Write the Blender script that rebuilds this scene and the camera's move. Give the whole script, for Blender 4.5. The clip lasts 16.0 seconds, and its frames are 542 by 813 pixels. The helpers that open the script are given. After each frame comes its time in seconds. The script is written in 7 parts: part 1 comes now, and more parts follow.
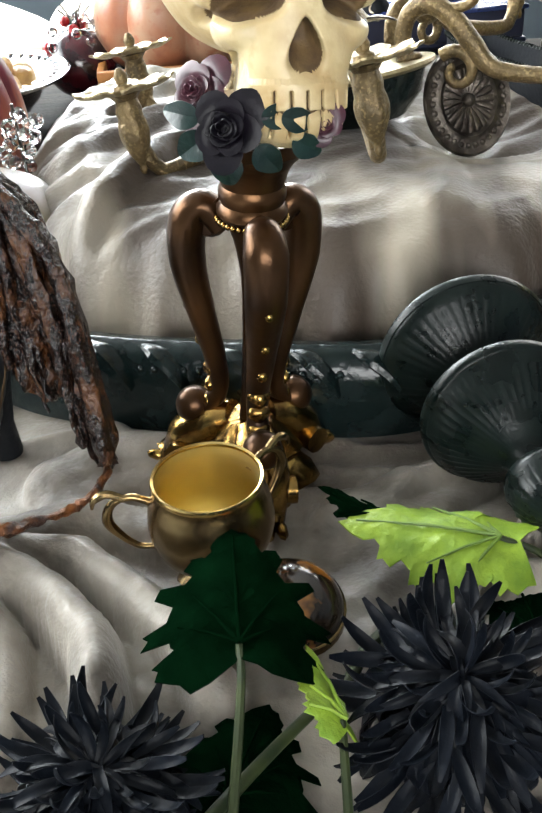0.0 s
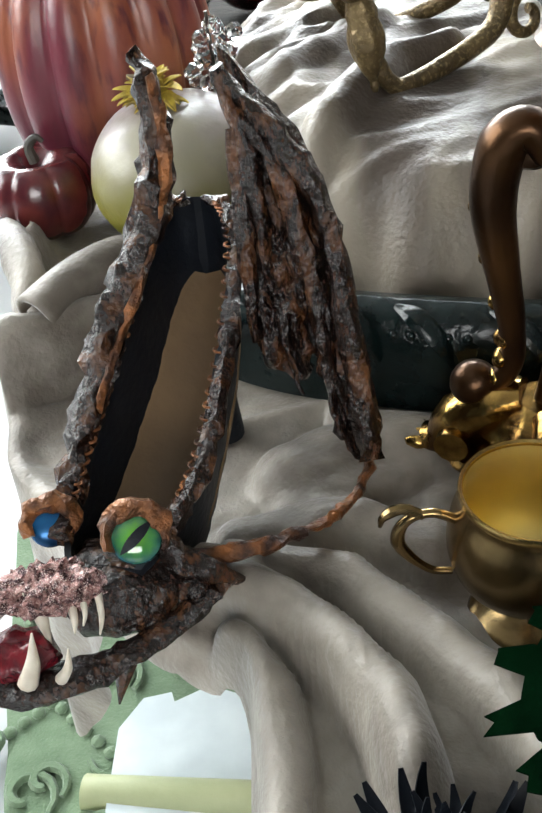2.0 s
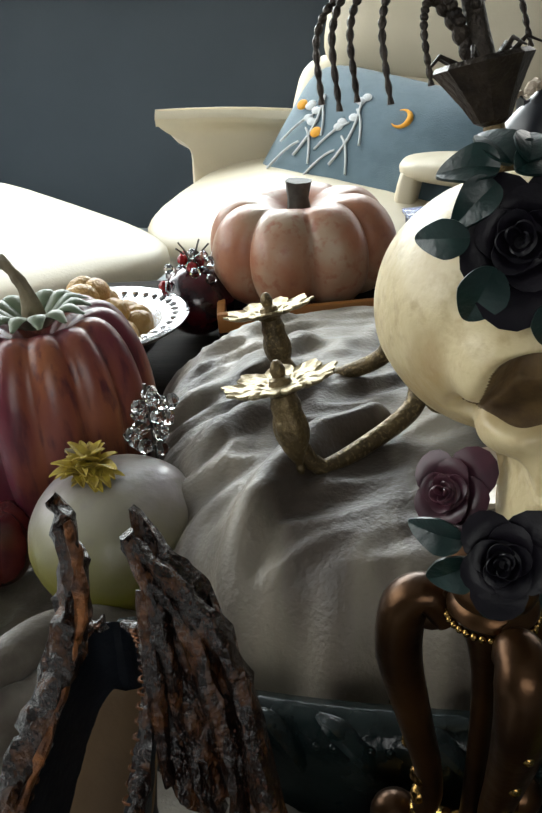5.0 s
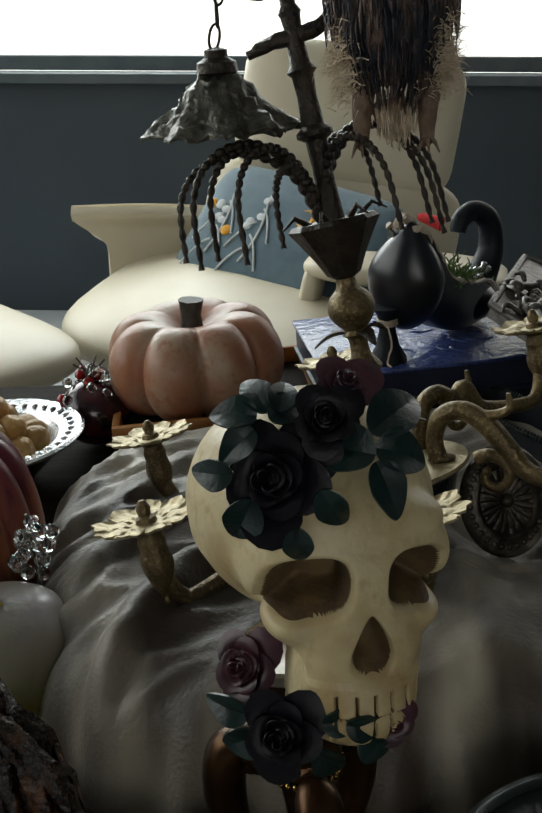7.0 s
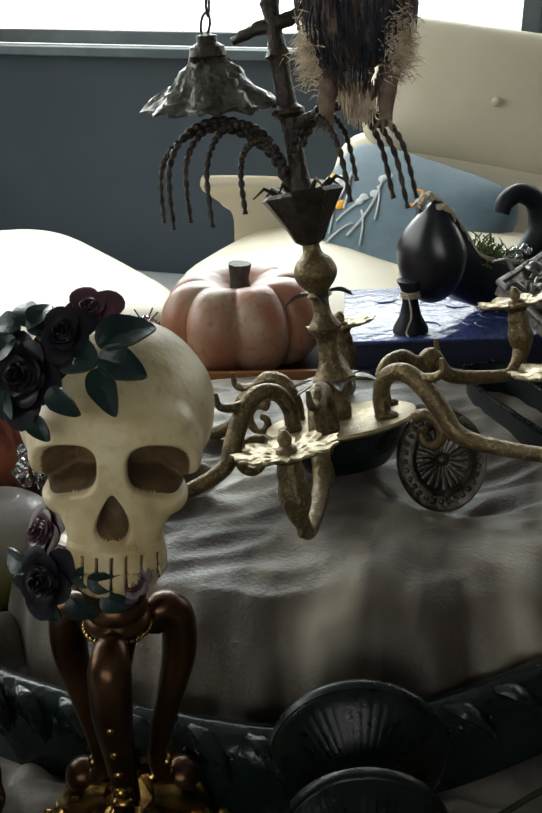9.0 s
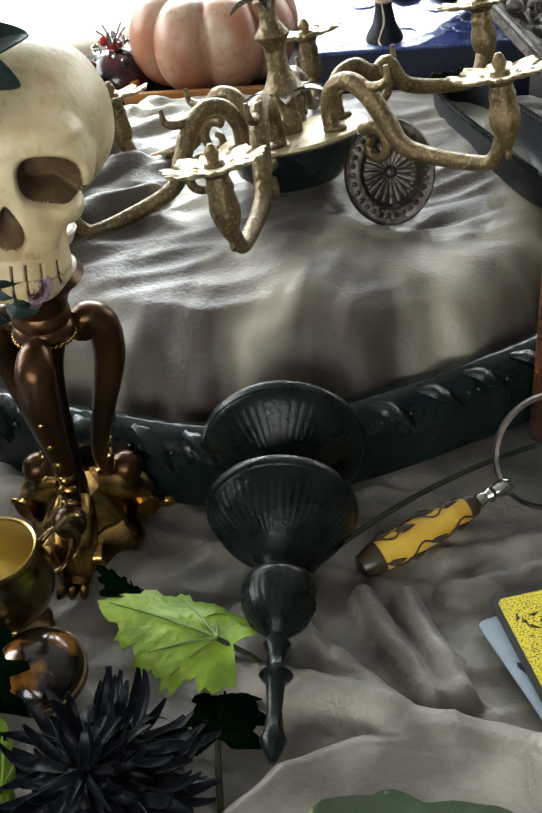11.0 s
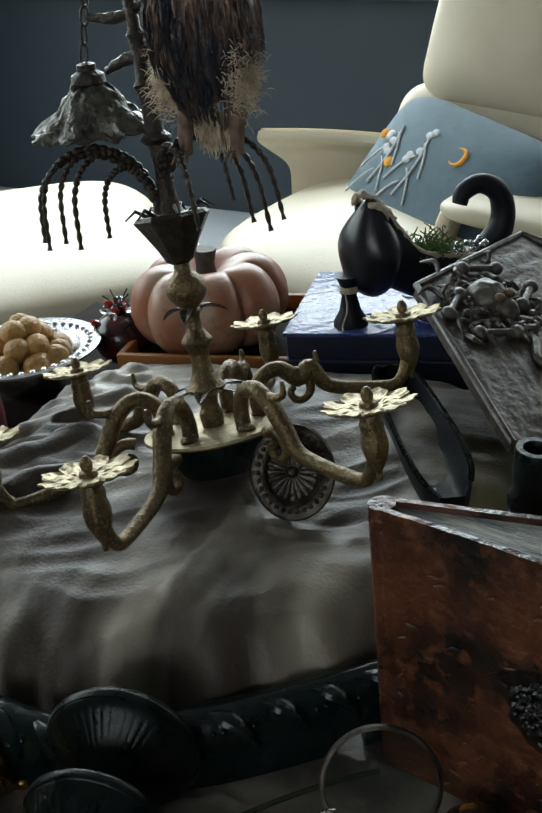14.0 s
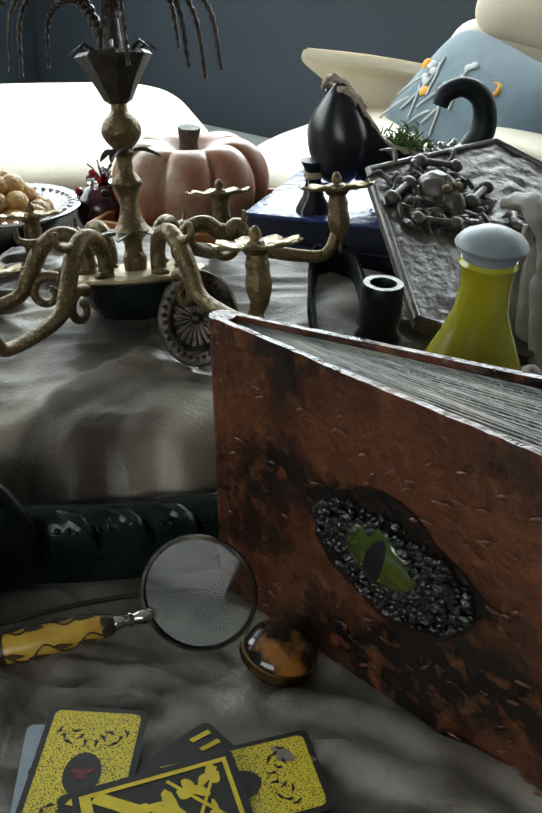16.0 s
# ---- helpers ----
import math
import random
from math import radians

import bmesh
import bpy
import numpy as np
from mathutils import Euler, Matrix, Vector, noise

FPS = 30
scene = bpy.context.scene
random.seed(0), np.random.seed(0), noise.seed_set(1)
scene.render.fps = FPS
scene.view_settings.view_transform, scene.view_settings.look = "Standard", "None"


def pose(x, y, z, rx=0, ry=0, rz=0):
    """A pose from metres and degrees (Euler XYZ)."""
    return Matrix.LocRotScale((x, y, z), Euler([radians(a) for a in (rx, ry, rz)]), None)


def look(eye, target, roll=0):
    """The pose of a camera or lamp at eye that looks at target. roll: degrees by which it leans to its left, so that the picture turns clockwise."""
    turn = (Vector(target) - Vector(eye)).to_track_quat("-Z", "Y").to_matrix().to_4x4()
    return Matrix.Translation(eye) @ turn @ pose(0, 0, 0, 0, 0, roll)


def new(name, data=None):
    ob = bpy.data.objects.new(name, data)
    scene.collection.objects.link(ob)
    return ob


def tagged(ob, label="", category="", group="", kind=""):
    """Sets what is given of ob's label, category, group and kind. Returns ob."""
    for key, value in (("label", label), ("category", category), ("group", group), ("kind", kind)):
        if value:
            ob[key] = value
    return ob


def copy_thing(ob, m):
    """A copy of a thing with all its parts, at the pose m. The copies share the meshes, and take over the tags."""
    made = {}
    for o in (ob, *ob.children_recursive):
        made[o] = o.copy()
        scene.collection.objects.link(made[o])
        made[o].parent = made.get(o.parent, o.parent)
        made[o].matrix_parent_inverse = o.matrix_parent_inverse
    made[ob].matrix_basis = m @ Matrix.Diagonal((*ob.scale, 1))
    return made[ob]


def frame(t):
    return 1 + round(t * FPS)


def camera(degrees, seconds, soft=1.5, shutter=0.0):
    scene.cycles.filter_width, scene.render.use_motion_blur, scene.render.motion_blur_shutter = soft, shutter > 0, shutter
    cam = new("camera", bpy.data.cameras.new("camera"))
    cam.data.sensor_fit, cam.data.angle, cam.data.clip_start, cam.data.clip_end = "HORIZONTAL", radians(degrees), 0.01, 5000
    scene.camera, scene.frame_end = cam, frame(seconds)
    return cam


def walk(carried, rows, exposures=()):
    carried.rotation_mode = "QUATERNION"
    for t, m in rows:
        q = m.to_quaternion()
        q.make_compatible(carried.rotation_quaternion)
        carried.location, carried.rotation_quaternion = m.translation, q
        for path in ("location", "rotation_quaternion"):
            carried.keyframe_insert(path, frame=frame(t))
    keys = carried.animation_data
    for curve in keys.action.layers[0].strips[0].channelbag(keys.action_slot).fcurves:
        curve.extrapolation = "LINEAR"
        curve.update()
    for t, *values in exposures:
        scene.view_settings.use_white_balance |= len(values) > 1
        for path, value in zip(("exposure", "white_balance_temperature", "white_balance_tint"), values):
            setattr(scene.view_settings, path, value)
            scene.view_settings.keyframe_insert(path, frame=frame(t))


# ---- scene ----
cam = camera(31.3, 16.0, 2.2)
PATH = [
    (0, (0.0417, 0.0611, 0.4452), (-0.0435, 1.7056, -0.6898), 1.33),
    (0.5, (-0.0062, 0.0876, 0.4260), (-0.1579, 1.6982, -0.7501), 0.29),
    (1, (-0.0370, 0.1166, 0.4143), (-0.2479, 1.7020, -0.7866), -1.28),
    (1.5, (-0.0614, 0.1467, 0.4044), (-0.2934, 1.7195, -0.8091), -1.68),
    (2, (-0.0811, 0.1744, 0.3898), (-0.3424, 1.7179, -0.8549), -2.07),
    (2.5, (-0.0954, 0.2000, 0.3879), (-0.3748, 1.7349, -0.8636), -2.45),
    (3, (-0.0997, 0.2213, 0.4035), (-0.4012, 1.7936, -0.7953), -2.49),
    (3.5, (-0.1011, 0.2349, 0.4266), (-0.4205, 1.8829, -0.6607), -2.28),
    (4, (-0.0977, 0.2351, 0.4502), (-0.4099, 1.9443, -0.5404), -1.95),
    (4.5, (-0.0775, 0.2346, 0.4755), (-0.3451, 1.9933, -0.4386), -1.36),
    (5, (-0.0550, 0.2318, 0.4926), (-0.2839, 2.0175, -0.3786), -1.12),
    (5.2, (-0.0438, 0.2291, 0.4962), (-0.2501, 2.0242, -0.3611), -0.89),
    (7.3, (0.0165, 0.1964, 0.5817), (-0.0840, 2.0493, -0.1642), 0.11),
    (7.5, (0.0285, 0.1911, 0.5858), (-0.0769, 2.0450, -0.1572), 0.07),
    (8, (0.1003, 0.1655, 0.5979), (-0.1587, 1.9940, -0.1699), -0.34),
    (8.2, (0.1334, 0.1547, 0.6018), (-0.1952, 1.9695, -0.1718), -0.09),
    (10.3, (0.2924, 0.1243, 0.5546), (-0.2170, 1.7654, -0.4687), -0.83),
    (10.5, (0.2963, 0.1242, 0.5641), (-0.2040, 1.7178, -0.5360), -1.31),
    (11, (0.3197, 0.1228, 0.5873), (-0.1610, 1.5968, -0.6761), -2.55),
    (11.5, (0.3945, 0.1150, 0.6177), (-0.1265, 1.5358, -0.6899), -2.54),
    (12, (0.4735, 0.1006, 0.6545), (-0.1269, 1.5367, -0.6014), -1.78),
    (12.5, (0.5189, 0.0904, 0.6822), (-0.1334, 1.5815, -0.4802), -0.63),
    (13, (0.5244, 0.1220, 0.6948), (-0.1656, 1.6684, -0.3695), -0.30),
    (13.5, (0.5160, 0.1747, 0.7018), (-0.2289, 1.7475, -0.2837), -1.24),
    (14, (0.5163, 0.2174, 0.6963), (-0.2492, 1.8037, -0.2512), -2.19),
    (14.5, (0.5555, 0.2437, 0.6807), (-0.2093, 1.8337, -0.2611), -2.17),
    (15, (0.6256, 0.2560, 0.6671), (-0.2723, 1.7526, -0.3097), -0.40),
    (15.5, (0.6846, 0.2424, 0.6493), (-0.2373, 1.6932, -0.3732), 2.23),
    (16, (0.7028, 0.2303, 0.6075), (-0.1677, 1.7174, -0.4077), 3.10),
]
walk(cam, [(t, look(eye, target, roll)) for t, eye, target, roll in PATH],
     ((0, 1.86, 6450, 10), (1.2, 1.56, 6450, 10), (2.5, 1.15, 6500, 10), (3.3, 0.8, 6500, 10), (4.5, 0.22, 6500, 9), (5.2, -0.03, 6550, 8), (7.5, -0.96, 6650, 6),
      (8.2, -0.88, 6650, 6), (10.3, 1.0, 6500, 8), (11.5, 1.14, 6450, 8), (12.5, 0.78, 6350, 6), (13.5, 0.08, 6100, 5), (14.5, -0.65, 6300, 4), (15.2, -0.4, 6350, 5), (16.0, 0.1, 6350, 5)))


# ---- world, window light ----
def setting_world():
    w = bpy.data.worlds.new("sky")
    w.use_nodes = True
    scene.world = w
    nt = w.node_tree
    bg = nt.nodes["Background"]
    sky = nt.nodes.new("ShaderNodeTexSky")
    sky.sky_type, sky.sun_disc = "NISHITA", False
    sky.sun_elevation, sky.sun_rotation = radians(38), radians(-40)
    nt.links.new(sky.outputs[0], bg.inputs[0])
    bg.inputs[1].default_value = 0.1


def area(name, eye, target, sx, sy, watts, colour):
    d = bpy.data.lights.new(name, "AREA")
    d.shape, d.size, d.size_y, d.energy, d.color = "RECTANGLE", sx, sy, watts, colour
    ob = new(name, d)
    ob.matrix_world = look(eye, target)
    return ob


setting_world()
# daylight in the back window and in the side window
area("back_window_light", (-1.0, 3.42, 1.15), (-0.2, 1.0, 0.0), 3.0, 1.25, 106, (0.88, 0.965, 1.0))
area("side_window_light", (-2.42, 1.2, 1.1), (0.0, 0.8, 0.0), 2.6, 1.3, 26, (0.88, 0.965, 1.0))
area("south_window_light", (0.5, -2.42, 1.25), (0.1, 0.8, 0.0), 2.2, 1.1, 11, (0.92, 0.97, 1.0))


# ---- materials ----
def material(name, colour, rough=0.6, metal=0.0, colour2=None, scale=30.0, bump=0.0, bump_scale=200.0, sheen=0.0,
             coat=0.0, fine=None, emit=0.0, spec=0.5, detail=4.0, rough2=None, island=0.0, stretch=(1, 1, 1), mix_low=0.35, mix_high=0.65):
    m = bpy.data.materials.new(name)
    m.use_nodes = True
    nt = m.node_tree
    b = nt.nodes["Principled BSDF"]
    b.inputs["Roughness"].default_value = rough
    b.inputs["Metallic"].default_value = metal
    b.inputs["Sheen Weight"].default_value = sheen
    b.inputs["Coat Weight"].default_value = coat
    b.inputs["Specular IOR Level"].default_value = spec
    b.inputs["Base Color"].default_value = (*colour, 1)
    co = nt.nodes.new("ShaderNodeTexCoord")
    mp = nt.nodes.new("ShaderNodeMapping")
    mp.inputs["Scale"].default_value = stretch
    nt.links.new(co.outputs["Object"], mp.inputs["Vector"])
    src = None
    if colour2:
        n = nt.nodes.new("ShaderNodeTexNoise")
        n.inputs["Scale"].default_value, n.inputs["Detail"].default_value = scale, detail
        nt.links.new(mp.outputs[0], n.inputs["Vector"])
        r = nt.nodes.new("ShaderNodeValToRGB")
        r.color_ramp.elements[0].position, r.color_ramp.elements[1].position = mix_low, mix_high
        r.color_ramp.elements[0].color, r.color_ramp.elements[1].color = (*colour, 1), (*colour2, 1)
        nt.links.new(n.outputs["Fac"], r.inputs[0])
        src = r.outputs[0]
        if fine:
            n2 = nt.nodes.new("ShaderNodeTexNoise")
            n2.inputs["Scale"].default_value, n2.inputs["Detail"].default_value = scale * 6, 3
            nt.links.new(mp.outputs[0], n2.inputs["Vector"])
            r2 = nt.nodes.new("ShaderNodeValToRGB")
            r2.color_ramp.elements[0].position, r2.color_ramp.elements[1].position = 0.52, 0.7
            mx = nt.nodes.new("ShaderNodeMix")
            mx.data_type = "RGBA"
            nt.links.new(n2.outputs["Fac"], r2.inputs[0])
            nt.links.new(r2.outputs[0], mx.inputs[0])
            nt.links.new(src, mx.inputs[6])
            mx.inputs[7].default_value = (*fine, 1)
            src = mx.outputs[2]
        if rough2 is not None:
            mr = nt.nodes.new("ShaderNodeMapRange")
            mr.inputs[1].default_value, mr.inputs[2].default_value = mix_low, mix_high
            mr.inputs[3].default_value, mr.inputs[4].default_value = rough, rough2
            nt.links.new(n.outputs["Fac"], mr.inputs[0])
            nt.links.new(mr.outputs[0], b.inputs["Roughness"])
    if island:
        oi = nt.nodes.new("ShaderNodeObjectInfo")
        hs = nt.nodes.new("ShaderNodeHueSaturation")
        mr2 = nt.nodes.new("ShaderNodeMapRange")
        mr2.inputs[3].default_value, mr2.inputs[4].default_value = 1 - island, 1 + island
        nt.links.new(oi.outputs["Random"], mr2.inputs[0])
        nt.links.new(mr2.outputs[0], hs.inputs["Value"])
        if src:
            nt.links.new(src, hs.inputs["Color"])
        else:
            hs.inputs["Color"].default_value = (*colour, 1)
        src = hs.outputs[0]
    if src:
        nt.links.new(src, b.inputs["Base Color"])
    if bump:
        nb = nt.nodes.new("ShaderNodeTexNoise")
        nb.inputs["Scale"].default_value, nb.inputs["Detail"].default_value = bump_scale, 5
        bp = nt.nodes.new("ShaderNodeBump")
        bp.inputs["Strength"].default_value, bp.inputs["Distance"].default_value = bump, 0.004
        nt.links.new(co.outputs["Object"], nb.inputs["Vector"])
        nt.links.new(nb.outputs["Fac"], bp.inputs["Height"])
        nt.links.new(bp.outputs[0], b.inputs["Normal"])
    if emit:
        b.inputs["Emission Color"].default_value = (*colour, 1)
        b.inputs["Emission Strength"].default_value = emit
    return m


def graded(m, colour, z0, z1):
    """Blends a material's base colour into another colour from height z1 down to z0 of its thing."""
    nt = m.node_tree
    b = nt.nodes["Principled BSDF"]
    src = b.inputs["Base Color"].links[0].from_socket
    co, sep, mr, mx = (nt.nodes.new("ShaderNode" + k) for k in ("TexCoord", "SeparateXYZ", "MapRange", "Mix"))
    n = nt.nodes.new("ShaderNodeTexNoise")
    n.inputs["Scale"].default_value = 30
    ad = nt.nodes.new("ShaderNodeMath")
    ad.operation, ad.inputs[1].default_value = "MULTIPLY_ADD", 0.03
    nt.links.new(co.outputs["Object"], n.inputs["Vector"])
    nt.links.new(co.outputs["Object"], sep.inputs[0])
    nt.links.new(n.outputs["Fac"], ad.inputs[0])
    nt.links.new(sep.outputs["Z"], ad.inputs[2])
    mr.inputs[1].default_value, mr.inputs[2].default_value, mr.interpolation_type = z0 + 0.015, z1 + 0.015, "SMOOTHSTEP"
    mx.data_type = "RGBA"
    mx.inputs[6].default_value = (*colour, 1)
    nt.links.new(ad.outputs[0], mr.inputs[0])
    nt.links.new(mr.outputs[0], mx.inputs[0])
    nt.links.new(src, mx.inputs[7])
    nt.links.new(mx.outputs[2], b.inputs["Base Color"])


# pale and dark blotches paint the folds' light and brown shadow into the cloth
VELVET = material("velvet", (0.105, 0.086, 0.067), 0.55, colour2=(0.31, 0.277, 0.234), scale=15, bump=0.32, bump_scale=240, sheen=0.22, rough2=0.40, mix_low=0.39, mix_high=0.66)
# dark streaks paint fold shade and the shadowed front into the cushion's colour
VELVET_SHADED = material("velvet_cushion", (0.045, 0.031, 0.021), 0.52, colour2=(0.31, 0.270, 0.210), scale=13, bump=0.30, bump_scale=240, sheen=0.12, rough2=0.40, stretch=(1, 0.40, 0.13), mix_low=0.44, mix_high=0.66, detail=2.5)
BLACK_LACQUER = material("black_lacquer", (0.003, 0.007, 0.007), 0.18, colour2=(0.008, 0.014, 0.014), scale=40, bump=0.35, bump_scale=90, spec=0.3)
BLACK_METAL = material("black_metal", (0.002, 0.0045, 0.0040), 0.24, colour2=(0.006, 0.010, 0.009), scale=60, bump=0.10, bump_scale=260, spec=0.2, rough2=0.36)
BRONZE = material("bronze", (0.022, 0.011, 0.006), 0.28, metal=0.8, colour2=(0.085, 0.039, 0.014), scale=16, bump=0.2, bump_scale=70, rough2=0.32, detail=6)
GILT = material("gilt", (0.46, 0.285, 0.085), 0.22, metal=1.0, colour2=(0.10, 0.050, 0.017), scale=45, bump=0.22, bump_scale=120, mix_low=0.42, mix_high=0.66)
BRASS = material("brass", (0.60, 0.43, 0.16), 0.24, metal=1.0, colour2=(0.45, 0.31, 0.11), scale=25, bump=0.04, bump_scale=260)
BRASS_DARK = material("brass_dark", (0.15, 0.105, 0.05), 0.25, metal=1.0, colour2=(0.28, 0.19, 0.085), scale=20, bump=0.05, bump_scale=200)
SATIN_GOLD = material("satin_gold", (0.62, 0.50, 0.20), 0.42, metal=0.9, colour2=(0.54, 0.42, 0.16), scale=30)
OLD_GOLD = material("old_gold", (0.165, 0.115, 0.052), 0.42, metal=0.55, colour2=(0.080, 0.056, 0.026), scale=55, bump=0.5, bump_scale=200, fine=(0.26, 0.19, 0.09))
PALE_GOLD = material("pale_gold", (0.40, 0.33, 0.19), 0.4, metal=0.55, colour2=(0.27, 0.21, 0.11), scale=80, bump=0.35, bump_scale=240)
DARK_IRON = material("dark_iron", (0.020, 0.015, 0.012), 0.42, metal=0.5, colour2=(0.05, 0.037, 0.027), scale=70, bump=0.6, bump_scale=220)
AGED_SILVER = material("aged_silver", (0.028, 0.023, 0.019), 0.36, metal=0.8, colour2=(0.095, 0.080, 0.066), scale=60, bump=0.4, bump_scale=220)
SILVER = material("silver", (0.62, 0.62, 0.62), 0.25, metal=1.0, colour2=(0.45, 0.45, 0.46), scale=60, bump=0.2, bump_scale=300)
BONE = material("bone_resin", (0.57, 0.465, 0.265), 0.4, colour2=(0.36, 0.24, 0.10), scale=24, bump=0.3, bump_scale=90, fine=(0.46, 0.35, 0.185), mix_low=0.46, mix_high=0.74)
SOCKET = material("socket_brown", (0.15, 0.092, 0.034), 0.7, colour2=(0.075, 0.042, 0.017), scale=80, bump=0.3)
ROSE = material("black_rose", (0.0028, 0.0022, 0.0042), 0.42, colour2=(0.006, 0.0042, 0.0075), scale=60, bump=0.15, spec=0.2)
PURPLE_ROSE = material("purple_rose", (0.075, 0.022, 0.034), 0.36, colour2=(0.034, 0.011, 0.018), scale=60, spec=0.4)
DARK_LEAF = material("resin_leaf", (0.004, 0.013, 0.012), 0.34, colour2=(0.009, 0.026, 0.023), scale=60, bump=0.2, spec=0.35)
PETAL = material("black_petal", (0.0024, 0.0032, 0.0052), 0.40, colour2=(0.005, 0.0065, 0.0095), scale=70, bump=0.12, bump_scale=200, island=0.5, spec=0.09)
GREEN_LEAF = material("dark_green_leaf", (0.0005, 0.0036, 0.0013), 0.8, colour2=(0.0009, 0.0066, 0.0022), scale=50, bump=0.4, bump_scale=140, spec=0.0)
LIME_LEAF = material("bright_green_leaf", (0.23, 0.34, 0.03), 0.5, colour2=(0.13, 0.22, 0.02), scale=50, bump=0.5, bump_scale=140, spec=0.3)
LIME_VEIN = material("leaf_vein", (0.10, 0.17, 0.016), 0.5, colour2=(0.07, 0.13, 0.012), scale=80)
STEM_GREEN = material("stem_green", (0.014, 0.022, 0.009), 0.55, colour2=(0.032, 0.042, 0.014), scale=50, spec=0.25)
RED_PUMPKIN = material("red_pumpkin", (0.125, 0.018, 0.030), 0.36, colour2=(0.34, 0.115, 0.040), scale=17, bump=0.15, bump_scale=110, fine=(0.085, 0.014, 0.022), mix_low=0.45, mix_high=0.75, stretch=(1, 1, 0.3))
TAN_PUMPKIN = material("tan_pumpkin", (0.34, 0.135, 0.070), 0.40, colour2=(0.36, 0.25, 0.17), scale=14, bump=0.2, bump_scale=90, fine=(0.29, 0.115, 0.066), mix_low=0.42, mix_high=0.64)
WHITE_FRUIT = material("pale_fruit", (0.26, 0.235, 0.18), 0.34, colour2=(0.29, 0.25, 0.265), scale=9, bump=0.2, bump_scale=110, fine=(0.23, 0.205, 0.18), mix_low=0.42, mix_high=0.58)
MAROON = material("maroon_fruit", (0.050, 0.006, 0.011), 0.24, colour2=(0.115, 0.020, 0.018), scale=40, bump=0.1, bump_scale=160, coat=0.3)
PUMPKIN_STEM = material("dry_stem", (0.12, 0.09, 0.05), 0.7, colour2=(0.20, 0.16, 0.10), scale=80, bump=0.4)
BLACK_STEM = material("dark_stem", (0.03, 0.028, 0.024), 0.6, colour2=(0.06, 0.055, 0.045), scale=80, bump=0.3)
BARK = material("burnt_leather", (0.009, 0.005, 0.004), 0.20, colour2=(0.095, 0.036, 0.012), scale=95, bump=0.75, bump_scale=230, fine=(0.040, 0.017, 0.011), stretch=(1, 1, 0.35), mix_low=0.51, mix_high=0.70, rough2=0.30, spec=0.45)
COPPER = material("copper_bark", (0.27, 0.10, 0.03), 0.30, metal=0.45, colour2=(0.035, 0.015, 0.010), scale=80, bump=1.0, bump_scale=220)
INSOLE = material("tan_insole", (0.17, 0.105, 0.05), 0.55, colour2=(0.12, 0.073, 0.036), scale=18, bump=0.2)
SHOE_BLACK = material("black_lining", (0.0035, 0.005, 0.008), 0.5, colour2=(0.008, 0.010, 0.014), scale=40, spec=0.25, bump=0.2)
PATENT = material("black_patent", (0.005, 0.006, 0.010), 0.30, colour2=(0.012, 0.013, 0.016), scale=30)
PINK_CRYSTAL = material("pink_encrusted", (0.42, 0.22, 0.20), 0.2, colour2=(0.05, 0.012, 0.016), scale=260, bump=1.0, bump_scale=420, fine=(0.75, 0.58, 0.52), metal=0.15, mix_low=0.42, mix_high=0.58)
BLOOD = material("dark_red_gloss", (0.16, 0.006, 0.012), 0.16, colour2=(0.05, 0.004, 0.008), scale=90, bump=0.5, bump_scale=140)
IVORY = material("ivory_tooth", (0.66, 0.60, 0.50), 0.3, colour2=(0.5, 0.43, 0.34), scale=80)
BLUE_FOIL = material("blue_foil", (0.01, 0.12, 0.30), 0.25, metal=0.5, colour2=(0.01, 0.05, 0.14), scale=60)
CREAM = material("cream_leather", (0.60, 0.53, 0.395), 0.45, colour2=(0.54, 0.475, 0.345), scale=6, bump=0.12, bump_scale=160)
SHELL_WOOD = material("chair_wood", (0.07, 0.03, 0.018), 0.35, colour2=(0.10, 0.042, 0.022), scale=9, stretch=(1, 6, 6))
TEAL = material("teal_fabric", (0.075, 0.125, 0.155), 0.85, colour2=(0.095, 0.15, 0.185), scale=30, bump=0.5, bump_scale=500, sheen=0.3)
WHITE_THREAD = material("white_embroidery", (0.6, 0.62, 0.62), 0.8, colour2=(0.45, 0.47, 0.48), scale=300)
ORANGE_THREAD = material("orange_embroidery", (0.75, 0.36, 0.03), 0.8, colour2=(0.6, 0.26, 0.02), scale=300)
RED_TASSEL = material("red_tassel", (0.5, 0.012, 0.015), 0.8, colour2=(0.32, 0.008, 0.01), scale=200)
WALL = material("slate_paint", (0.034, 0.047, 0.058), 0.6, colour2=(0.042, 0.056, 0.068), scale=3, bump=0.1, bump_scale=90)
CEIL = material("ceiling_paint", (0.27, 0.27, 0.265), 0.9, colour2=(0.24, 0.24, 0.235), scale=3)
SILL = material("window_paint", (0.06, 0.075, 0.08), 0.35, colour2=(0.085, 0.10, 0.105), scale=12)
SKY_GLOW = material("daylight", (1.0, 0.985, 0.94), 1.0, emit=2.6)
FLOOR = material("pale_floor", (0.50, 0.51, 0.51), 0.3, colour2=(0.42, 0.44, 0.45), scale=5, bump=0.05)
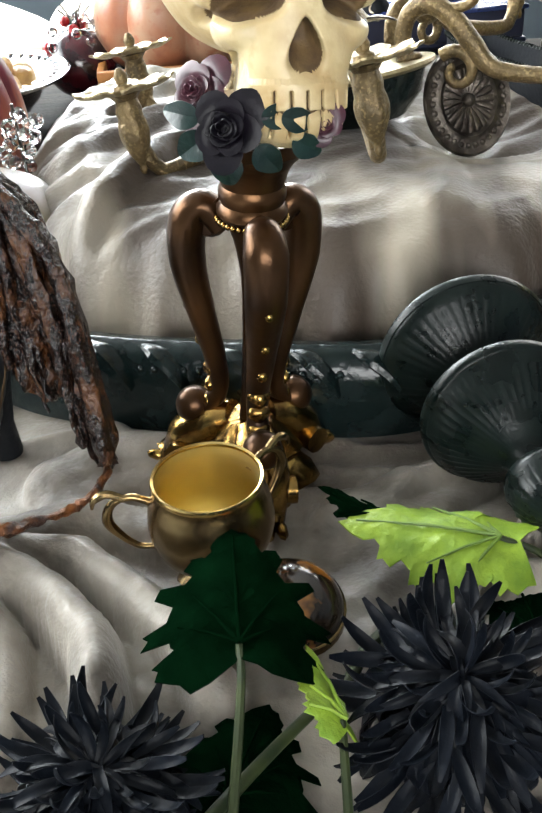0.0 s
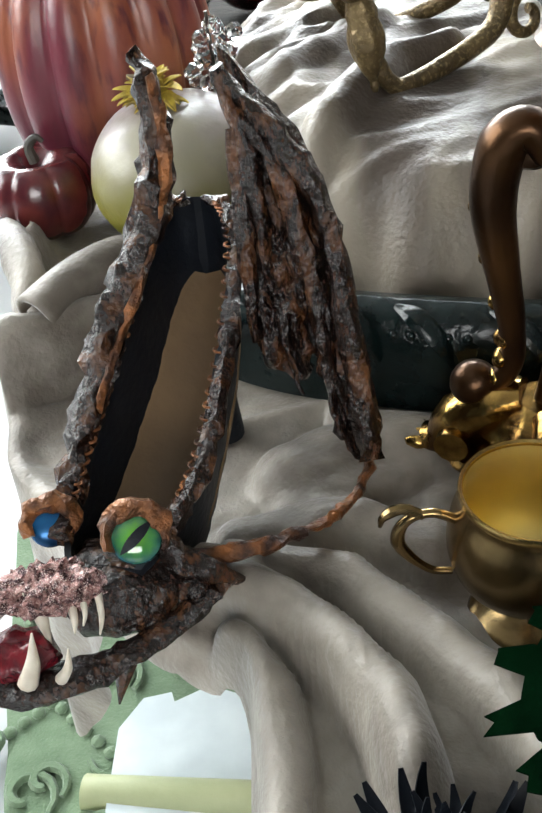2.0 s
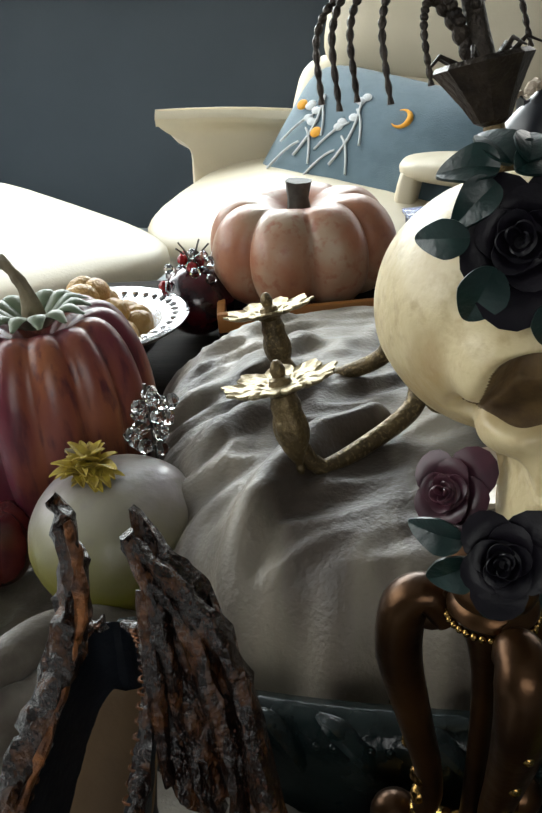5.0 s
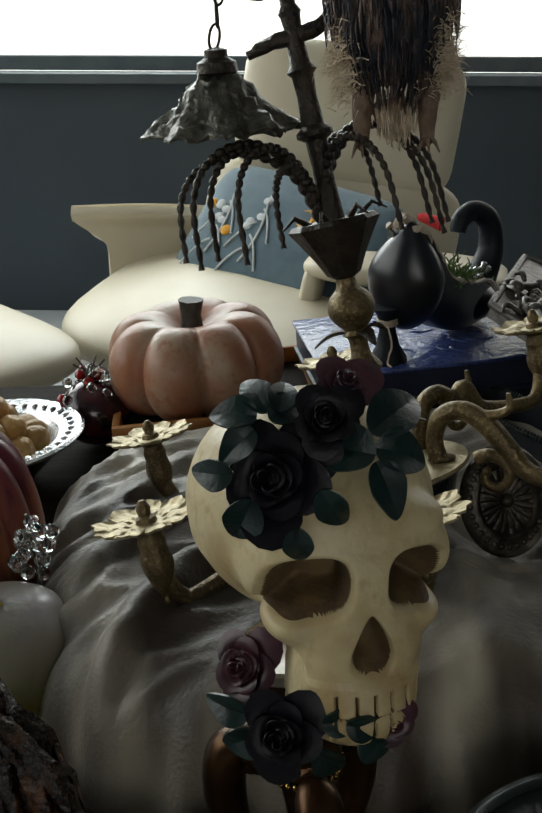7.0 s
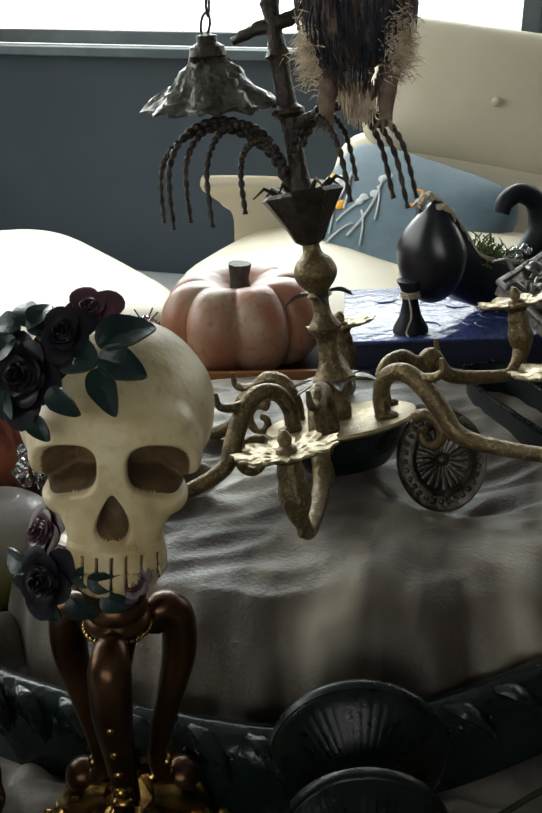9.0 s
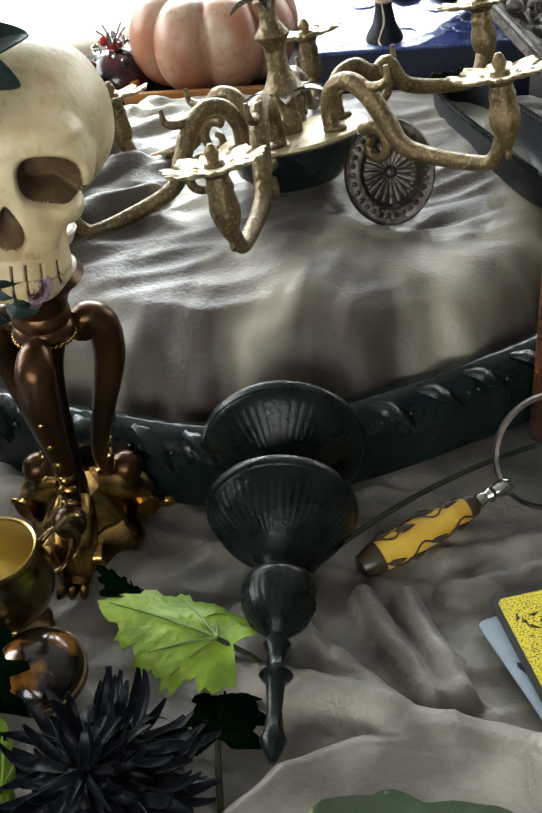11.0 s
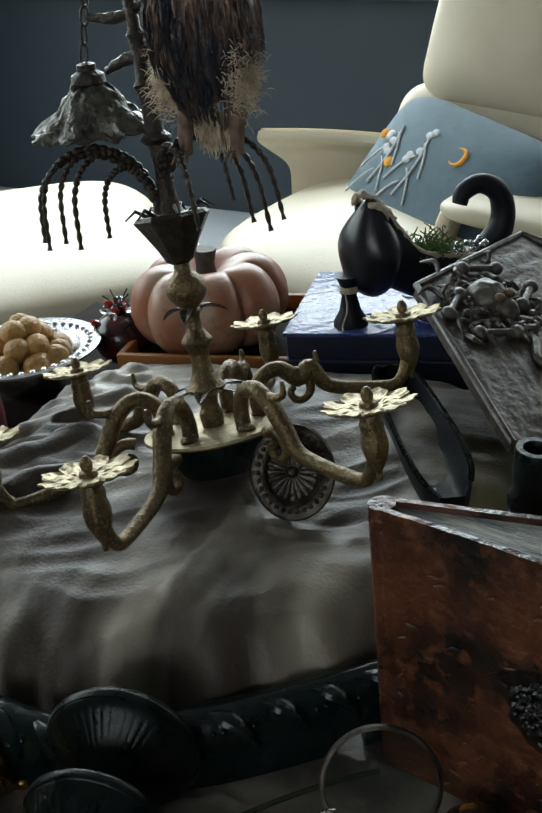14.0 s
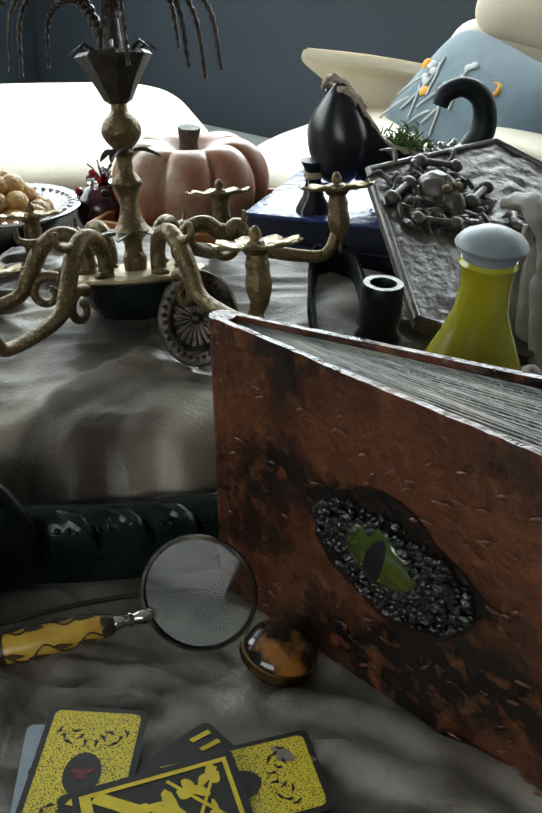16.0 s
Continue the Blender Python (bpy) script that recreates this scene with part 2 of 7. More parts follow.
RUG = material("green_rug", (0.115, 0.18, 0.10), 0.9, colour2=(0.155, 0.225, 0.135), scale=40, bump=0.5, bump_scale=400, sheen=0.3)
IVORY_WHITE = material("white_board", (0.60, 0.66, 0.67), 0.5, colour2=(0.50, 0.56, 0.58), scale=20)
RAIL = material("pale_green_paint", (0.40, 0.42, 0.24), 0.5, colour2=(0.32, 0.35, 0.19), scale=20, bump=0.1)
TABLE_WOOD = material("table_wood", (0.012, 0.010, 0.009), 0.8, colour2=(0.022, 0.018, 0.015), scale=12, stretch=(1, 8, 1), bump=0.2, spec=0.05)
ORANGE_WOOD = material("orange_wood", (0.36, 0.15, 0.035), 0.5, colour2=(0.28, 0.11, 0.025), scale=12, stretch=(1, 6, 6), bump=0.1)
BLUE_COVER = material("blue_cover", (0.036, 0.058, 0.20), 0.27, colour2=(0.070, 0.105, 0.30), scale=30, bump=0.9, bump_scale=70, fine=(0.02, 0.03, 0.11))
NAVY_EDGE = material("navy_edge", (0.012, 0.016, 0.045), 0.45, colour2=(0.02, 0.025, 0.06), scale=30)
BOOK_COVER = material("book_leather", (0.115, 0.036, 0.015), 0.34, colour2=(0.012, 0.008, 0.007), scale=8, bump=0.9, bump_scale=110, fine=(0.150, 0.055, 0.022), mix_low=0.40, mix_high=0.58, rough2=0.22)
BOOK_CRUST = material("black_crust", (0.004, 0.004, 0.004), 0.08, colour2=(0.016, 0.015, 0.014), scale=200, bump=0.3, bump_scale=420, spec=0.6)
SCORCH = material("scorched_leather", (0.008, 0.006, 0.005), 0.5, colour2=(0.020, 0.013, 0.010), scale=60, bump=0.9, bump_scale=160, spec=0.15)
PAGES = material("page_edges", (0.42, 0.40, 0.33), 0.7, colour2=(0.09, 0.12, 0.15), scale=30, stretch=(0.6, 9, 1), fine=(0.6, 0.6, 0.55))
YELLOW = material("yellow_ink", (0.78, 0.62, 0.035), 0.42, colour2=(0.66, 0.50, 0.028), scale=80, bump=0.05)
YELLOW_LACE = material("yellow_lace", (0.76, 0.61, 0.04), 0.42, colour2=(0.06, 0.048, 0.012), scale=900, mix_low=0.56, mix_high=0.61, detail=1.0)
CARD_BLACK = material("card_black", (0.015, 0.014, 0.014), 0.35, colour2=(0.024, 0.022, 0.021), scale=60)
CARD_PALE = material("card_pale", (0.34, 0.40, 0.45), 0.4, colour2=(0.28, 0.34, 0.40), scale=60)
CARD_RED = material("card_red", (0.16, 0.015, 0.03), 0.4, colour2=(0.05, 0.01, 0.015), scale=140)
HANDLE_YELLOW = material("painted_bone", (0.66, 0.42, 0.055), 0.3, colour2=(0.52, 0.29, 0.035), scale=40, bump=0.08)
HANDLE_DARK = material("dark_inlay", (0.022, 0.015, 0.008), 0.35, colour2=(0.05, 0.03, 0.012), scale=80)
STEEL = material("steel", (0.55, 0.53, 0.48), 0.18, metal=1.0, colour2=(0.42, 0.40, 0.35), scale=40)
BOTTLE_YELLOW = material("yellow_bottle", (0.42, 0.40, 0.012), 0.22, colour2=(0.36, 0.33, 0.012), scale=14, coat=0.4)
CAP_GREY = material("grey_cap", (0.20, 0.235, 0.26), 0.5, colour2=(0.27, 0.31, 0.34), scale=50)
SLAB = material("grey_relief", (0.046, 0.037, 0.032), 0.36, colour2=(0.105, 0.087, 0.073), scale=40, bump=0.45, bump_scale=90, fine=(0.020, 0.015, 0.012))
SLAB_LIGHT = material("relief_highlight", (0.090, 0.075, 0.062), 0.36, colour2=(0.050, 0.041, 0.035), scale=60, bump=0.4, bump_scale=120)
MOSS = material("moss", (0.05, 0.10, 0.02), 0.9, colour2=(0.10, 0.16, 0.04), scale=120)
LACE = material("lace_trim", (0.5, 0.42, 0.33), 0.8, colour2=(0.36, 0.29, 0.22), scale=200)
NUT = material("nut", (0.58, 0.36, 0.12), 0.45, colour2=(0.44, 0.24, 0.07), scale=60, bump=0.8, bump_scale=160, island=0.15)
JET = material("jewelled_dark", (0.012, 0.008, 0.010), 0.15, colour2=(0.06, 0.006, 0.01), scale=40)
RED_BEAD = material("red_bead", (0.32, 0.01, 0.012), 0.15, colour2=(0.2, 0.008, 0.01), scale=80)
YELLOW_TUFT = material("yellow_tuft", (0.48, 0.36, 0.04), 0.6, colour2=(0.25, 0.17, 0.02), scale=140, bump=0.4)
FEATHER = material("brown_feather", (0.028, 0.030, 0.042), 0.6, colour2=(0.27, 0.165, 0.115), scale=60, bump=0.9, bump_scale=170, stretch=(1, 1, 0.2), fine=(0.018, 0.028, 0.045), mix_low=0.42, mix_high=0.66)
DOWN = material("cream_down", (0.78, 0.66, 0.50), 0.9, colour2=(0.45, 0.35, 0.24), scale=90, bump=0.3)
TALON = material("talon", (0.20, 0.13, 0.085), 0.55, colour2=(0.12, 0.075, 0.05), scale=120, bump=0.5)
LAMP_GLASS = material("mercury_shade", (0.035, 0.034, 0.028), 0.34, metal=0.5, colour2=(0.12, 0.112, 0.088), scale=90, bump=0.8, bump_scale=150)
DRAPE_GREY = material("grey_plaster", (0.17, 0.155, 0.140), 0.6, colour2=(0.28, 0.262, 0.24), scale=25, bump=0.3, bump_scale=120)
AMBER = material("amber_dome", (0.30, 0.12, 0.02), 0.16, colour2=(0.016, 0.010, 0.006), scale=26, coat=0.3, mix_low=0.40, mix_high=0.50)
GREEN_SLEEVE = material("green_plastic", (0.01, 0.09, 0.05), 0.3, colour2=(0.012, 0.07, 0.04), scale=40)


graded(WHITE_FRUIT, (0.20, 0.185, 0.018), 0.035, 0.105)
# the pumpkin's red gets darker towards the bottom
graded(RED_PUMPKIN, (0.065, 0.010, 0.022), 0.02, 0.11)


def glass(name, colour, rough=0.02, ior=1.45):
    m = material(name, colour, rough)
    b = m.node_tree.nodes["Principled BSDF"]
    b.inputs["Transmission Weight"].default_value, b.inputs["IOR"].default_value = 1.0, ior
    return m


def clear_pane(name):
    m = bpy.data.materials.new(name)
    m.use_nodes = True
    nt = m.node_tree
    nt.nodes.clear()
    out = nt.nodes.new("ShaderNodeOutputMaterial")
    mix = nt.nodes.new("ShaderNodeMixShader")
    see = nt.nodes.new("ShaderNodeBsdfTransparent")
    see.inputs[0].default_value = (0.80, 0.83, 0.82, 1)
    shine = nt.nodes.new("ShaderNodeBsdfGlossy")
    shine.inputs["Roughness"].default_value = 0.03
    mix.inputs[0].default_value = 0.025
    nt.links.new(see.outputs[0], mix.inputs[1])
    nt.links.new(shine.outputs[0], mix.inputs[2])
    nt.links.new(mix.outputs[0], out.inputs[0])
    return m


LENS = clear_pane("lens_glass")
CRYSTAL = glass("crystal", (0.9, 0.92, 0.92), 0.05, 1.5)


def iris_material(name, inner, outer):
    m = material(name, inner, 0.1, coat=1.0)
    nt = m.node_tree
    b = nt.nodes["Principled BSDF"]
    co = nt.nodes.new("ShaderNodeTexCoord")
    g = nt.nodes.new("ShaderNodeTexGradient")
    g.gradient_type = "SPHERICAL"
    mp = nt.nodes.new("ShaderNodeMapping")
    mp.inputs["Scale"].default_value = (75, 75, 75)
    n = nt.nodes.new("ShaderNodeTexNoise")
    n.inputs["Scale"].default_value = 260
    ad = nt.nodes.new("ShaderNodeMath")
    ad.operation = "MULTIPLY_ADD"
    ad.inputs[1].default_value = 0.25
    r = nt.nodes.new("ShaderNodeValToRGB")
    r.color_ramp.elements[0].position, r.color_ramp.elements[0].color = 0.18, (*outer, 1)
    r.color_ramp.elements[1].position, r.color_ramp.elements[1].color = 0.62, (*inner, 1)
    nt.links.new(co.outputs["Object"], mp.inputs[0])
    nt.links.new(mp.outputs[0], g.inputs[0])
    nt.links.new(co.outputs["Object"], n.inputs["Vector"])
    nt.links.new(n.outputs["Fac"], ad.inputs[0])
    nt.links.new(g.outputs["Fac"], ad.inputs[2])
    nt.links.new(ad.outputs[0], r.inputs[0])
    nt.links.new(r.outputs[0], b.inputs["Base Color"])
    return m


IRIS_GREEN = iris_material("green_iris", (0.085, 0.30, 0.012), (0.003, 0.055, 0.11))
IRIS_YELLOW = iris_material("yellow_iris", (0.16, 0.19, 0.012), (0.05, 0.07, 0.01))


# ---- geometry helpers: a form is a list of points and a list of faces ----
def move(g, m):
    return [m @ Vector(v) for v in g[0]], g[1]


def join(*forms):
    vs, fs = [], []
    for v, f in forms:
        k = len(vs)
        vs += list(v)
        fs += [tuple(i + k for i in p) for p in f]
    return vs, fs


def spline(pts, n=8):
    """Catmull-Rom points through pts."""
    p = [Vector(q) for q in pts]
    p = [p[0] * 2 - p[1]] + p + [p[-1] * 2 - p[-2]]
    out = []
    for i in range(1, len(p) - 2):
        for k in range(n):
            t = k / n
            a, b, c, d = p[i - 1], p[i], p[i + 1], p[i + 2]
            out.append(0.5 * (2 * b + (c - a) * t + (2 * a - 5 * b + 4 * c - d) * t * t + (3 * b - a - 3 * c + d) * t ** 3))
    out.append(p[-2])
    return out


def lerp_list(vals, n):
    return [float(np.interp(i / max(n - 1, 1), np.linspace(0, 1, len(vals)), vals)) for i in range(n)]


def tube(pts, rad, seg=10, flat=1.0, up=None):
    """A round or flattened rod along pts; rad may be a list of radii spread along it."""
    n = len(pts)
    pts = [Vector(p) for p in pts]
    rads = lerp_list(rad if isinstance(rad, (list, tuple)) else [rad], n)
    vs, fs = [], []
    side = None
    for i in range(n):
        d = (pts[min(i + 1, n - 1)] - pts[max(i - 1, 0)]).normalized()
        ref = Vector(up) if up else (side if side else (Vector((0, 0, 1)) if abs(d.z) < 0.9 else Vector((1, 0, 0))))
        if up:
            b = d.cross(ref).normalized()
        else:
            b = (ref - d * ref.dot(d)).normalized() if side else d.cross(ref).normalized()
        side = b
        c = d.cross(b).normalized()
        for k in range(seg):
            a = 2 * math.pi * k / seg
            vs.append(pts[i] + (b * math.cos(a) + c * math.sin(a) * flat) * rads[i])
    for i in range(n - 1):
        for k in range(seg):
            a, b = i * seg + k, i * seg + (k + 1) % seg
            fs.append((a, b, b + seg, a + seg))
    fs.append(tuple(range(seg))[::-1])
    fs.append(tuple((n - 1) * seg + k for k in range(seg)))
    return vs, fs


def lathe(prof, seg=36, flutes=0, depth=0.0, lo=0.0, hi=9.0, soft=0, closed=True):
    """A turned form from (radius, height) pairs; flutes cut into the heights between lo and hi; soft rounds the profile."""
    if soft:
        prof = [(max(p.x, 0.0004), p.y) for p in spline([(r, z, 0) for r, z in prof], soft)]
    vs, fs = [], []
    for r, z in prof:
        for k in range(seg):
            a = 2 * math.pi * k / seg
            q = r * (1 + (depth * math.cos(flutes * a) if flutes and lo <= z <= hi else 0))
            vs.append(Vector((q * math.cos(a), q * math.sin(a), z)))
    n = len(prof)
    for i in range(n - 1):
        for k in range(seg):
            a, b = i * seg + k, i * seg + (k + 1) % seg
            fs.append((a, b, b + seg, a + seg))
    if closed:
        fs.append(tuple(range(seg))[::-1])
        fs.append(tuple((n - 1) * seg + k for k in range(seg)))
    return vs, fs


def ball(rx, ry, rz, nu=24, nv=16, fn=None):
    """A closed round form; fn(direction) gives a factor on the radius."""
    vs, fs = [], []
    for j in range(nv + 1):
        e = math.pi * (j / nv - 0.5)
        for k in range(nu):
            a = 2 * math.pi * k / nu
            d = Vector((math.cos(e) * math.cos(a), math.cos(e) * math.sin(a), math.sin(e)))
            f = fn(d) if fn else 1.0
            vs.append(Vector((d.x * rx * f, d.y * ry * f, d.z * rz * f)))
    for j in range(nv):
        for k in range(nu):
            a, b = j * nu + k, j * nu + (k + 1) % nu
            fs.append((a, b, b + nu, a + nu))
    return vs, fs


def rbox(sx, sy, sz, r=0.004, seg=2):
    """A box with rounded edges, standing on z = 0."""
    bm = bmesh.new()
    bmesh.ops.create_cube(bm, size=1.0)
    for v in bm.verts:
        v.co = Vector((v.co.x * sx, v.co.y * sy, (v.co.z + 0.5) * sz))
    bmesh.ops.bevel(bm, geom=bm.edges[:], offset=r, segments=seg, affect="EDGES", profile=0.5)
    bm.verts.index_update()
    g = ([v.co.copy() for v in bm.verts], [tuple(v.index for v in f.verts) for f in bm.faces])
    bm.free()
    return g


def pad(sx, sy, sz, puff=0.02, n=4.0, nu=40, nv=20):
    """A stuffed cushion: a rounded slab centred on its middle."""
    def power(c, e):
        return math.copysign(abs(c) ** e, c)
    vs, fs = [], []
    for j in range(nv + 1):
        e = math.pi * (j / nv - 0.5)
        for k in range(nu):
            a = 2 * math.pi * k / nu
            x, y = power(math.cos(a), 2 / n) * power(math.cos(e), 0.55), power(math.sin(a), 2 / n) * power(math.cos(e), 0.55)
            z = power(math.sin(e), 0.7)
            q = puff * (1 - x * x) * (1 - y * y)
            vs.append(Vector((x * sx / 2, y * sy / 2, z * (sz / 2 + q))))
    for j in range(nv):
        for k in range(nu):
            a, b = j * nu + k, j * nu + (k + 1) % nu
            fs.append((a, b, b + nu, a + nu))
    return vs, fs


def sheet(nu, nv, fn, thick=0.0):
    """A surface fn(u, v), u and v in 0..1; with a thickness it gets an underside and rims."""
    top = [Vector(fn(i / nu, j / nv)) for j in range(nv + 1) for i in range(nu + 1)]
    w = nu + 1
    fs = [(j * w + i, j * w + i + 1, (j + 1) * w + i + 1, (j + 1) * w + i) for j in range(nv) for i in range(nu)]
    if not thick:
        return top, fs
    low = []
    for j in range(nv + 1):
        for i in range(w):
            du = top[j * w + min(i + 1, nu)] - top[j * w + max(i - 1, 0)]
            dv = top[min(j + 1, nv) * w + i] - top[max(j - 1, 0) * w + i]
            c = du.cross(dv)
            low.append(top[j * w + i] - (c.normalized() if c.length > 1e-12 else Vector((0, 0, 1))) * thick)
    k = len(top)
    fs += [tuple(q + k for q in f[::-1]) for f in fs]
    rim = [i for i in range(w)] + [j * w + nu for j in range(1, nv + 1)] + [nv * w + i for i in range(nu - 1, -1, -1)] + [j * w for j in range(nv - 1, 0, -1)]
    for a, b in zip(rim, rim[1:] + rim[:1]):
        fs.append((b, a, a + k, b + k))
    return top + low, fs


def plate(outline, thick, z=None, rings=6, centre=None):
    """A flat or domed plate from an outline of (x, y); z(x, y, s) lifts it, s going from 0 in the middle to 1 at the rim."""
    n = len(outline)
    cx, cy = centre or (sum(p[0] for p in outline) / n, sum(p[1] for p in outline) / n)
    vs, fs = [], []
    for side in (0, 1):
        for j in range(rings + 1):
            s = j / rings if j else 0.02
            for x, y in outline:
                px, py = cx + (x - cx) * s, cy + (y - cy) * s
                vs.append(Vector((px, py, (z(px, py, s) if z else 0) - side * thick)))
    for side in (0, 1):
        k0 = side * (rings + 1) * n
        for j in range(rings):
            for k in range(n):
                a, b = k0 + j * n + k, k0 + j * n + (k + 1) % n
                f = (a, a + n, b + n, b)
                fs.append(f[::-1] if side else f)
        c = tuple(k0 + k for k in range(n))
        fs.append(c[::-1] if side else c)
    a0, b0 = rings * n, (2 * rings + 1) * n
    for k in range(n):
        q = (k + 1) % n
        fs.append((a0 + k, b0 + k, b0 + q, a0 + q))
    return vs, fs


def rough_up(g, amount, scale, seed=0.0):
    """Push the points in and out by noise."""
    o = Vector((seed, seed * 1.7, -seed))
    return [v + noise.noise_vector(Vector(v) * scale + o) * amount for v in g[0]], g[1]


def mesh_of(name, g, mat, sharp=40):
    me = bpy.data.meshes.new(name)
    me.from_pydata([tuple(v) for v in g[0]], [], g[1])
    me.validate()
    me.materials.append(mat)
    me.shade_smooth()
    me.set_sharp_from_angle(angle=radians(sharp))
    return me


def part(name, g, mat, parent, label="", sharp=40):
    """One mesh object under a thing or a part, in the frame of its topmost thing."""
    ob = new(name, mesh_of(name, g, mat, sharp))
    ob.parent = parent
    if label:
        ob["label"] = label
    return ob


BED = Matrix.Identity(4)


def thing(name, label, category, m=None, group="", kind=""):
    ob = new(name)
    ob.empty_display_size = 0.02
    ob.matrix_world = BED @ (m or Matrix.Identity(4))
    return tagged(ob, label, category, group, kind)


def solo(name, g, mat, label, category, m=None, group="", kind="", sharp=40):
    ob = new(name, mesh_of(name, g, mat, sharp))
    ob.matrix_world = BED @ (m or Matrix.Identity(4))
    return tagged(ob, label, category, group, kind)


def frame_of(origin, up, toward=(1, 0, 0)):
    """The pose at origin whose z axis is up and whose x axis leans to toward."""
    z = Vector(up).normalized()
    x = (Vector(toward) - z * Vector(toward).dot(z)).normalized()
    y = z.cross(x)
    m = Matrix((x, y, z)).transposed().to_4x4()
    m.translation = Vector(origin)
    return m


def rod_pose(a, b):
    return frame_of(a, Vector(b) - Vector(a), (1, 0.01, 0) if abs((Vector(b) - Vector(a)).normalized().x) < 0.9 else (0, 1, 0))


# ---- the room ----
FLOOR_Z = -0.42


def slab_between(name, x0, x1, y0, y1, z0, z1, mat, parent=None, label="", r=0.003):
    g = move(rbox(x1 - x0, y1 - y0, z1 - z0, r, 1), pose((x0 + x1) / 2, (y0 + y1) / 2, z0))
    if parent:
        return part(name, g, mat, parent, label)
    ob = new(name, mesh_of(name, g, mat))
    return ob


def build_room():
    tagged(slab_between("floor", -3.2, 3.2, -2.6, 3.9, FLOOR_Z - 0.1, FLOOR_Z, FLOOR), "pale glossy floor", "floor", kind="structure")
    tagged(slab_between("ceiling", -3.2, 3.2, -2.6, 3.9, 2.05, 2.15, CEIL), "plain pale ceiling", "ceiling", kind="structure")
    wall = thing("wall_north", "slate grey painted wall below wide windows", "wall", kind="structure")
    slab_between("lower_wall", -2.6, 2.8, 3.5, 3.7, FLOOR_Z, 0.38, WALL, wall)
    slab_between("upper_wall", -2.6, 2.8, 3.5, 3.7, 1.8, 2.05, WALL, wall)
    slab_between("pier", 0.19, 0.33, 3.5, 3.7, 0.38, 1.8, WALL, wall)
    side = thing("wall_west", "slate grey painted wall with a window", "wall", kind="structure")
    slab_between("lower_wall", -2.7, -2.5, -2.5, 3.5, FLOOR_Z, 0.38, WALL, side)
    slab_between("upper_wall", -2.7, -2.5, -2.5, 3.5, 1.8, 2.05, WALL, side)
    slab_between("end_wall", -2.7, -2.5, 2.6, 3.5, 0.38, 1.8, WALL, side)
    slab_between("end_wall", -2.7, -2.5, -2.5, -0.4, 0.38, 1.8, WALL, side)
    tagged(slab_between("wall_east", 2.7, 2.9, -2.5, 3.5, FLOOR_Z, 2.05, WALL), "slate grey painted wall", "wall", kind="structure")
    south = thing("wall_south", "slate grey painted wall with a window", "wall", kind="structure")
    slab_between("lower_wall", -2.6, 2.8, -2.7, -2.5, FLOOR_Z, 0.6, WALL, south)
    slab_between("upper_wall", -2.6, 2.8, -2.7, -2.5, 1.85, 2.05, WALL, south)
    slab_between("end_wall", -2.6, -0.7, -2.7, -2.5, 0.6, 1.85, WALL, south)
    slab_between("end_wall", 1.7, 2.8, -2.7, -2.5, 0.6, 1.85, WALL, south)
    for k, (x0, x1) in enumerate(((-2.5, 0.19), (0.33, 2.6))):
        w = thing("window_%d" % (k + 1), "dark-framed window full of white daylight", "window", kind="structure")
        slab_between("window_sill", x0, x1, 3.41, 3.55, 0.36, 0.392, SILL, w)
        slab_between("window_frame", x0, x1, 3.56, 3.62, 0.393, 0.44, SILL, w)
        slab_between("window_frame", x0, x1, 3.56, 3.62, 1.74, 1.80, SILL, w)
        slab_between("window_frame", x0, x0 + 0.06, 3.56, 3.62, 0.441, 1.739, SILL, w)
        slab_between("window_frame", x1 - 0.06, x1, 3.56, 3.62, 0.441, 1.739, SILL, w)
    tagged(slab_between("backdrop", -4.5, 4.5, 4.6, 4.65, -0.4, 3.0, SKY_GLOW), "white overcast daylight outside", "sky", kind="structure")
    tagged(slab_between("backdrop", -3.0, 4.0, -3.8, -3.75, -0.4, 3.0, SKY_GLOW), "white overcast daylight outside", "sky", kind="structure")
    tagged(slab_between("backdrop", -4.0, -3.95, -2.5, 4.4, -0.4, 3.0, SKY_GLOW), "white overcast daylight outside", "sky", kind="structure")


build_room()


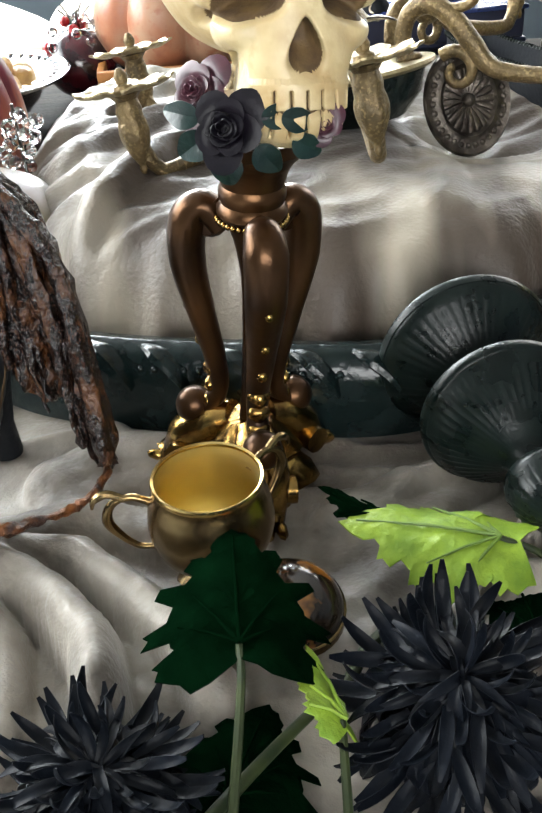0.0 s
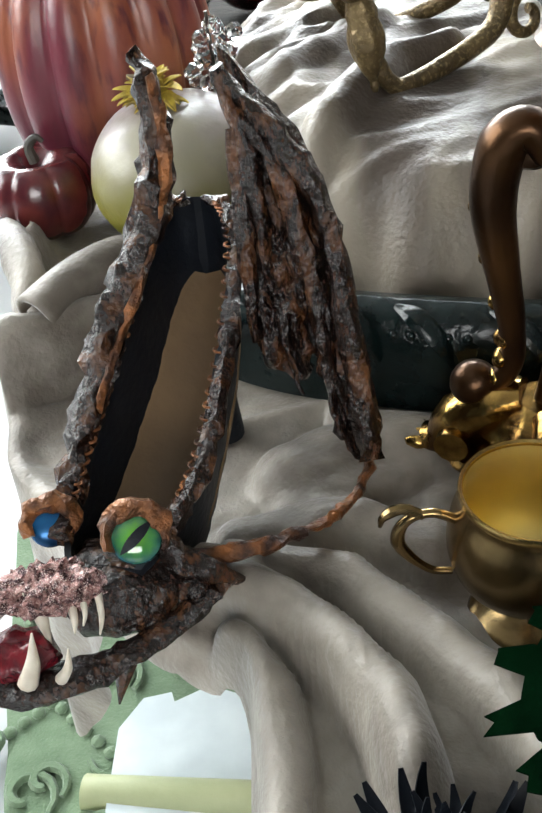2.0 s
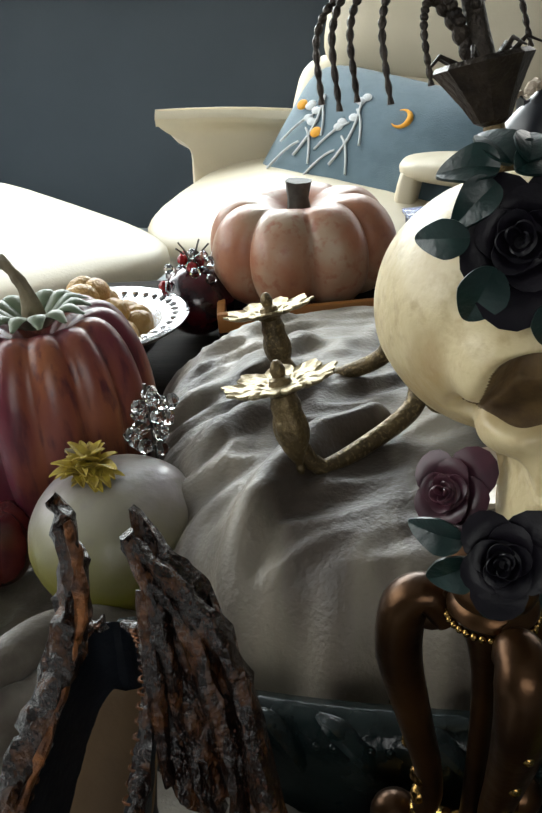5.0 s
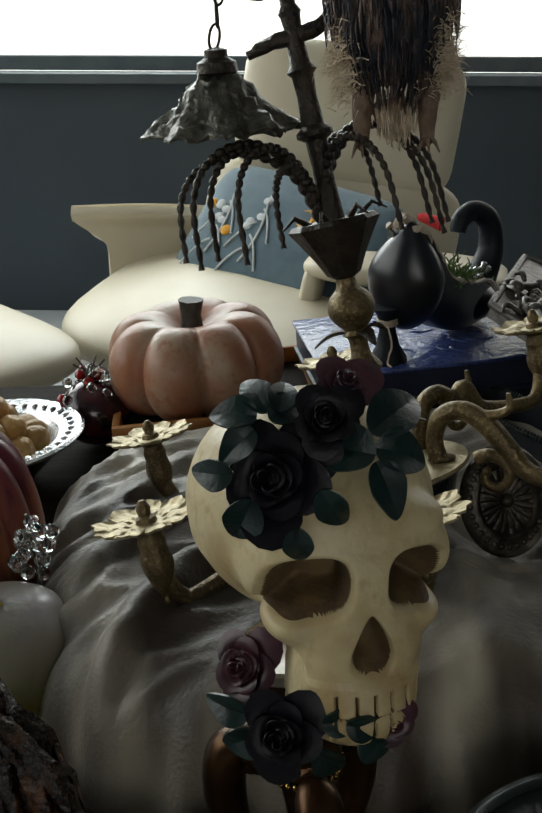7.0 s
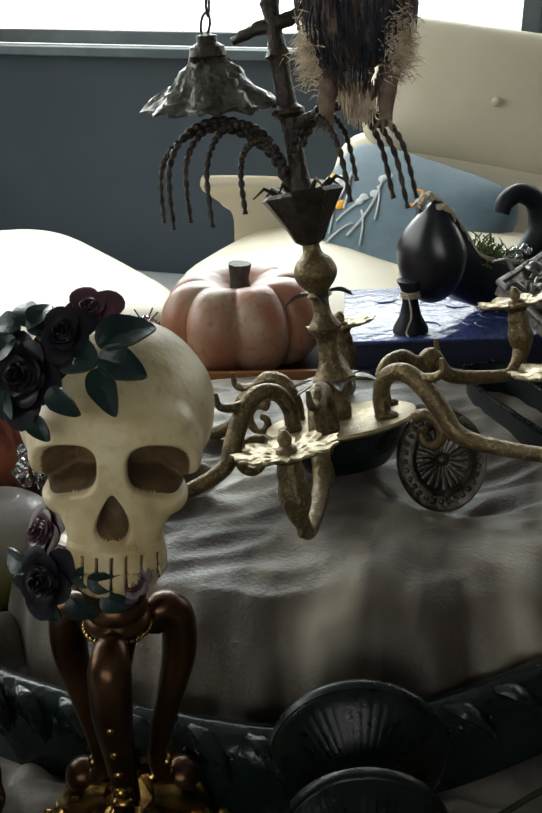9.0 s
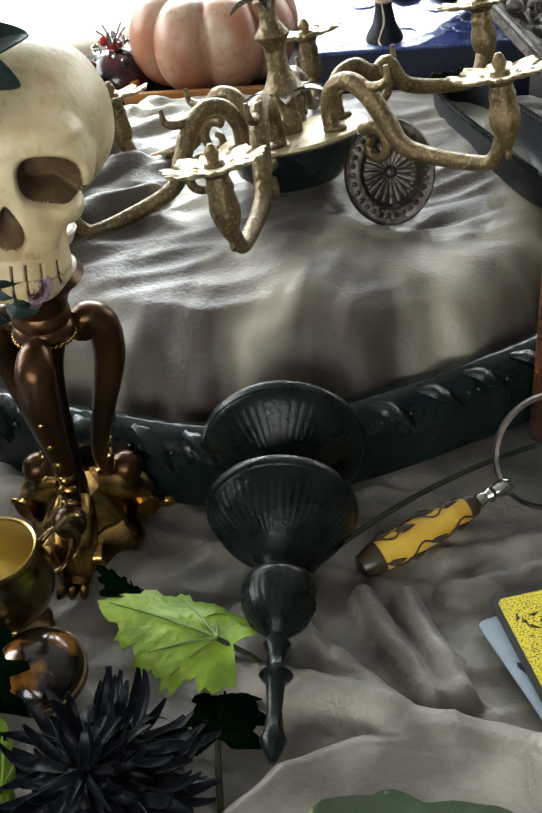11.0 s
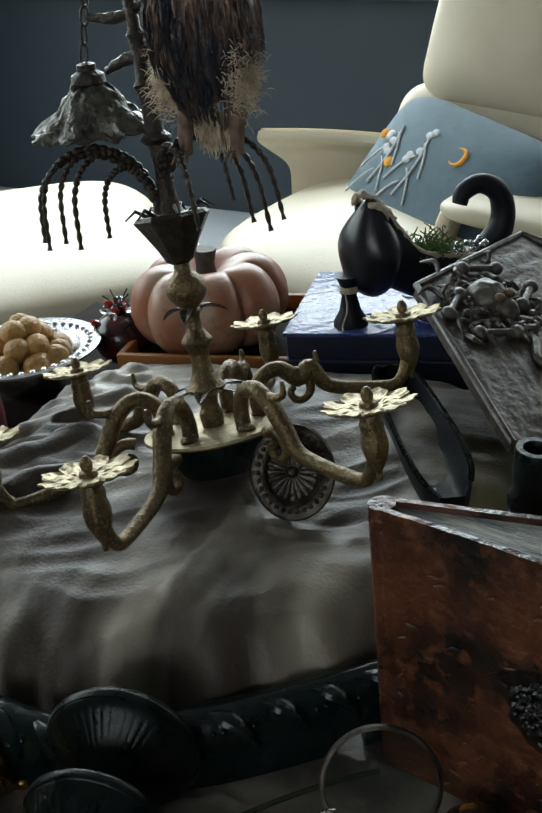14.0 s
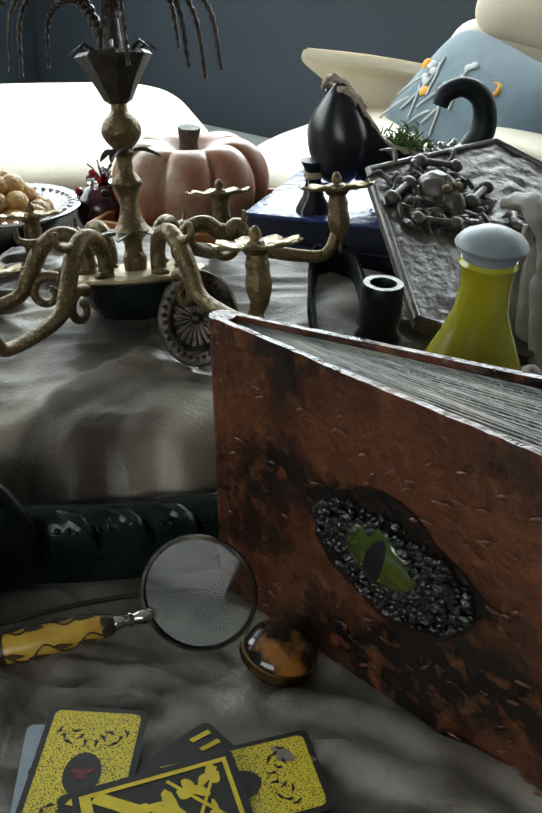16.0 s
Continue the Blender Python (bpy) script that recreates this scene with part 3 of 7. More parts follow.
def build_rug():
    def edge(a):
        return 0.50 + 0.010 * math.sin(9 * a) + 0.008 * math.sin(23 * a)
    out = [(0.04 + 0.50 * math.copysign(abs(math.cos(a)) ** 0.5, math.cos(a)) * edge(a) / 0.5 - 0.60 * math.sin(a) * edge(a), 0.76 + 1.05 * edge(a) * math.copysign(abs(math.sin(a)) ** 0.6, math.sin(a))) for a in np.linspace(0, 2 * math.pi, 120, endpoint=False)]
    rug = solo("rug", plate(out, 0.012, lambda x, y, s: 0.014 + 0.002 * noise.noise(Vector((x * 30, y * 30, 0))), 10), RUG,
               "sage green carved rug with scrolling relief", "rug", pose(0, 0, FLOOR_Z), kind="structure")
    rnd = random.Random(4)
    forms = []
    for k in range(230):
        x, y, a = -0.05 + rnd.uniform(-0.40, 0.6), 0.66 + rnd.uniform(-0.32, 0.30), rnd.uniform(0, 6.3)
        r = rnd.uniform(0.018, 0.032)
        curl = [(x + r * (1 - t * 0.8) * math.cos(a + 5.5 * t), y + r * (1 - t * 0.8) * math.sin(a + 5.5 * t), 0.017) for t in np.linspace(0, 1, 14)]
        forms.append(tube(curl, [0.003, 0.0065, 0.004], 6))
    for k in range(46):
        forms.append(move(ball(0.007, 0.007, 0.005, 8, 5), pose(-0.44 + k * 0.015, 0.72 - 0.010 * k, 0.015)))
        forms.append(move(ball(0.007, 0.007, 0.005, 8, 5), pose(-0.46 + k * 0.010, 0.60 + 0.012 * k, 0.015)))
    rag = [(-0.345, 0.70), (-0.33, 0.735), (-0.305, 0.745), (-0.30, 0.735), (-0.27, 0.757), (-0.235, 0.75), (-0.21, 0.70), (-0.20, 0.60), (-0.205, 0.56), (-0.29, 0.56), (-0.335, 0.62)]
    solo("white_board", plate(rag, 0.006, None, 3), IVORY_WHITE, "torn white board lying on the rug", "board", pose(0.028, -0.040, FLOOR_Z + 0.024))
    tagged(part("carved_relief", join(*forms), RUG, rug), kind="stuff")


build_rug()


# ---- chairs behind the table ----
def build_ottoman():
    o = thing("ottoman", "cream leather ottoman with a puffed cushion", "ottoman", pose(-0.965, 1.995, FLOOR_Z, 0, 0, -42))
    part("cushion", move(pad(0.90, 0.72, 0.11, 0.02, 5), pose(0, 0, 0.368)), CREAM, o)
    part("shell", move(pad(0.74, 0.66, 0.05, 0.0, 5), pose(0, 0, 0.29)), SHELL_WOOD, o, "dark wooden shell")
    part("post", move(lathe([(0.03, 0.06), (0.03, 0.28)], 16), pose(0, 0, 0)), BLACK_METAL, o)
    for k in range(4):
        part("foot", move(tube([(0, 0, 0.06), (0.15, 0, 0.045), (0.28, 0, 0.02)], [0.02, 0.012], 10), pose(0, 0, 0, 0, 0, 45 + 90 * k)), BLACK_METAL, o)


def build_lounge_chair():
    c = thing("lounge_chair", "cream leather lounge chair with wooden shells", "chair", pose(0, 0, FLOOR_Z))
    g = 0.42
    part("seat_cushion", move(pad(0.76, 0.72, 0.11, 0.025, 3.0), pose(-0.185, 2.37, g - 0.066, 5, 0, -14)), CREAM, c)
    part("seat_shell", move(pad(0.70, 0.68, 0.05, 0.0, 3.2), pose(-0.18, 2.38, g - 0.150, 5, 0, -14)), SHELL_WOOD, c)
    side = sheet(18, 22, lambda u, v: (-0.617 + 0.36 * u + 0.085 * (1 - u) / (1 + math.exp((v - 0.66) * 16)), 2.57 + 0.08 * u - 0.03 * math.exp(-((v - 0.9) / 0.12) ** 2), g - 0.06 + 0.188 * v - 0.015 * u + 0.006 * math.sin(u * 3)), 0.05)
    part("armrest", side, CREAM, c)
    part("armrest", move(pad(0.44, 0.22, 0.052, 0.008, 4.5), pose(0.185, 2.29, g + 0.052, 0, 2, -10)), CREAM, c)
    part("armrest_front", move(pad(0.05, 0.20, 0.17, 0.006, 4.5), pose(-0.012, 2.325, g - 0.012, 0, 8, -10)), CREAM, c)
    part("side_panel", move(rbox(0.36, 0.14, 0.13, 0.01), pose(0.205, 2.32, g - 0.110, 0, 0, -10)), SHELL_WOOD, c)
    part("lower_back", move(pad(0.66, 0.30, 0.11, 0.02, 4), pose(0.02, 2.70, g + 0.075) @ pose(0, 0, 0, 0, 7, -8) @ pose(0, 0, 0, 66, 0, 0)), CREAM, c)
    part("upper_back", move(pad(0.56, 0.345, 0.10, 0.02, 6), pose(0.060, 2.745, g + 0.330) @ pose(0, 0, 0, 0, 7, -6) @ pose(0, 0, 0, 76, 0, 0)), CREAM, c)
    part("back_shell", move(pad(0.54, 0.325, 0.03, 0.0, 6), pose(0.068, 2.818, g + 0.330) @ pose(0, 0, 0, 0, 7, -6) @ pose(0, 0, 0, 76, 0, 0)), SHELL_WOOD, c)
    part("button", move(ball(0.012, 0.006, 0.012, 12, 8), pose(0.115, 2.662, g + 0.330, 0, 0, -6)), CREAM, c)
    part("post", move(lathe([(0.035, 0.06), (0.035, 0.25)], 16), pose(-0.19, 2.36, 0)), BLACK_METAL, c)
    for k in range(5):
        part("foot", move(tube([(0, 0, 0.07), (0.2, 0, 0.05), (0.34, 0, 0.02)], [0.02, 0.012], 10), pose(-0.19, 2.36, 0, 0, 0, 20 + 72 * k)), BLACK_METAL, c)


def build_throw_pillow():
    p = thing("throw_pillow", "teal pillow embroidered with pale figures and red tassels", "pillow", frame_of((-0.085, 2.450, 0.044), (-0.384, -0.659, 0.631), (0.81, -0.576, -0.108)))
    part("cover", pad(0.56, 0.385, 0.11, 0.03, 6), TEAL, p)
    rnd = random.Random(7)

    def top(x, y):
        q = 0.03 * max(0.0, 1 - (x / 0.27) ** 2) * max(0.0, 1 - (y / 0.19) ** 2)
        return 0.056 + q
    for fx in (-0.165, -0.055):
        body = [(fx + 0.02 * math.sin(t * 3), 0.08 - 0.16 * t) for t in np.linspace(0, 1, 8)]
        part("embroidered_line", tube([(x, y, top(x, y)) for x, y in body], 0.0035, 6), WHITE_THREAD, p)
        for k in range(4):
            s = -1 if k % 2 else 1
            y0 = 0.06 - 0.035 * k
            curve = [(fx + s * 0.055 * t, y0 - 0.03 * t - 0.05 * t * t) for t in np.linspace(0, 1, 7)]
            part("embroidered_line", tube([(x, y, top(x, y)) for x, y in curve], 0.003, 6), WHITE_THREAD, p)
        for k in range(5):
            x, y = fx + rnd.uniform(-0.025, 0.025), rnd.uniform(0.0, 0.1)
            part("embroidered_patch", move(ball(0.013, 0.010, 0.003, 10, 6), pose(x, y, top(x, y))), WHITE_THREAD, p)
    for x, y in ((-0.215, 0.045), (-0.130, -0.015), (0.165, -0.060)):
        part("lantern", move(ball(0.014, 0.014, 0.004, 12, 6), pose(x, y, top(x, y))), ORANGE_THREAD, p, "orange embroidered lantern")
    moon = [(0.060 + 0.022 * math.cos(a), 0.066 + 0.022 * math.sin(a)) for a in np.linspace(-2.2, 2.2, 12)]
    part("moon", tube([(x, y, top(x, y)) for x, y in moon], [0.001, 0.008, 0.001], 8, 0.5), ORANGE_THREAD, p, "orange embroidered crescent")
    for x, y in ((-0.265, -0.170), (0.270, 0.180), (0.265, -0.170), (0.272, 0.02)):
        part("tassel", move(lathe([(0.004, 0), (0.010, 0.008), (0.012, 0.03), (0.016, 0.06)], 12), pose(x, y, 0, 0, 100 if x > 0 else -100, 0)), RED_TASSEL, p)


build_ottoman()
build_lounge_chair()
build_throw_pillow()


# the table top and all that lies on it slope a little down to the west
BED = pose(0.1, 0.8, 0, 0, -4.0, 0) @ pose(-0.1, -0.8, 0)


def upright(x, y, z, turn=0.0):
    """A pose on the sloping table for a thing that stands plumb."""
    return pose(x, y, z, 0, 4.0, 0) @ pose(0, 0, 0, 0, 0, turn)


# ---- the table and its cloths ----
def outline_radius(poly, cx, cy, n):
    """The distance from (cx, cy) to a closed outline, for n headings."""
    out = []
    for k in range(n):
        a = 2 * math.pi * k / n
        dx, dy = math.cos(a), math.sin(a)
        best = 0.1
        for (x0, y0), (x1, y1) in zip(poly, poly[1:] + poly[:1]):
            ex, ey = x1 - x0, y1 - y0
            den = dx * ey - dy * ex
            if abs(den) < 1e-9:
                continue
            t = ((x0 - cx) * ey - (y0 - cy) * ex) / den
            s = ((x0 - cx) * dy - (y0 - cy) * dx) / den
            if t > 0 and 0 <= s <= 1:
                best = max(best, t)
        out.append(best)
    w = [sum(out[(k + j) % n] for j in range(-2, 3)) / 5 for k in range(n)]
    return w


TABLE = [(-0.36, 0.80), (-0.30, 0.61), (-0.19, 0.50), (-0.10, 0.46), (-0.085, 0.38), (-0.03, 0.31), (0.06, 0.30), (0.13, 0.36), (0.22, 0.46), (0.36, 0.48), (0.52, 0.51),
         (0.72, 0.58), (0.90, 0.80), (1.0, 1.2), (0.95, 1.55), (0.6, 1.68), (-0.40, 1.69), (-0.56, 1.64), (-0.54, 1.32), (-0.46, 1.0)]


def build_table():
    t = thing("table", "low dark wooden table under velvet cloth", "table", pose(0, 0, 0))
    r = outline_radius(TABLE, 0.15, 1.1, 160)
    out = [(0.15 + r[k] * math.cos(2 * math.pi * k / 160), 1.1 + r[k] * math.sin(2 * math.pi * k / 160)) for k in range(160)]
    part("tabletop", plate(out, 0.035, None, 3), TABLE_WOOD, t)
    for x, y in ((-0.06, 0.84), (0.55, 0.80), (-0.42, 1.50), (0.7, 1.50)):
        part("leg", move(lathe([(0.02, FLOOR_Z + 0.002), (0.026, -0.3), (0.02, -0.2), (0.03, -0.1), (0.03, -0.036)], 16), pose(x, y, 0)), TABLE_WOOD, t)
    part("stretcher", tube([(-0.36, 0.600, -0.375), (0.16, 0.624, -0.375)], 0.016, 12), RAIL, t, "pale green painted rail")


build_table()

RIDGES = [
    ([(-0.215, 0.507), (-0.163, 0.496), (-0.127, 0.479), (-0.095, 0.454), (-0.073, 0.427), (-0.056, 0.375), (-0.05, 0.32)], 0.042, 0.0125),
    ([(-0.160, 0.515), (-0.135, 0.512), (-0.100, 0.503), (-0.062, 0.476), (-0.028, 0.445), (0.0, 0.40)], 0.030, 0.0125),
    ([(-0.150, 0.462), (-0.128, 0.440), (-0.117, 0.40), (-0.108, 0.33)], 0.026, 0.010),
    ([(0.165, 0.478), (0.194, 0.484), (0.246, 0.483), (0.282, 0.475), (0.333, 0.468), (0.379, 0.468), (0.415, 0.463), (0.462, 0.471), (0.53, 0.51)], 0.034, 0.0125),
    ([(0.190, 0.540), (0.219, 0.518), (0.255, 0.500), (0.280, 0.482)], 0.028, 0.009),
    ([(0.238, 0.578), (0.252, 0.560), (0.267, 0.540), (0.302, 0.499)], 0.020, 0.0085),
    ([(0.268, 0.585), (0.279, 0.567), (0.291, 0.547), (0.318, 0.507)], 0.022, 0.0085),
    ([(0.195, 0.375), (0.228, 0.424), (0.268, 0.451), (0.305, 0.456), (0.357, 0.453)], 0.026, 0.010),
    ([(0.02, 0.585), (0.09, 0.565), (0.128, 0.569), (0.16, 0.60)], 0.010, 0.012),
    ([(0.30, 0.60), (0.34, 0.61), (0.37, 0.635)], 0.012, 0.010),
    ([(0.29, 0.635), (0.325, 0.645), (0.36, 0.665)], 0.009, 0.009),
    ([(-0.135, 0.575), (-0.105, 0.585), (-0.075, 0.605), (-0.06, 0.64)], 0.010, 0.012),
    ([(-0.11, 0.655), (-0.085, 0.63), (-0.055, 0.618)], 0.012, 0.012),
    ([(0.485, 0.635), (0.53, 0.660), (0.603, 0.675), (0.67, 0.66)], 0.018, 0.014),
    ([(0.47, 0.69), (0.534, 0.706), (0.593, 0.70), (0.67, 0.70)], 0.014, 0.014),
    ([(0.54, 0.60), (0.59, 0.62), (0.66, 0.61)], 0.018, 0.014),
    ([(0.06, 0.565), (0.13, 0.60), (0.18, 0.635)], 0.012, 0.014),
    ([(-0.14, 0.60), (-0.10, 0.628), (-0.03, 0.625)], 0.018, 0.020),
    ([(-0.16, 0.545), (-0.10, 0.556), (-0.06, 0.54)], 0.016, 0.014),
    ([(-0.37, 0.66), (-0.31, 0.705), (-0.25, 0.755), (-0.21, 0.80)], 0.050, 0.018),
    ([(-0.41, 0.88), (-0.38, 0.80), (-0.345, 0.73)], 0.034, 0.015),
    ([(0.40, 0.60), (0.42, 0.66), (0.44, 0.72)], 0.006, 0.02),
    ([(0.33, 0.62), (0.36, 0.67), (0.38, 0.70)], 0.008, 0.014),
]


def ridge_height(x, y):
    """Folds of the cloth: the highest of the fold lines that pass near."""
    h = 0.0
    for line, up, wide in RIDGES:
        best = 9.0
        for (x0, y0), (x1, y1) in zip(line, line[1:]):
            ex, ey = x1 - x0, y1 - y0
            t = max(0.0, min(1.0, ((x - x0) * ex + (y - y0) * ey) / (ex * ex + ey * ey)))
            best = min(best, math.hypot(x - x0 - t * ex, y - y0 - t * ey))
        q = up * max(0.0, 1 - (best / (1.35 * wide)) ** 2) ** 0.52 + 0.10 * up * math.exp(-(best / (2.4 * wide)) ** 2)
        h = max(h, q) + 0.15 * min(h, q)
    return h


CLOTH = [(-0.42, 1.05), (-0.385, 0.80), (-0.325, 0.60), (-0.205, 0.485), (-0.138, 0.452), (-0.118, 0.33), (-0.06, 0.26), (0.06, 0.25), (0.15, 0.31),
         (0.195, 0.365), (0.232, 0.424), (0.275, 0.450), (0.335, 0.450), (0.395, 0.448), (0.447, 0.466), (0.53, 0.515), (0.66, 0.57), (0.76, 0.70), (0.78, 1.1), (0.5, 1.35), (0.0, 1.40), (-0.3, 1.25)]


def build_cloth():
    cx, cy, n = 0.10, 0.82, 520
    rad = outline_radius(CLOTH, cx, cy, n)
    vs, fs = [], []
    rows = [i / 150 for i in range(1, 151)] + [1 + 0.008 * i for i in range(1, 16)]
    for s in rows:
        for k in range(n):
            a = 2 * math.pi * k / n
            q = min(s, 1.0)
            out = max(0.0, s - 1.0) / 0.12
            left = max(0.0, -math.cos(a - 0.25)) ** 1.5
            left *= max(0.0, min(1.0, (cy + rad[k] * math.sin(a) - 0.505) / 0.07))
            drop = (0.018 + 0.24 * left) * out ** 1.1
            wave = 1 + 0.03 * left * out * math.sin(38 * a)
            r = rad[k] * (q + (0.02 * math.sin(min(out, 1) * 1.6) if out else 0)) * wave
            x, y = cx + r * math.cos(a), cy + r * math.sin(a)
            z = 0.010 + ridge_height(x, y) + 0.005 * noise.noise(Vector((x * 16, y * 16, 2))) + 0.003 * noise.noise(Vector((x * 45, y * 45, 5)))
            z += 0.012 * math.exp(-((s - 0.985) / 0.022) ** 2) * (0.6 + 0.4 * math.sin(7 * a))
            wr = noise.noise(Vector((x * 11 + y * 5, y * 19 - x * 6, 7.7)))
            z += 0.0045 * (1 - min(1.0, abs(wr) * 3.2)) ** 2 + 0.004 * noise.noise(Vector((x * 9, y * 9, 1.2)))
            flat = math.exp(-((x - 0.345) ** 2 + (y - 0.715) ** 2) / 0.0022)
            z = z * (1 - flat) + 0.004 * flat
            table_gap = max(0.0, 0.40 - y) * 0.16 if -0.15 < x < 0.22 else 0.0
            vs.append(Vector((x, y, max(z - table_gap, 0.006) - drop)))
    for j in range(len(rows) - 1):
        for k in range(n):
            a, b = j * n + k, j * n + (k + 1) % n
            fs.append((a, b, b + n, a + n))
    fs.append(tuple(range(n)))
    ob = solo("tablecloth", (vs, fs), VELVET, "taupe velvet cloth lying in soft folds on the table", "cloth", sharp=180)
    # the cloth's corner, rolled up on itself, and the hem that leads to it
    axis = spline([(-0.330, 0.700, 0.060), (-0.312, 0.735, 0.066), (-0.290, 0.775, 0.062), (-0.262, 0.80, 0.05), (-0.235, 0.815, 0.03)], 6)

    def rolled(u, v):
        i = min(u * (len(axis) - 1), len(axis) - 1.001)
        p = axis[int(i)].lerp(axis[int(i) + 1], i - int(i))
        d = (axis[int(i) + 1] - axis[int(i)]).normalized()
        s = Vector((d.y, -d.x, 0)).normalized()
        w = s.cross(d)
        t = 4.6 + 10.5 * v
        r = (0.0225 - 0.0170 * v) * (1 + 0.07 * noise.noise(Vector((u * 5, v * 4, 3))))
        return p + (s * math.cos(t) + w * math.sin(t)) * r
    part("rolled_edge", sheet(34, 70, rolled, 0.004), VELVET, ob, sharp=180)
    hem = tube(spline([(-0.415, 0.86, 0.040), (-0.396, 0.826, 0.052), (-0.370, 0.785, 0.058), (-0.352, 0.745, 0.048), (-0.345, 0.71, 0.030)], 7), [0.013, 0.015, 0.015, 0.013, 0.008], 14)
    part("hem", rough_up(hem, 0.003, 50), VELVET, ob, sharp=180)
    return ob


build_cloth()

CUSHION = [(-0.285, 1.04), (-0.250, 0.88), (-0.19, 0.775), (-0.10, 0.725), (0.02, 0.705), (0.12, 0.71), (0.22, 0.745), (0.30, 0.82), (0.36, 0.93), (0.385, 1.05),
           (0.40, 1.22), (0.37, 1.33), (0.25, 1.37), (0.05, 1.355), (-0.12, 1.335), (-0.25, 1.30), (-0.30, 1.19)]


CREASES = [
    ([(-0.157, 0.758), (-0.127, 0.847), (-0.090, 0.914), (-0.054, 0.939)], 0.020),
    ([(-0.201, 0.918), (-0.158, 0.972), (-0.115, 1.032)], 0.012),
    ([(-0.245, 1.039), (-0.186, 1.069), (-0.130, 1.139)], 0.010),
    ([(-0.256, 1.109), (-0.210, 1.164), (-0.166, 1.224)], 0.008),
    ([(0.086, 1.055), (0.134, 0.989), (0.187, 0.943), (0.256, 0.954)], 0.006),
    ([(0.143, 1.036), (0.194, 0.994), (0.268, 1.013)], 0.006),
    ([(0.149, 0.945), (0.155, 0.867), (0.152, 0.800)], 0.006),
]


def crease_height(x, y):
    h = 0.0
    for line, up in CREASES:
        best = 9.0
        for (x0, y0), (x1, y1) in zip(line, line[1:]):
            ex, ey = x1 - x0, y1 - y0
            t = max(0.0, min(1.0, ((x - x0) * ex + (y - y0) * ey) / (ex * ex + ey * ey)))
            best = min(best, math.hypot(x - x0 - t * ex, y - y0 - t * ey))
        h = max(h, up * max(0.0, 1 - (best / 0.020) ** 2) ** 0.8)
    return h


def build_cushion():
    cx, cy, n = 0.08, 1.03, 300
    rad = outline_radius(CUSHION, cx, cy, n)
    vs, fs = [], []
    rows = [math.sin(math.pi / 2 * i / 90) for i in range(1, 91)]
    for s in rows:
        for k in range(n):
            a = 2 * math.pi * k / n
            x, y = cx + s * rad[k] * math.cos(a), cy + s * rad[k] * math.sin(a)
            side = s ** 6
            front = max(0.0, -math.sin(a))
            z = 0.126 * max(0.0, 1 - s ** (7 + 7 * front)) ** 0.5
            z += 0.012 * max(0.0, 1 - s * s) * front
            wr = noise.noise(Vector((x * 9 + y * 7, (y - x * 0.5) * 26, 3.1)))
            left = max(0.0, min(1.0, (0.02 - x) / 0.2))
            z += (0.004 + 0.008 * left) * (1 - abs(wr) * 2) * (1 - s ** 12)
            z += 0.005 * noise.noise(Vector((x * 13, y * 13, 8))) * (1 - s ** 12)
            z += crease_height(x, y) * (1 - s ** 16)
            z -= 0.034 * math.exp(-((x - 0.2) ** 2 + (y - 0.99) ** 2) / 0.0075)
            bulge = 1 + 0.020 * side * math.sin(30 * a + 3 * noise.noise(Vector((a * 3, 0, 0)))) + 0.02 * side * noise.noise(Vector((a * 4, 1, 0)))
            vs.append(Vector((cx + (x - cx) * bulge, cy + (y - cy) * bulge, max(0.004, z + 0.008))))
    for j in range(len(rows) - 1):
        for k in range(n):
            a, b = j * n + k, j * n + (k + 1) % n
            fs.append((a, b, b + n, a + n))
    fs.append(tuple(range(n)))
    solo("cushion", (vs, fs), VELVET_SHADED, "large rumpled taupe velvet cushion inside a black frame", "cushion", pose(0, 0, 0), sharp=180)


build_cushion()


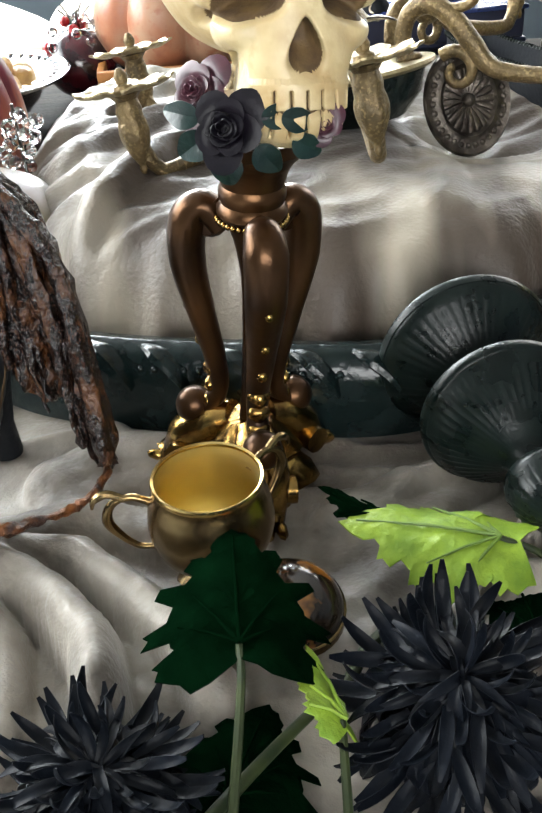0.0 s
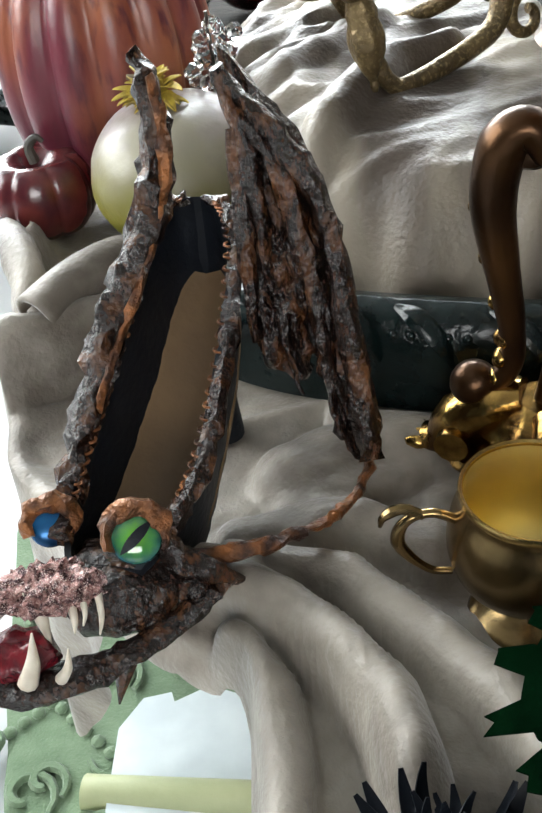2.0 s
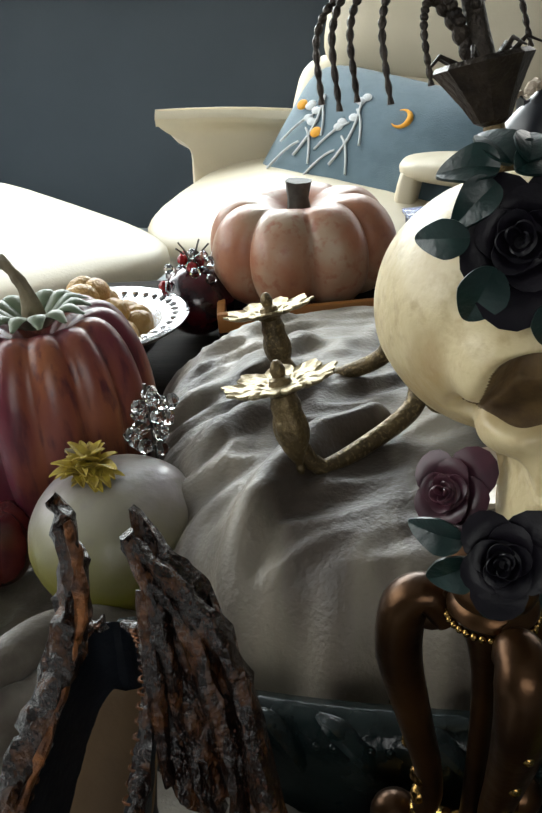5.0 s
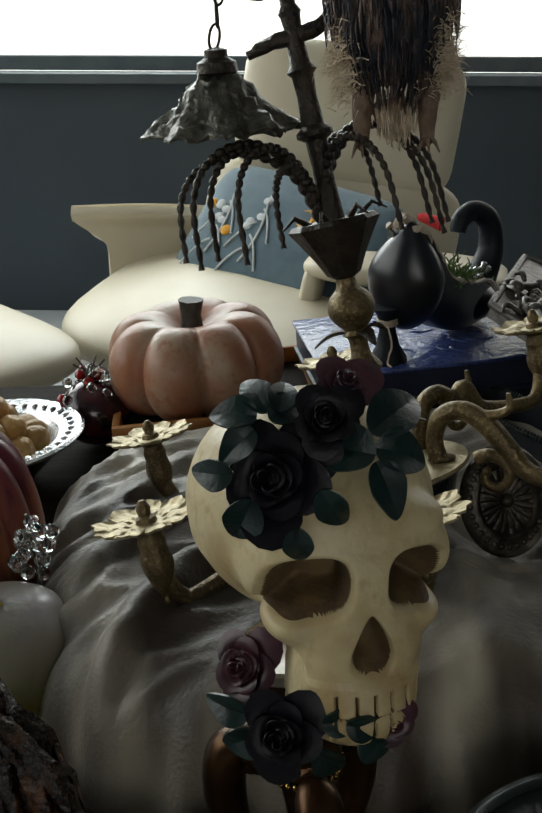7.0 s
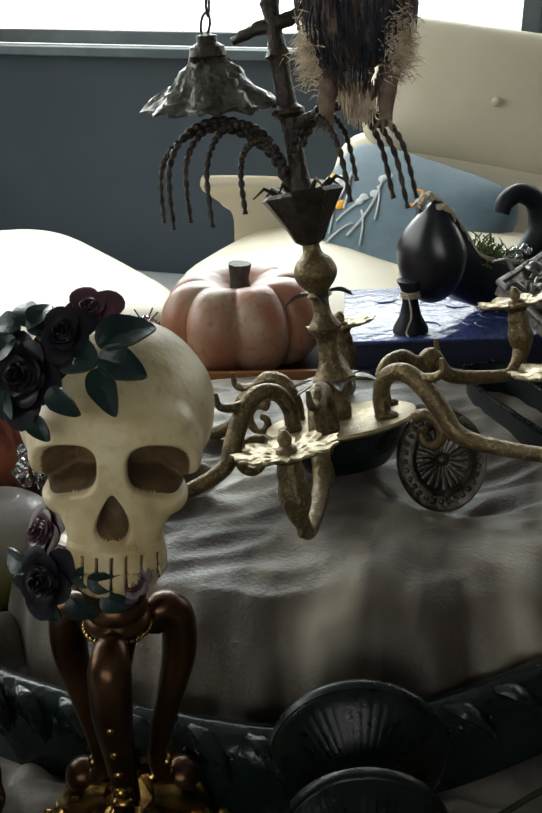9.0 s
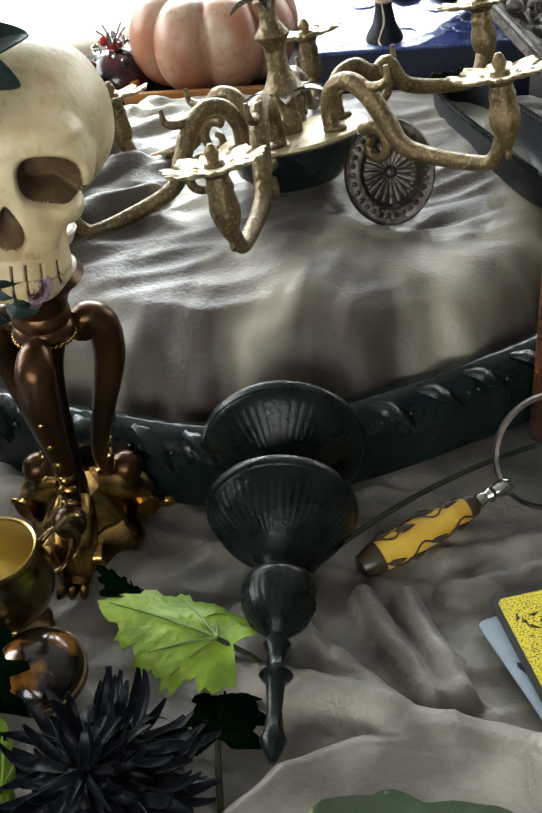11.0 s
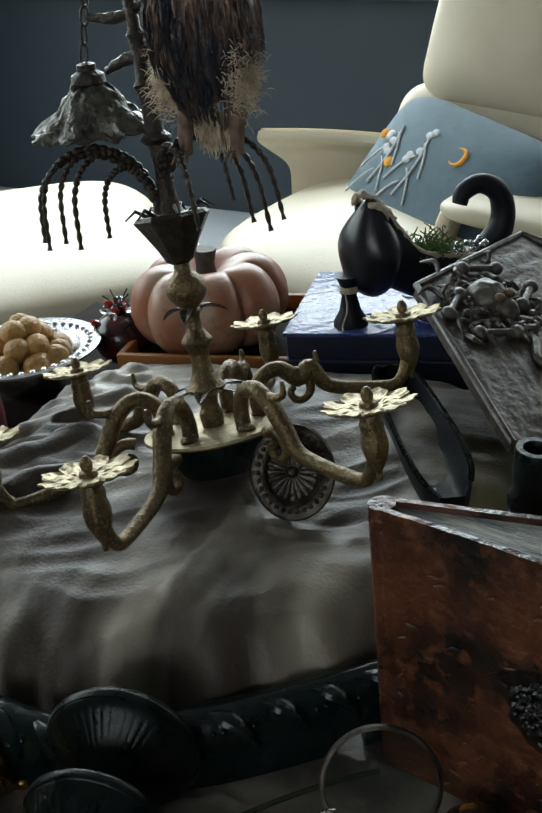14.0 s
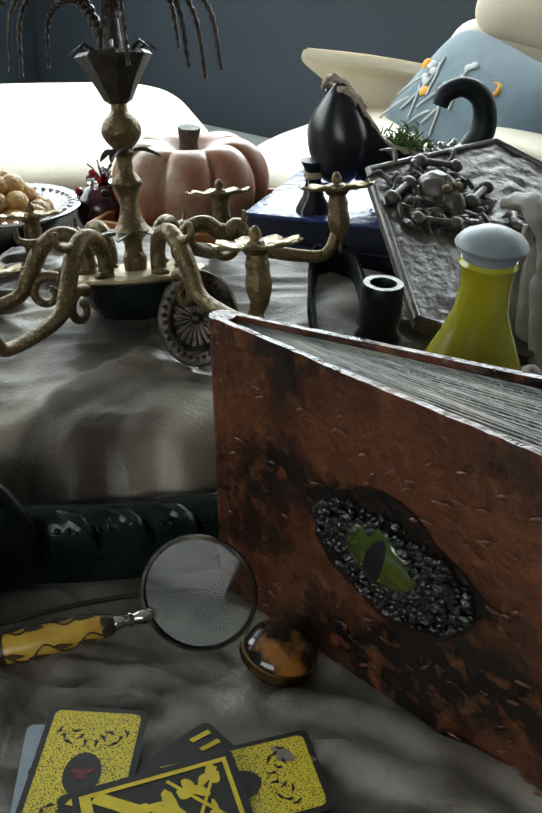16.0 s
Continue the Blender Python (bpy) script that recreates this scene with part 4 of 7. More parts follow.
def build_tray():
    t = thing("ornate_frame", "black lacquered frame with carved leaves round the cushion", "frame", pose(0, 0, 0))
    line = spline([(-0.225, 0.765, 0.05), (-0.205, 0.725, 0.05), (-0.16, 0.698, 0.05), (-0.09, 0.682, 0.05), (0.02, 0.672, 0.05), (0.11, 0.675, 0.05), (0.2, 0.722, 0.05), (0.27, 0.776, 0.05), (0.34, 0.84, 0.05), (0.40, 0.93, 0.05)], 10)
    n = len(line)
    prof = [(-0.020, -0.034), (-0.024, -0.018), (-0.02, 0.0), (-0.014, 0.012), (-0.016, 0.022), (-0.008, 0.034), (0.004, 0.036), (0.014, 0.028), (0.02, 0.01), (0.02, -0.034)]
    vs, fs = [], []
    for i, p in enumerate(line):
        d = (line[min(i + 1, n - 1)] - line[max(i - 1, 0)]).normalized()
        nrm = Vector((d.y, -d.x, 0))
        for a, b in prof:
            vs.append(p - nrm * a * -1.0 + Vector((0, 0, b)))
    m = len(prof)
    for i in range(n - 1):
        for k in range(m):
            a, b = i * m + k, i * m + (k + 1) % m
            fs.append((a, a + m, b + m, b))
    fs.append(tuple(range(m)))
    fs.append(tuple((n - 1) * m + k for k in range(m))[::-1])
    # the profile's first side faces the viewer
    part("rail", (vs, fs), BLACK_LACQUER, t, sharp=50)
    for i in range(6, n - 4, 5):
        p = line[i]
        d = (line[i + 1] - line[i - 1]).normalized()
        nrm = Vector((d.y, -d.x, 0))
        leaf = tube(spline([p + nrm * 0.006 + Vector((0, 0, 0.034)), p + nrm * 0.014 + d * 0.014 + Vector((0, 0, 0.031)), p + nrm * 0.021 + d * 0.03 + Vector((0, 0, 0.018)), p + nrm * 0.022 + d * 0.036 + Vector((0, 0, 0.004))], 5), [0.003, 0.009, 0.007, 0.002], 8, 0.6)
        part("carved_leaf", leaf, BLACK_LACQUER, t)
        if i % 10 == 1:
            for k in range(5):
                q = line[min(i + k, n - 1)] + nrm * 0.017 + Vector((0, 0, 0.02))
                part("bead", move(ball(0.0032, 0.0032, 0.0032, 8, 6), Matrix.Translation(q)), BLACK_LACQUER, t)


build_tray()


# ---- goblet stand with skull ----
def skull_form():
    """A resin skull, facing -y, about its own middle; one closed surface."""
    parts = [((-0.003, 0.014, 0.011), (0.0550, 0.066, 0.051)), ((0, -0.028, -0.006), (0.0455, 0.031, 0.034)), ((0, -0.030, -0.038), (0.030, 0.028, 0.041)),
             ((0, -0.036, -0.062), (0.0245, 0.022, 0.019)), ((0.0270, -0.031, -0.029), (0.0110, 0.018, 0.0085)), ((-0.0270, -0.031, -0.029), (0.0110, 0.018, 0.0085)),
             ((0, -0.036, 0.012), (0.040, 0.020, 0.012)), ((0, -0.022, -0.062), (0.0265, 0.030, 0.019))]

    def reach(d):
        best = []
        for c, r in parts:
            c = Vector(c)
            q = Vector((d.x / r[0], d.y / r[1], d.z / r[2]))
            o = Vector((-c.x / r[0], -c.y / r[1], -c.z / r[2]))
            a, b, e = q.dot(q), 2 * q.dot(o), o.dot(o) - 1
            k = b * b - 4 * a * e
            if k > 0:
                t = (-b + math.sqrt(k)) / (2 * a)
                if t > 0:
                    best.append(t)
        top = max(best) if best else 0.03
        return top + 0.0022 * math.log(sum(math.exp((b - top) / 0.0022) for b in best)) if best else top

    nu, nv = 560, 520
    ways = []
    for j in range(nv + 1):
        e = math.pi * (j / nv - 0.5)
        for k in range(nu):
            t = k / nu - 0.5
            a = -math.pi / 2 + 2 * math.pi * (t - 0.11 * math.sin(2 * math.pi * t))
            ways.append(Vector((math.cos(e) * math.cos(a), math.cos(e) * math.sin(a), math.sin(e))))
    # the bones flow into one another
    skin = np.array([reach(d) for d in ways]).reshape(nv + 1, nu)
    for _ in range(60):
        skin = (np.roll(skin, 1, 1) + 2 * skin + np.roll(skin, -1, 1)) / 4
        skin[1:-1] = (skin[:-2] + 2 * skin[1:-1] + skin[2:]) / 4
    vs, fs, deep = [], [], []
    for d, r in zip(ways, skin.ravel().tolist()):
        p = d * r
        cut, hollow = 0.0, 0.0
        if d.y < 0:
            for sx in (-1, 1):
                ex, ez = (p.x - sx * 0.0250) / 0.0156, (p.z + 0.0100 + 0.10 * abs(p.x)) / 0.0124
                q = 1 / (1 + math.exp(min(40, (abs(ex) ** 2.8 + abs(ez) ** 2.8 - 1.0) * 7.0)))
                cut, hollow = cut + 0.027 * q, max(hollow, q)
                cx, cz = (p.x - sx * 0.031) / 0.0055, (p.z + 0.052) / 0.012
                q = 1 / (1 + math.exp(min(40, (cx * cx + cz * cz - 1.0) * 5)))
                cut += 0.012 * q
            nz = (p.z + 0.0370) / 0.0112
            wide = max(0.0025, 0.0064 * (1.05 - 0.45 * nz))
            q = 1 / (1 + math.exp(min(40, ((p.x / wide) ** 2 + nz * nz - 1.0) * 6)))
            cut, hollow = cut + 0.018 * q, max(hollow, q)
            if -0.077 < p.z < -0.050 and abs(p.x) < 0.027:
                gap = math.exp(-((p.z + 0.0640) / 0.0010) ** 2)
                slot = max(0.0, math.cos(2 * math.pi * p.x / 0.0074)) ** 8 * (1 if abs(p.z + 0.0640) < 0.0105 else 0)
                cut += 0.0050 * gap + 0.0042 * slot - 0.0024
                hollow = max(hollow, 0.30 * gap, 0.27 * slot)
        p = d * max(0.012, r - cut)
        vs.append(p + noise.noise_vector(p * 60) * 0.0006)
        deep.append(hollow)
    for j in range(nv):
        for k in range(nu):
            a, b = j * nu + k, j * nu + (k + 1) % nu
            fs.append((a, b, b + nu, a + nu))
    return (vs, fs), [1 if sum(deep[i] for i in f) / 4 > 0.18 else 0 for f in fs]


def rose_forms(r):
    """Cupped petals of a rose that opens along +z, wound in a spiral."""
    out = []
    for k in range(17):
        q = k / 16
        ri, h, start = r * (0.07 + 0.50 * q), r * (0.62 - 0.16 * q), radians(137.5 * k)
        flare, span = 0.10 + 0.75 * q * q, 2.6 - 0.7 * q

        def at(u, v, ri=ri, h=h, start=start, flare=flare, span=span, q=q, k=k):
            a = start + (u - 0.5) * span
            edge = math.sin(math.pi * (0.08 + 0.84 * u)) ** 0.5
            lip = v * edge
            rad = ri * (0.55 + 0.45 * min(1.0, v * 2)) + r * flare * lip ** 2.2 + r * 0.03 * (u - 0.5)
            z = r * (-0.10 - 0.22 * q) + h * lip - r * 0.34 * q * lip ** 4 + r * 0.02 * math.sin(7 * u + k)
            return (rad * math.cos(a), rad * math.sin(a), z)
        out.append(sheet(9, 7, at, r * 0.035))
    return out


def leaf_form(w, l, fold=0.25, bend=-0.2, lobes=0, thick=0.0009, teeth=0):
    n = 48 if not lobes else 96
    out = []
    for k in range(n):
        a = 2 * math.pi * k / n
        y, x = math.cos(a), math.sin(a)
        q = 1.0
        if lobes:
            q = 0.66 + 0.34 * abs(math.cos(lobes * a / 2)) ** 0.6
            if teeth:
                q *= 1 + 0.06 * math.cos(teeth * a)
        taper = 1 - 0.35 * max(0, y) if not lobes else 1.0
        out.append((x * q * w / 2 * taper, l / 2 - y * -1.0 * q * l / 2))

    def z(x, y, s):
        vein = 0.02 * l * math.cos(9 * math.atan2(x, y - 0.1 * l)) * s if lobes else 0.0
        return fold * abs(x) + bend * (y / l) ** 2 * l + vein
    return plate(out, thick, z, 7, (0, l * 0.45))


def build_goblet():
    m = upright(0.000, 0.606, 0.014)
    g = thing("skull_goblet", "bronze scrolled goblet stand holding a rose-crowned resin skull", "goblet", m)
    part("stem", lathe([(0.012, 0.02), (0.008, 0.05), (0.006, 0.085), (0.006, 0.15), (0.010, 0.180), (0.016, 0.198), (0.018, 0.205)], 32, soft=3), BRONZE, g)
    part("collar", lathe([(0.018, 0.200), (0.0215, 0.204), (0.0215, 0.208), (0.019, 0.211), (0.0205, 0.215), (0.0205, 0.219), (0.019, 0.222), (0.022, 0.232), (0.026, 0.238), (0.034, 0.246), (0.030, 0.252)], 40), BRONZE, g)
    pearl = mesh_of("bead", ball(0.002, 0.002, 0.002, 8, 6), GILT)
    for a in np.linspace(0, 2 * math.pi, 34, endpoint=False):
        bead = new("bead", pearl)
        bead.parent, bead.matrix_basis = g, pose(0.0212 * math.cos(a), 0.0212 * math.sin(a), 0.2005)
    thick = [0.007, 0.0110, 0.0138, 0.0130, 0.0100, 0.0080, 0.0070, 0.009]
    for k in range(3):
        turn = pose(0, 0, 0, 0, 0, 180 + 120 * k - 14)
        arm = spline([(0.020, 0, 0.190), (0.030, 0, 0.203), (0.041, 0, 0.194), (0.043, 0, 0.165), (0.034, 0, 0.128), (0.025, 0, 0.095), (0.023, 0, 0.070), (0.036, 0, 0.050)], 7)
        part("scroll_arm", move(tube(arm, thick, 16, 0.9), turn), BRONZE, g)
        part("knob", move(ball(0.0135, 0.0135, 0.0135, 18, 12), turn @ pose(0.041, 0, 0.054)), BRONZE, g)
        for j, (f, r) in enumerate(((0.46, 0.0028), (0.56, 0.0034), (0.66, 0.0040), (0.76, 0.0046), (0.84, 0.0050))):
            p = arm[int(f * (len(arm) - 1))]
            part("bead", move(ball(r, r, r * 1.15, 10, 8), turn @ pose(p.x + 0.82 * float(np.interp(f * 7, range(8), thick)), 0.0, p.z)), GILT, g)
        vol = [(0.031 + 0.009 * (1 - t) * math.cos(7 * t + 2), 0.0, 0.196 + 0.009 * (1 - t) * math.sin(7 * t + 2)) for t in np.linspace(0, 0.9, 18)]
        part("volute", move(tube(vol, [0.006, 0.003], 8, 1.6), turn), BRONZE, g)
        foot = spline([(0.012, 0, 0.052), (0.028, 0, 0.044), (0.045, 0, 0.030), (0.056, 0, 0.012), (0.066, 0, 0.008)], 6)
        part("foot", move(tube(foot, [0.013, 0.018, 0.019, 0.014, 0.010], 12, 0.8), turn), GILT, g)
        part("claw", move(join(*[move(ball(0.004, 0.009, 0.006, 8, 6), pose(0.068, d, 0.007, 0, 0, 80 + d * 2000)) for d in (-0.008, 0, 0.008)]), turn), GILT, g)
        part("toe_scroll", move(tube([(0.046, -0.022, 0.022), (0.046, 0.022, 0.022)], 0.010, 12), turn), GILT, g)
        for j in range(4):
            part("boss", move(ball(0.008, 0.005, 0.006, 12, 8), turn @ pose(0.029 - 0.001 * j, 0, 0.062 + 0.013 * j, 0, 0, 90)), GILT, g)
        part("gilt_wear", move(tube([p + Vector((0.002, 0, 0)) for p in arm[34:40]], [0.003, 0.0070, 0.003], 12, 0.9), turn), GILT, g, "rubbed gilt patch")
    part("base", lathe([(0.040, 0.0), (0.046, 0.006), (0.042, 0.014), (0.030, 0.022), (0.034, 0.030), (0.026, 0.044), (0.016, 0.054)], 36, 6, 0.10, 0.0, 0.035), GILT, g)
    # the saucer-like rim behind the flowers
    part("cup_rim", move(lathe([(0.026, 0.0), (0.040, 0.006), (0.046, 0.016), (0.044, 0.018), (0.036, 0.008), (0.02, 0.004)], 40), pose(0.0, 0.002, 0.260, -8, -12, 0) @ Matrix.Scale(0.76, 4)), IVORY, g, "ivory rim with gilt spots")
    # skull, facing forward and a little to the right
    mid = pose(0.009, 0.004, 0.338, -15, 2, 19)
    form, hollow = skull_form()
    skull = part("skull", move(form, mid @ Matrix.Scale(1.07, 4)), BONE, g, "cream resin skull with brown hollows", sharp=180)
    skull.data.materials.append(SOCKET)
    skull.data.polygons.foreach_set("material_index", hollow)
    # roses on the crown and at the jaw
    crown, jaw = Vector((-0.018, 0.006, -0.003)), Vector((-0.010, 0.0, 0.006))

    def rose(x, y, z, r, aim, mat):
        x, y, z = Vector((x, y, z)) + (crown if z > 0.35 else jaw)
        at = frame_of((x, y, z), aim, (1, 0, 0))
        b = part("rose", move(ball(r * 0.62, r * 0.62, r * 0.40, 16, 10), at @ pose(0, 0, -r * 0.25)), mat, g, "black resin rose" if mat is ROSE else "purple resin rose")
        for f in rose_forms(r):
            part("petal", move(f, at), mat, b)
    rose(0.0065, -0.068, 0.3985, 0.0220, (-0.25, -0.85, 0.40), ROSE)
    rose(0.0260, -0.060, 0.4215, 0.0130, (0.05, -0.80, 0.60), ROSE)
    rose(0.0340, -0.046, 0.4300, 0.0135, (0.2, -0.55, 0.80), PURPLE_ROSE)
    rose(0.0020, -0.072, 0.2720, 0.0175, (-0.20, -0.90, 0.35), ROSE)
    rose(-0.0170, -0.036, 0.2790, 0.0165, (-0.50, -0.70, 0.45), PURPLE_ROSE)
    rose(0.0510, -0.064, 0.2740, 0.0090, (0.2, -0.9, 0.3), PURPLE_ROSE)

    def leaf(x, y, z, w, l, heading, aim):
        x, y, z = Vector((x, y, z)) + (crown if z > 0.35 else jaw)
        d = Vector((math.sin(radians(heading)), 0, math.cos(radians(heading))))
        n = Vector(aim).normalized()
        yy = (d - n * d.dot(n)).normalized()
        m = Matrix((yy.cross(n), yy, n)).transposed().to_4x4()
        m.translation = (x, y, z)
        part("leaf", move(leaf_form(w * 0.84, l * 0.80, 0.50, -0.60, thick=0.0018), m), DARK_LEAF, g, "dark green resin leaf")
    up, low = (0.1, -0.75, 0.65), (0.0, -0.95, 0.2)
    for args in ((0.044, -0.060, 0.416, 0.024, 0.038, 40, up), (0.046, -0.064, 0.411, 0.022, 0.028, 95, up), (0.046, -0.066, 0.409, 0.025, 0.036, -75, up), (0.046, -0.068, 0.407, 0.018, 0.028, 160, up),
                 (0.003, -0.054, 0.421, 0.017, 0.024, -20, up), (-0.001, -0.056, 0.420, 0.017, 0.024, -80, up), (0.004, -0.058, 0.420, 0.017, 0.024, 50, up), (-0.002, -0.060, 0.416, 0.016, 0.022, -140, up), (0.008, -0.058, 0.423, 0.015, 0.02, 10, up),
                 (-0.002, -0.074, 0.392, 0.020, 0.026, -160, low), (0.025, -0.076, 0.398, 0.016, 0.024, 150, low), (-0.010, -0.068, 0.400, 0.016, 0.022, -95, low), (0.016, -0.078, 0.382, 0.015, 0.020, 175, low),
                 (0.020, -0.072, 0.278, 0.015, 0.022, 80, low), (0.030, -0.074, 0.280, 0.015, 0.022, 100, low), (-0.008, -0.064, 0.266, 0.020, 0.026, -130, low), (0.002, -0.070, 0.260, 0.020, 0.024, 175, low), (0.018, -0.072, 0.264, 0.018, 0.022, 140, low),
                 (-0.012, -0.062, 0.274, 0.017, 0.026, -85, low), (0.036, -0.070, 0.268, 0.016, 0.02, 120, low)):
        leaf(*args)
    return g


build_goblet()


# ---- brass cup ----
def build_cup():
    c = thing("brass_cup", "polished brass two-handled footed cup", "cup", pose(-0.012, 0.505, 0.003))
    outer = [(0.022, 0.0), (0.027, 0.003), (0.026, 0.008), (0.014, 0.016), (0.012, 0.022), (0.020, 0.028), (0.033, 0.040), (0.0385, 0.056), (0.0375, 0.072), (0.034, 0.084), (0.0335, 0.090)]
    inner = [(0.0315, 0.090), (0.032, 0.083), (0.035, 0.072), (0.036, 0.056), (0.031, 0.042), (0.018, 0.032), (0.002, 0.030)]
    part("bowl", lathe(outer, 56, soft=3, closed=False), BRASS_DARK, c, "shiny brass bowl on a round foot")
    part("lining", lathe(inner, 56, soft=3, closed=False), SATIN_GOLD, c, "satin gilt inside")
    part("rim", lathe([(0.0336, 0.088), (0.0342, 0.0905), (0.0335, 0.0922), (0.032, 0.0915), (0.0315, 0.090), (0.032, 0.0885), (0.0336, 0.088)], 48, closed=False), BRASS, c)
    for s in (190, 50):
        h = spline([(0.034, 0, 0.076), (0.046, 0, 0.082), (0.058, 0, 0.078), (0.062, 0, 0.066), (0.056, 0, 0.054), (0.046, 0, 0.044), (0.036, 0, 0.042)], 6)
        part("handle", move(tube(h, [0.0026, 0.0022, 0.0036, 0.0022, 0.0018], 10), pose(0, 0, 0, 0, 0, s)), BRASS_DARK, c)
        part("thumb_scroll", move(tube(spline([(0.050, 0, 0.081), (0.060, 0, 0.086), (0.068, 0, 0.082), (0.070, 0, 0.076)], 5), [0.0024, 0.0028, 0.0010], 8), pose(0, 0, 0, 0, 0, s)), BRASS_DARK, c)


build_cup()


# ---- glossy domed stones ----
def build_dome(x, y, z, r, turn):
    g = ball(r, r, r * 0.72, 32, 20)
    b = solo("domed_stone", g, AMBER, "glossy dark stone dome with an ochre streak", "stone", pose(x, y, z, 14, 0, turn), group="domed stones")
    part("setting", move(lathe([(r * 0.98, -0.006), (r * 1.05, -0.003), (r * 1.03, 0.003), (r * 0.97, 0.004)], 36), pose(0, 0, 0)), BRASS_DARK, b, "thin metal band")


build_dome(0.038, 0.457, 0.036, 0.031, 40)
build_dome(0.440, 0.718, 0.034, 0.030, 120)


# ---- fruit ----
def pumpkin_form(rx, rz, ribs, depth, dip=0.22, power=0.75):
    nu, nv = 120, 40
    vs, fs = [], []
    for j in range(nv + 1):
        e = math.pi * (j / nv - 0.5)
        for k in range(nu):
            a = 2 * math.pi * k / nu
            rib = abs(math.sin(ribs * a / 2)) ** 0.6
            c = abs(math.cos(e)) ** power
            r = rx * c * (1 - depth + depth * rib)
            z = rz * math.sin(e) * (1 - dip * max(0.0, 1 - c) ** 2 * 2.2)
            z *= 1 - 0.35 * depth * (1 - rib)
            vs.append(Vector((r * math.cos(a), r * math.sin(a), z)))
    for j in range(nv):
        for k in range(nu):
            a, b = j * nu + k, j * nu + (k + 1) % nu
            fs.append((a, b, b + nu, a + nu))
    return vs, fs


def build_fruit():
    p = thing("red_pumpkin", "dark red ribbed pumpkin with a greenish crown", "pumpkin", pose(-0.352, 1.012, 0.022) @ Matrix.Diagonal((1, 1, 1.14, 1)))
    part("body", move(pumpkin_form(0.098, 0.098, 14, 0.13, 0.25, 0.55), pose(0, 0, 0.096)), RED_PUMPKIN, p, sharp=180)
    crown = []
    for k in range(14):
        a = 2 * math.pi * (k + 0.5) / 14
        line = spline([(0.012 * math.cos(a), 0.012 * math.sin(a), 0.172), (0.035 * math.cos(a), 0.035 * math.sin(a), 0.186), (0.052 * math.cos(a), 0.052 * math.sin(a), 0.182)], 4)
        crown.append(tube(line, [0.006, 0.009, 0.002], 8, 0.35))
    part("crown", join(*crown), material("green_crown", (0.085, 0.125, 0.070), 0.45, colour2=(0.16, 0.18, 0.115), scale=50), p, "grey-green crown")
    part("stem", rough_up(tube(spline([(0, 0, 0.17), (-0.002, 0, 0.195), (-0.012, 0, 0.215), (-0.022, 0.003, 0.222), (-0.03, 0.004, 0.216)], 6), [0.012, 0.007, 0.005, 0.006, 0.002], 10), 0.002, 120), PUMPKIN_STEM, p)
    p = thing("tan_pumpkin", "dusty orange lobed pumpkin with a dark stem", "pumpkin", pose(-0.154, 1.428, 0.080, 0, 0, 12))
    part("body", move(pumpkin_form(0.122, 0.077, 8, 0.20, 0.28, 0.66), pose(0, 0, 0.079)), TAN_PUMPKIN, p, sharp=180)
    part("stem", rough_up(tube([(0, 0, 0.110), (0, 0, 0.138), (0.002, 0, 0.160)], [0.017, 0.014, 0.017], 9), 0.0015, 90), BLACK_STEM, p)
    p = thing("pale_gourd", "pale yellow-green gourd with a yellow tuft", "gourd", pose(-0.258, 0.876, 0.020) @ Matrix.Scale(1.10, 4))
    part("body", move(ball(0.068, 0.066, 0.058, 48, 30, lambda d: 1 - 0.10 * max(0, d.z) ** 8 + 0.02 * noise.noise(d * 3)), pose(0, 0, 0.058)), WHITE_FRUIT, p, sharp=180)
    rnd = random.Random(2)
    tuft = []
    for k in range(70):
        a, e = rnd.uniform(0, 6.3), rnd.uniform(0.0, 1.2)
        l = rnd.uniform(0.012, 0.026)
        tuft.append(move(leaf_form(0.010, l, 0.5, -0.4, thick=0.0008), pose(-0.012 + rnd.uniform(-0.008, 0.008), -0.010, 0.113 + rnd.uniform(0, 0.008)) @ pose(0, 0, 0, 0, 0, math.degrees(a)) @ pose(0, 0, 0, math.degrees(e), 0, 0)))
    part("tuft", join(*tuft), YELLOW_TUFT, p)
    part("stem", tube(spline([(-0.01, 0, 0.112), (-0.018, 0, 0.125), (-0.03, 0, 0.128)], 5), [0.004, 0.002], 8), PUMPKIN_STEM, p)
    p = thing("maroon_gourd", "small glossy maroon gourd with a curled stem", "gourd", pose(-0.398, 0.911, 0.014))
    part("body", move(pumpkin_form(0.047, 0.040, 7, 0.08, 0.3, 0.6), pose(0, 0, 0.039)), MAROON, p, sharp=180)
    part("stem", tube(spline([(0, 0, 0.066), (-0.002, 0, 0.08), (0.006, 0, 0.088), (0.012, 0, 0.084)], 5), [0.005, 0.004, 0.002], 8), BLACK_STEM, p)
    # crystal beads beside the gourd
    c = thing("crystal_beads", "cluster of clear faceted crystal beads", "beads", pose(-0.240, 0.944, 0.126))
    for k in range(16):
        a = k * 2.4
        part("bead", move(ball(0.0075, 0.0075, 0.0075, 6, 4), pose(0.014 * math.cos(a) + 0.0012 * k - 0.008, 0.010 * math.sin(a), 0.0 + 0.0034 * k, 30 * k, 20 * k, 0)), CRYSTAL, c, sharp=5)
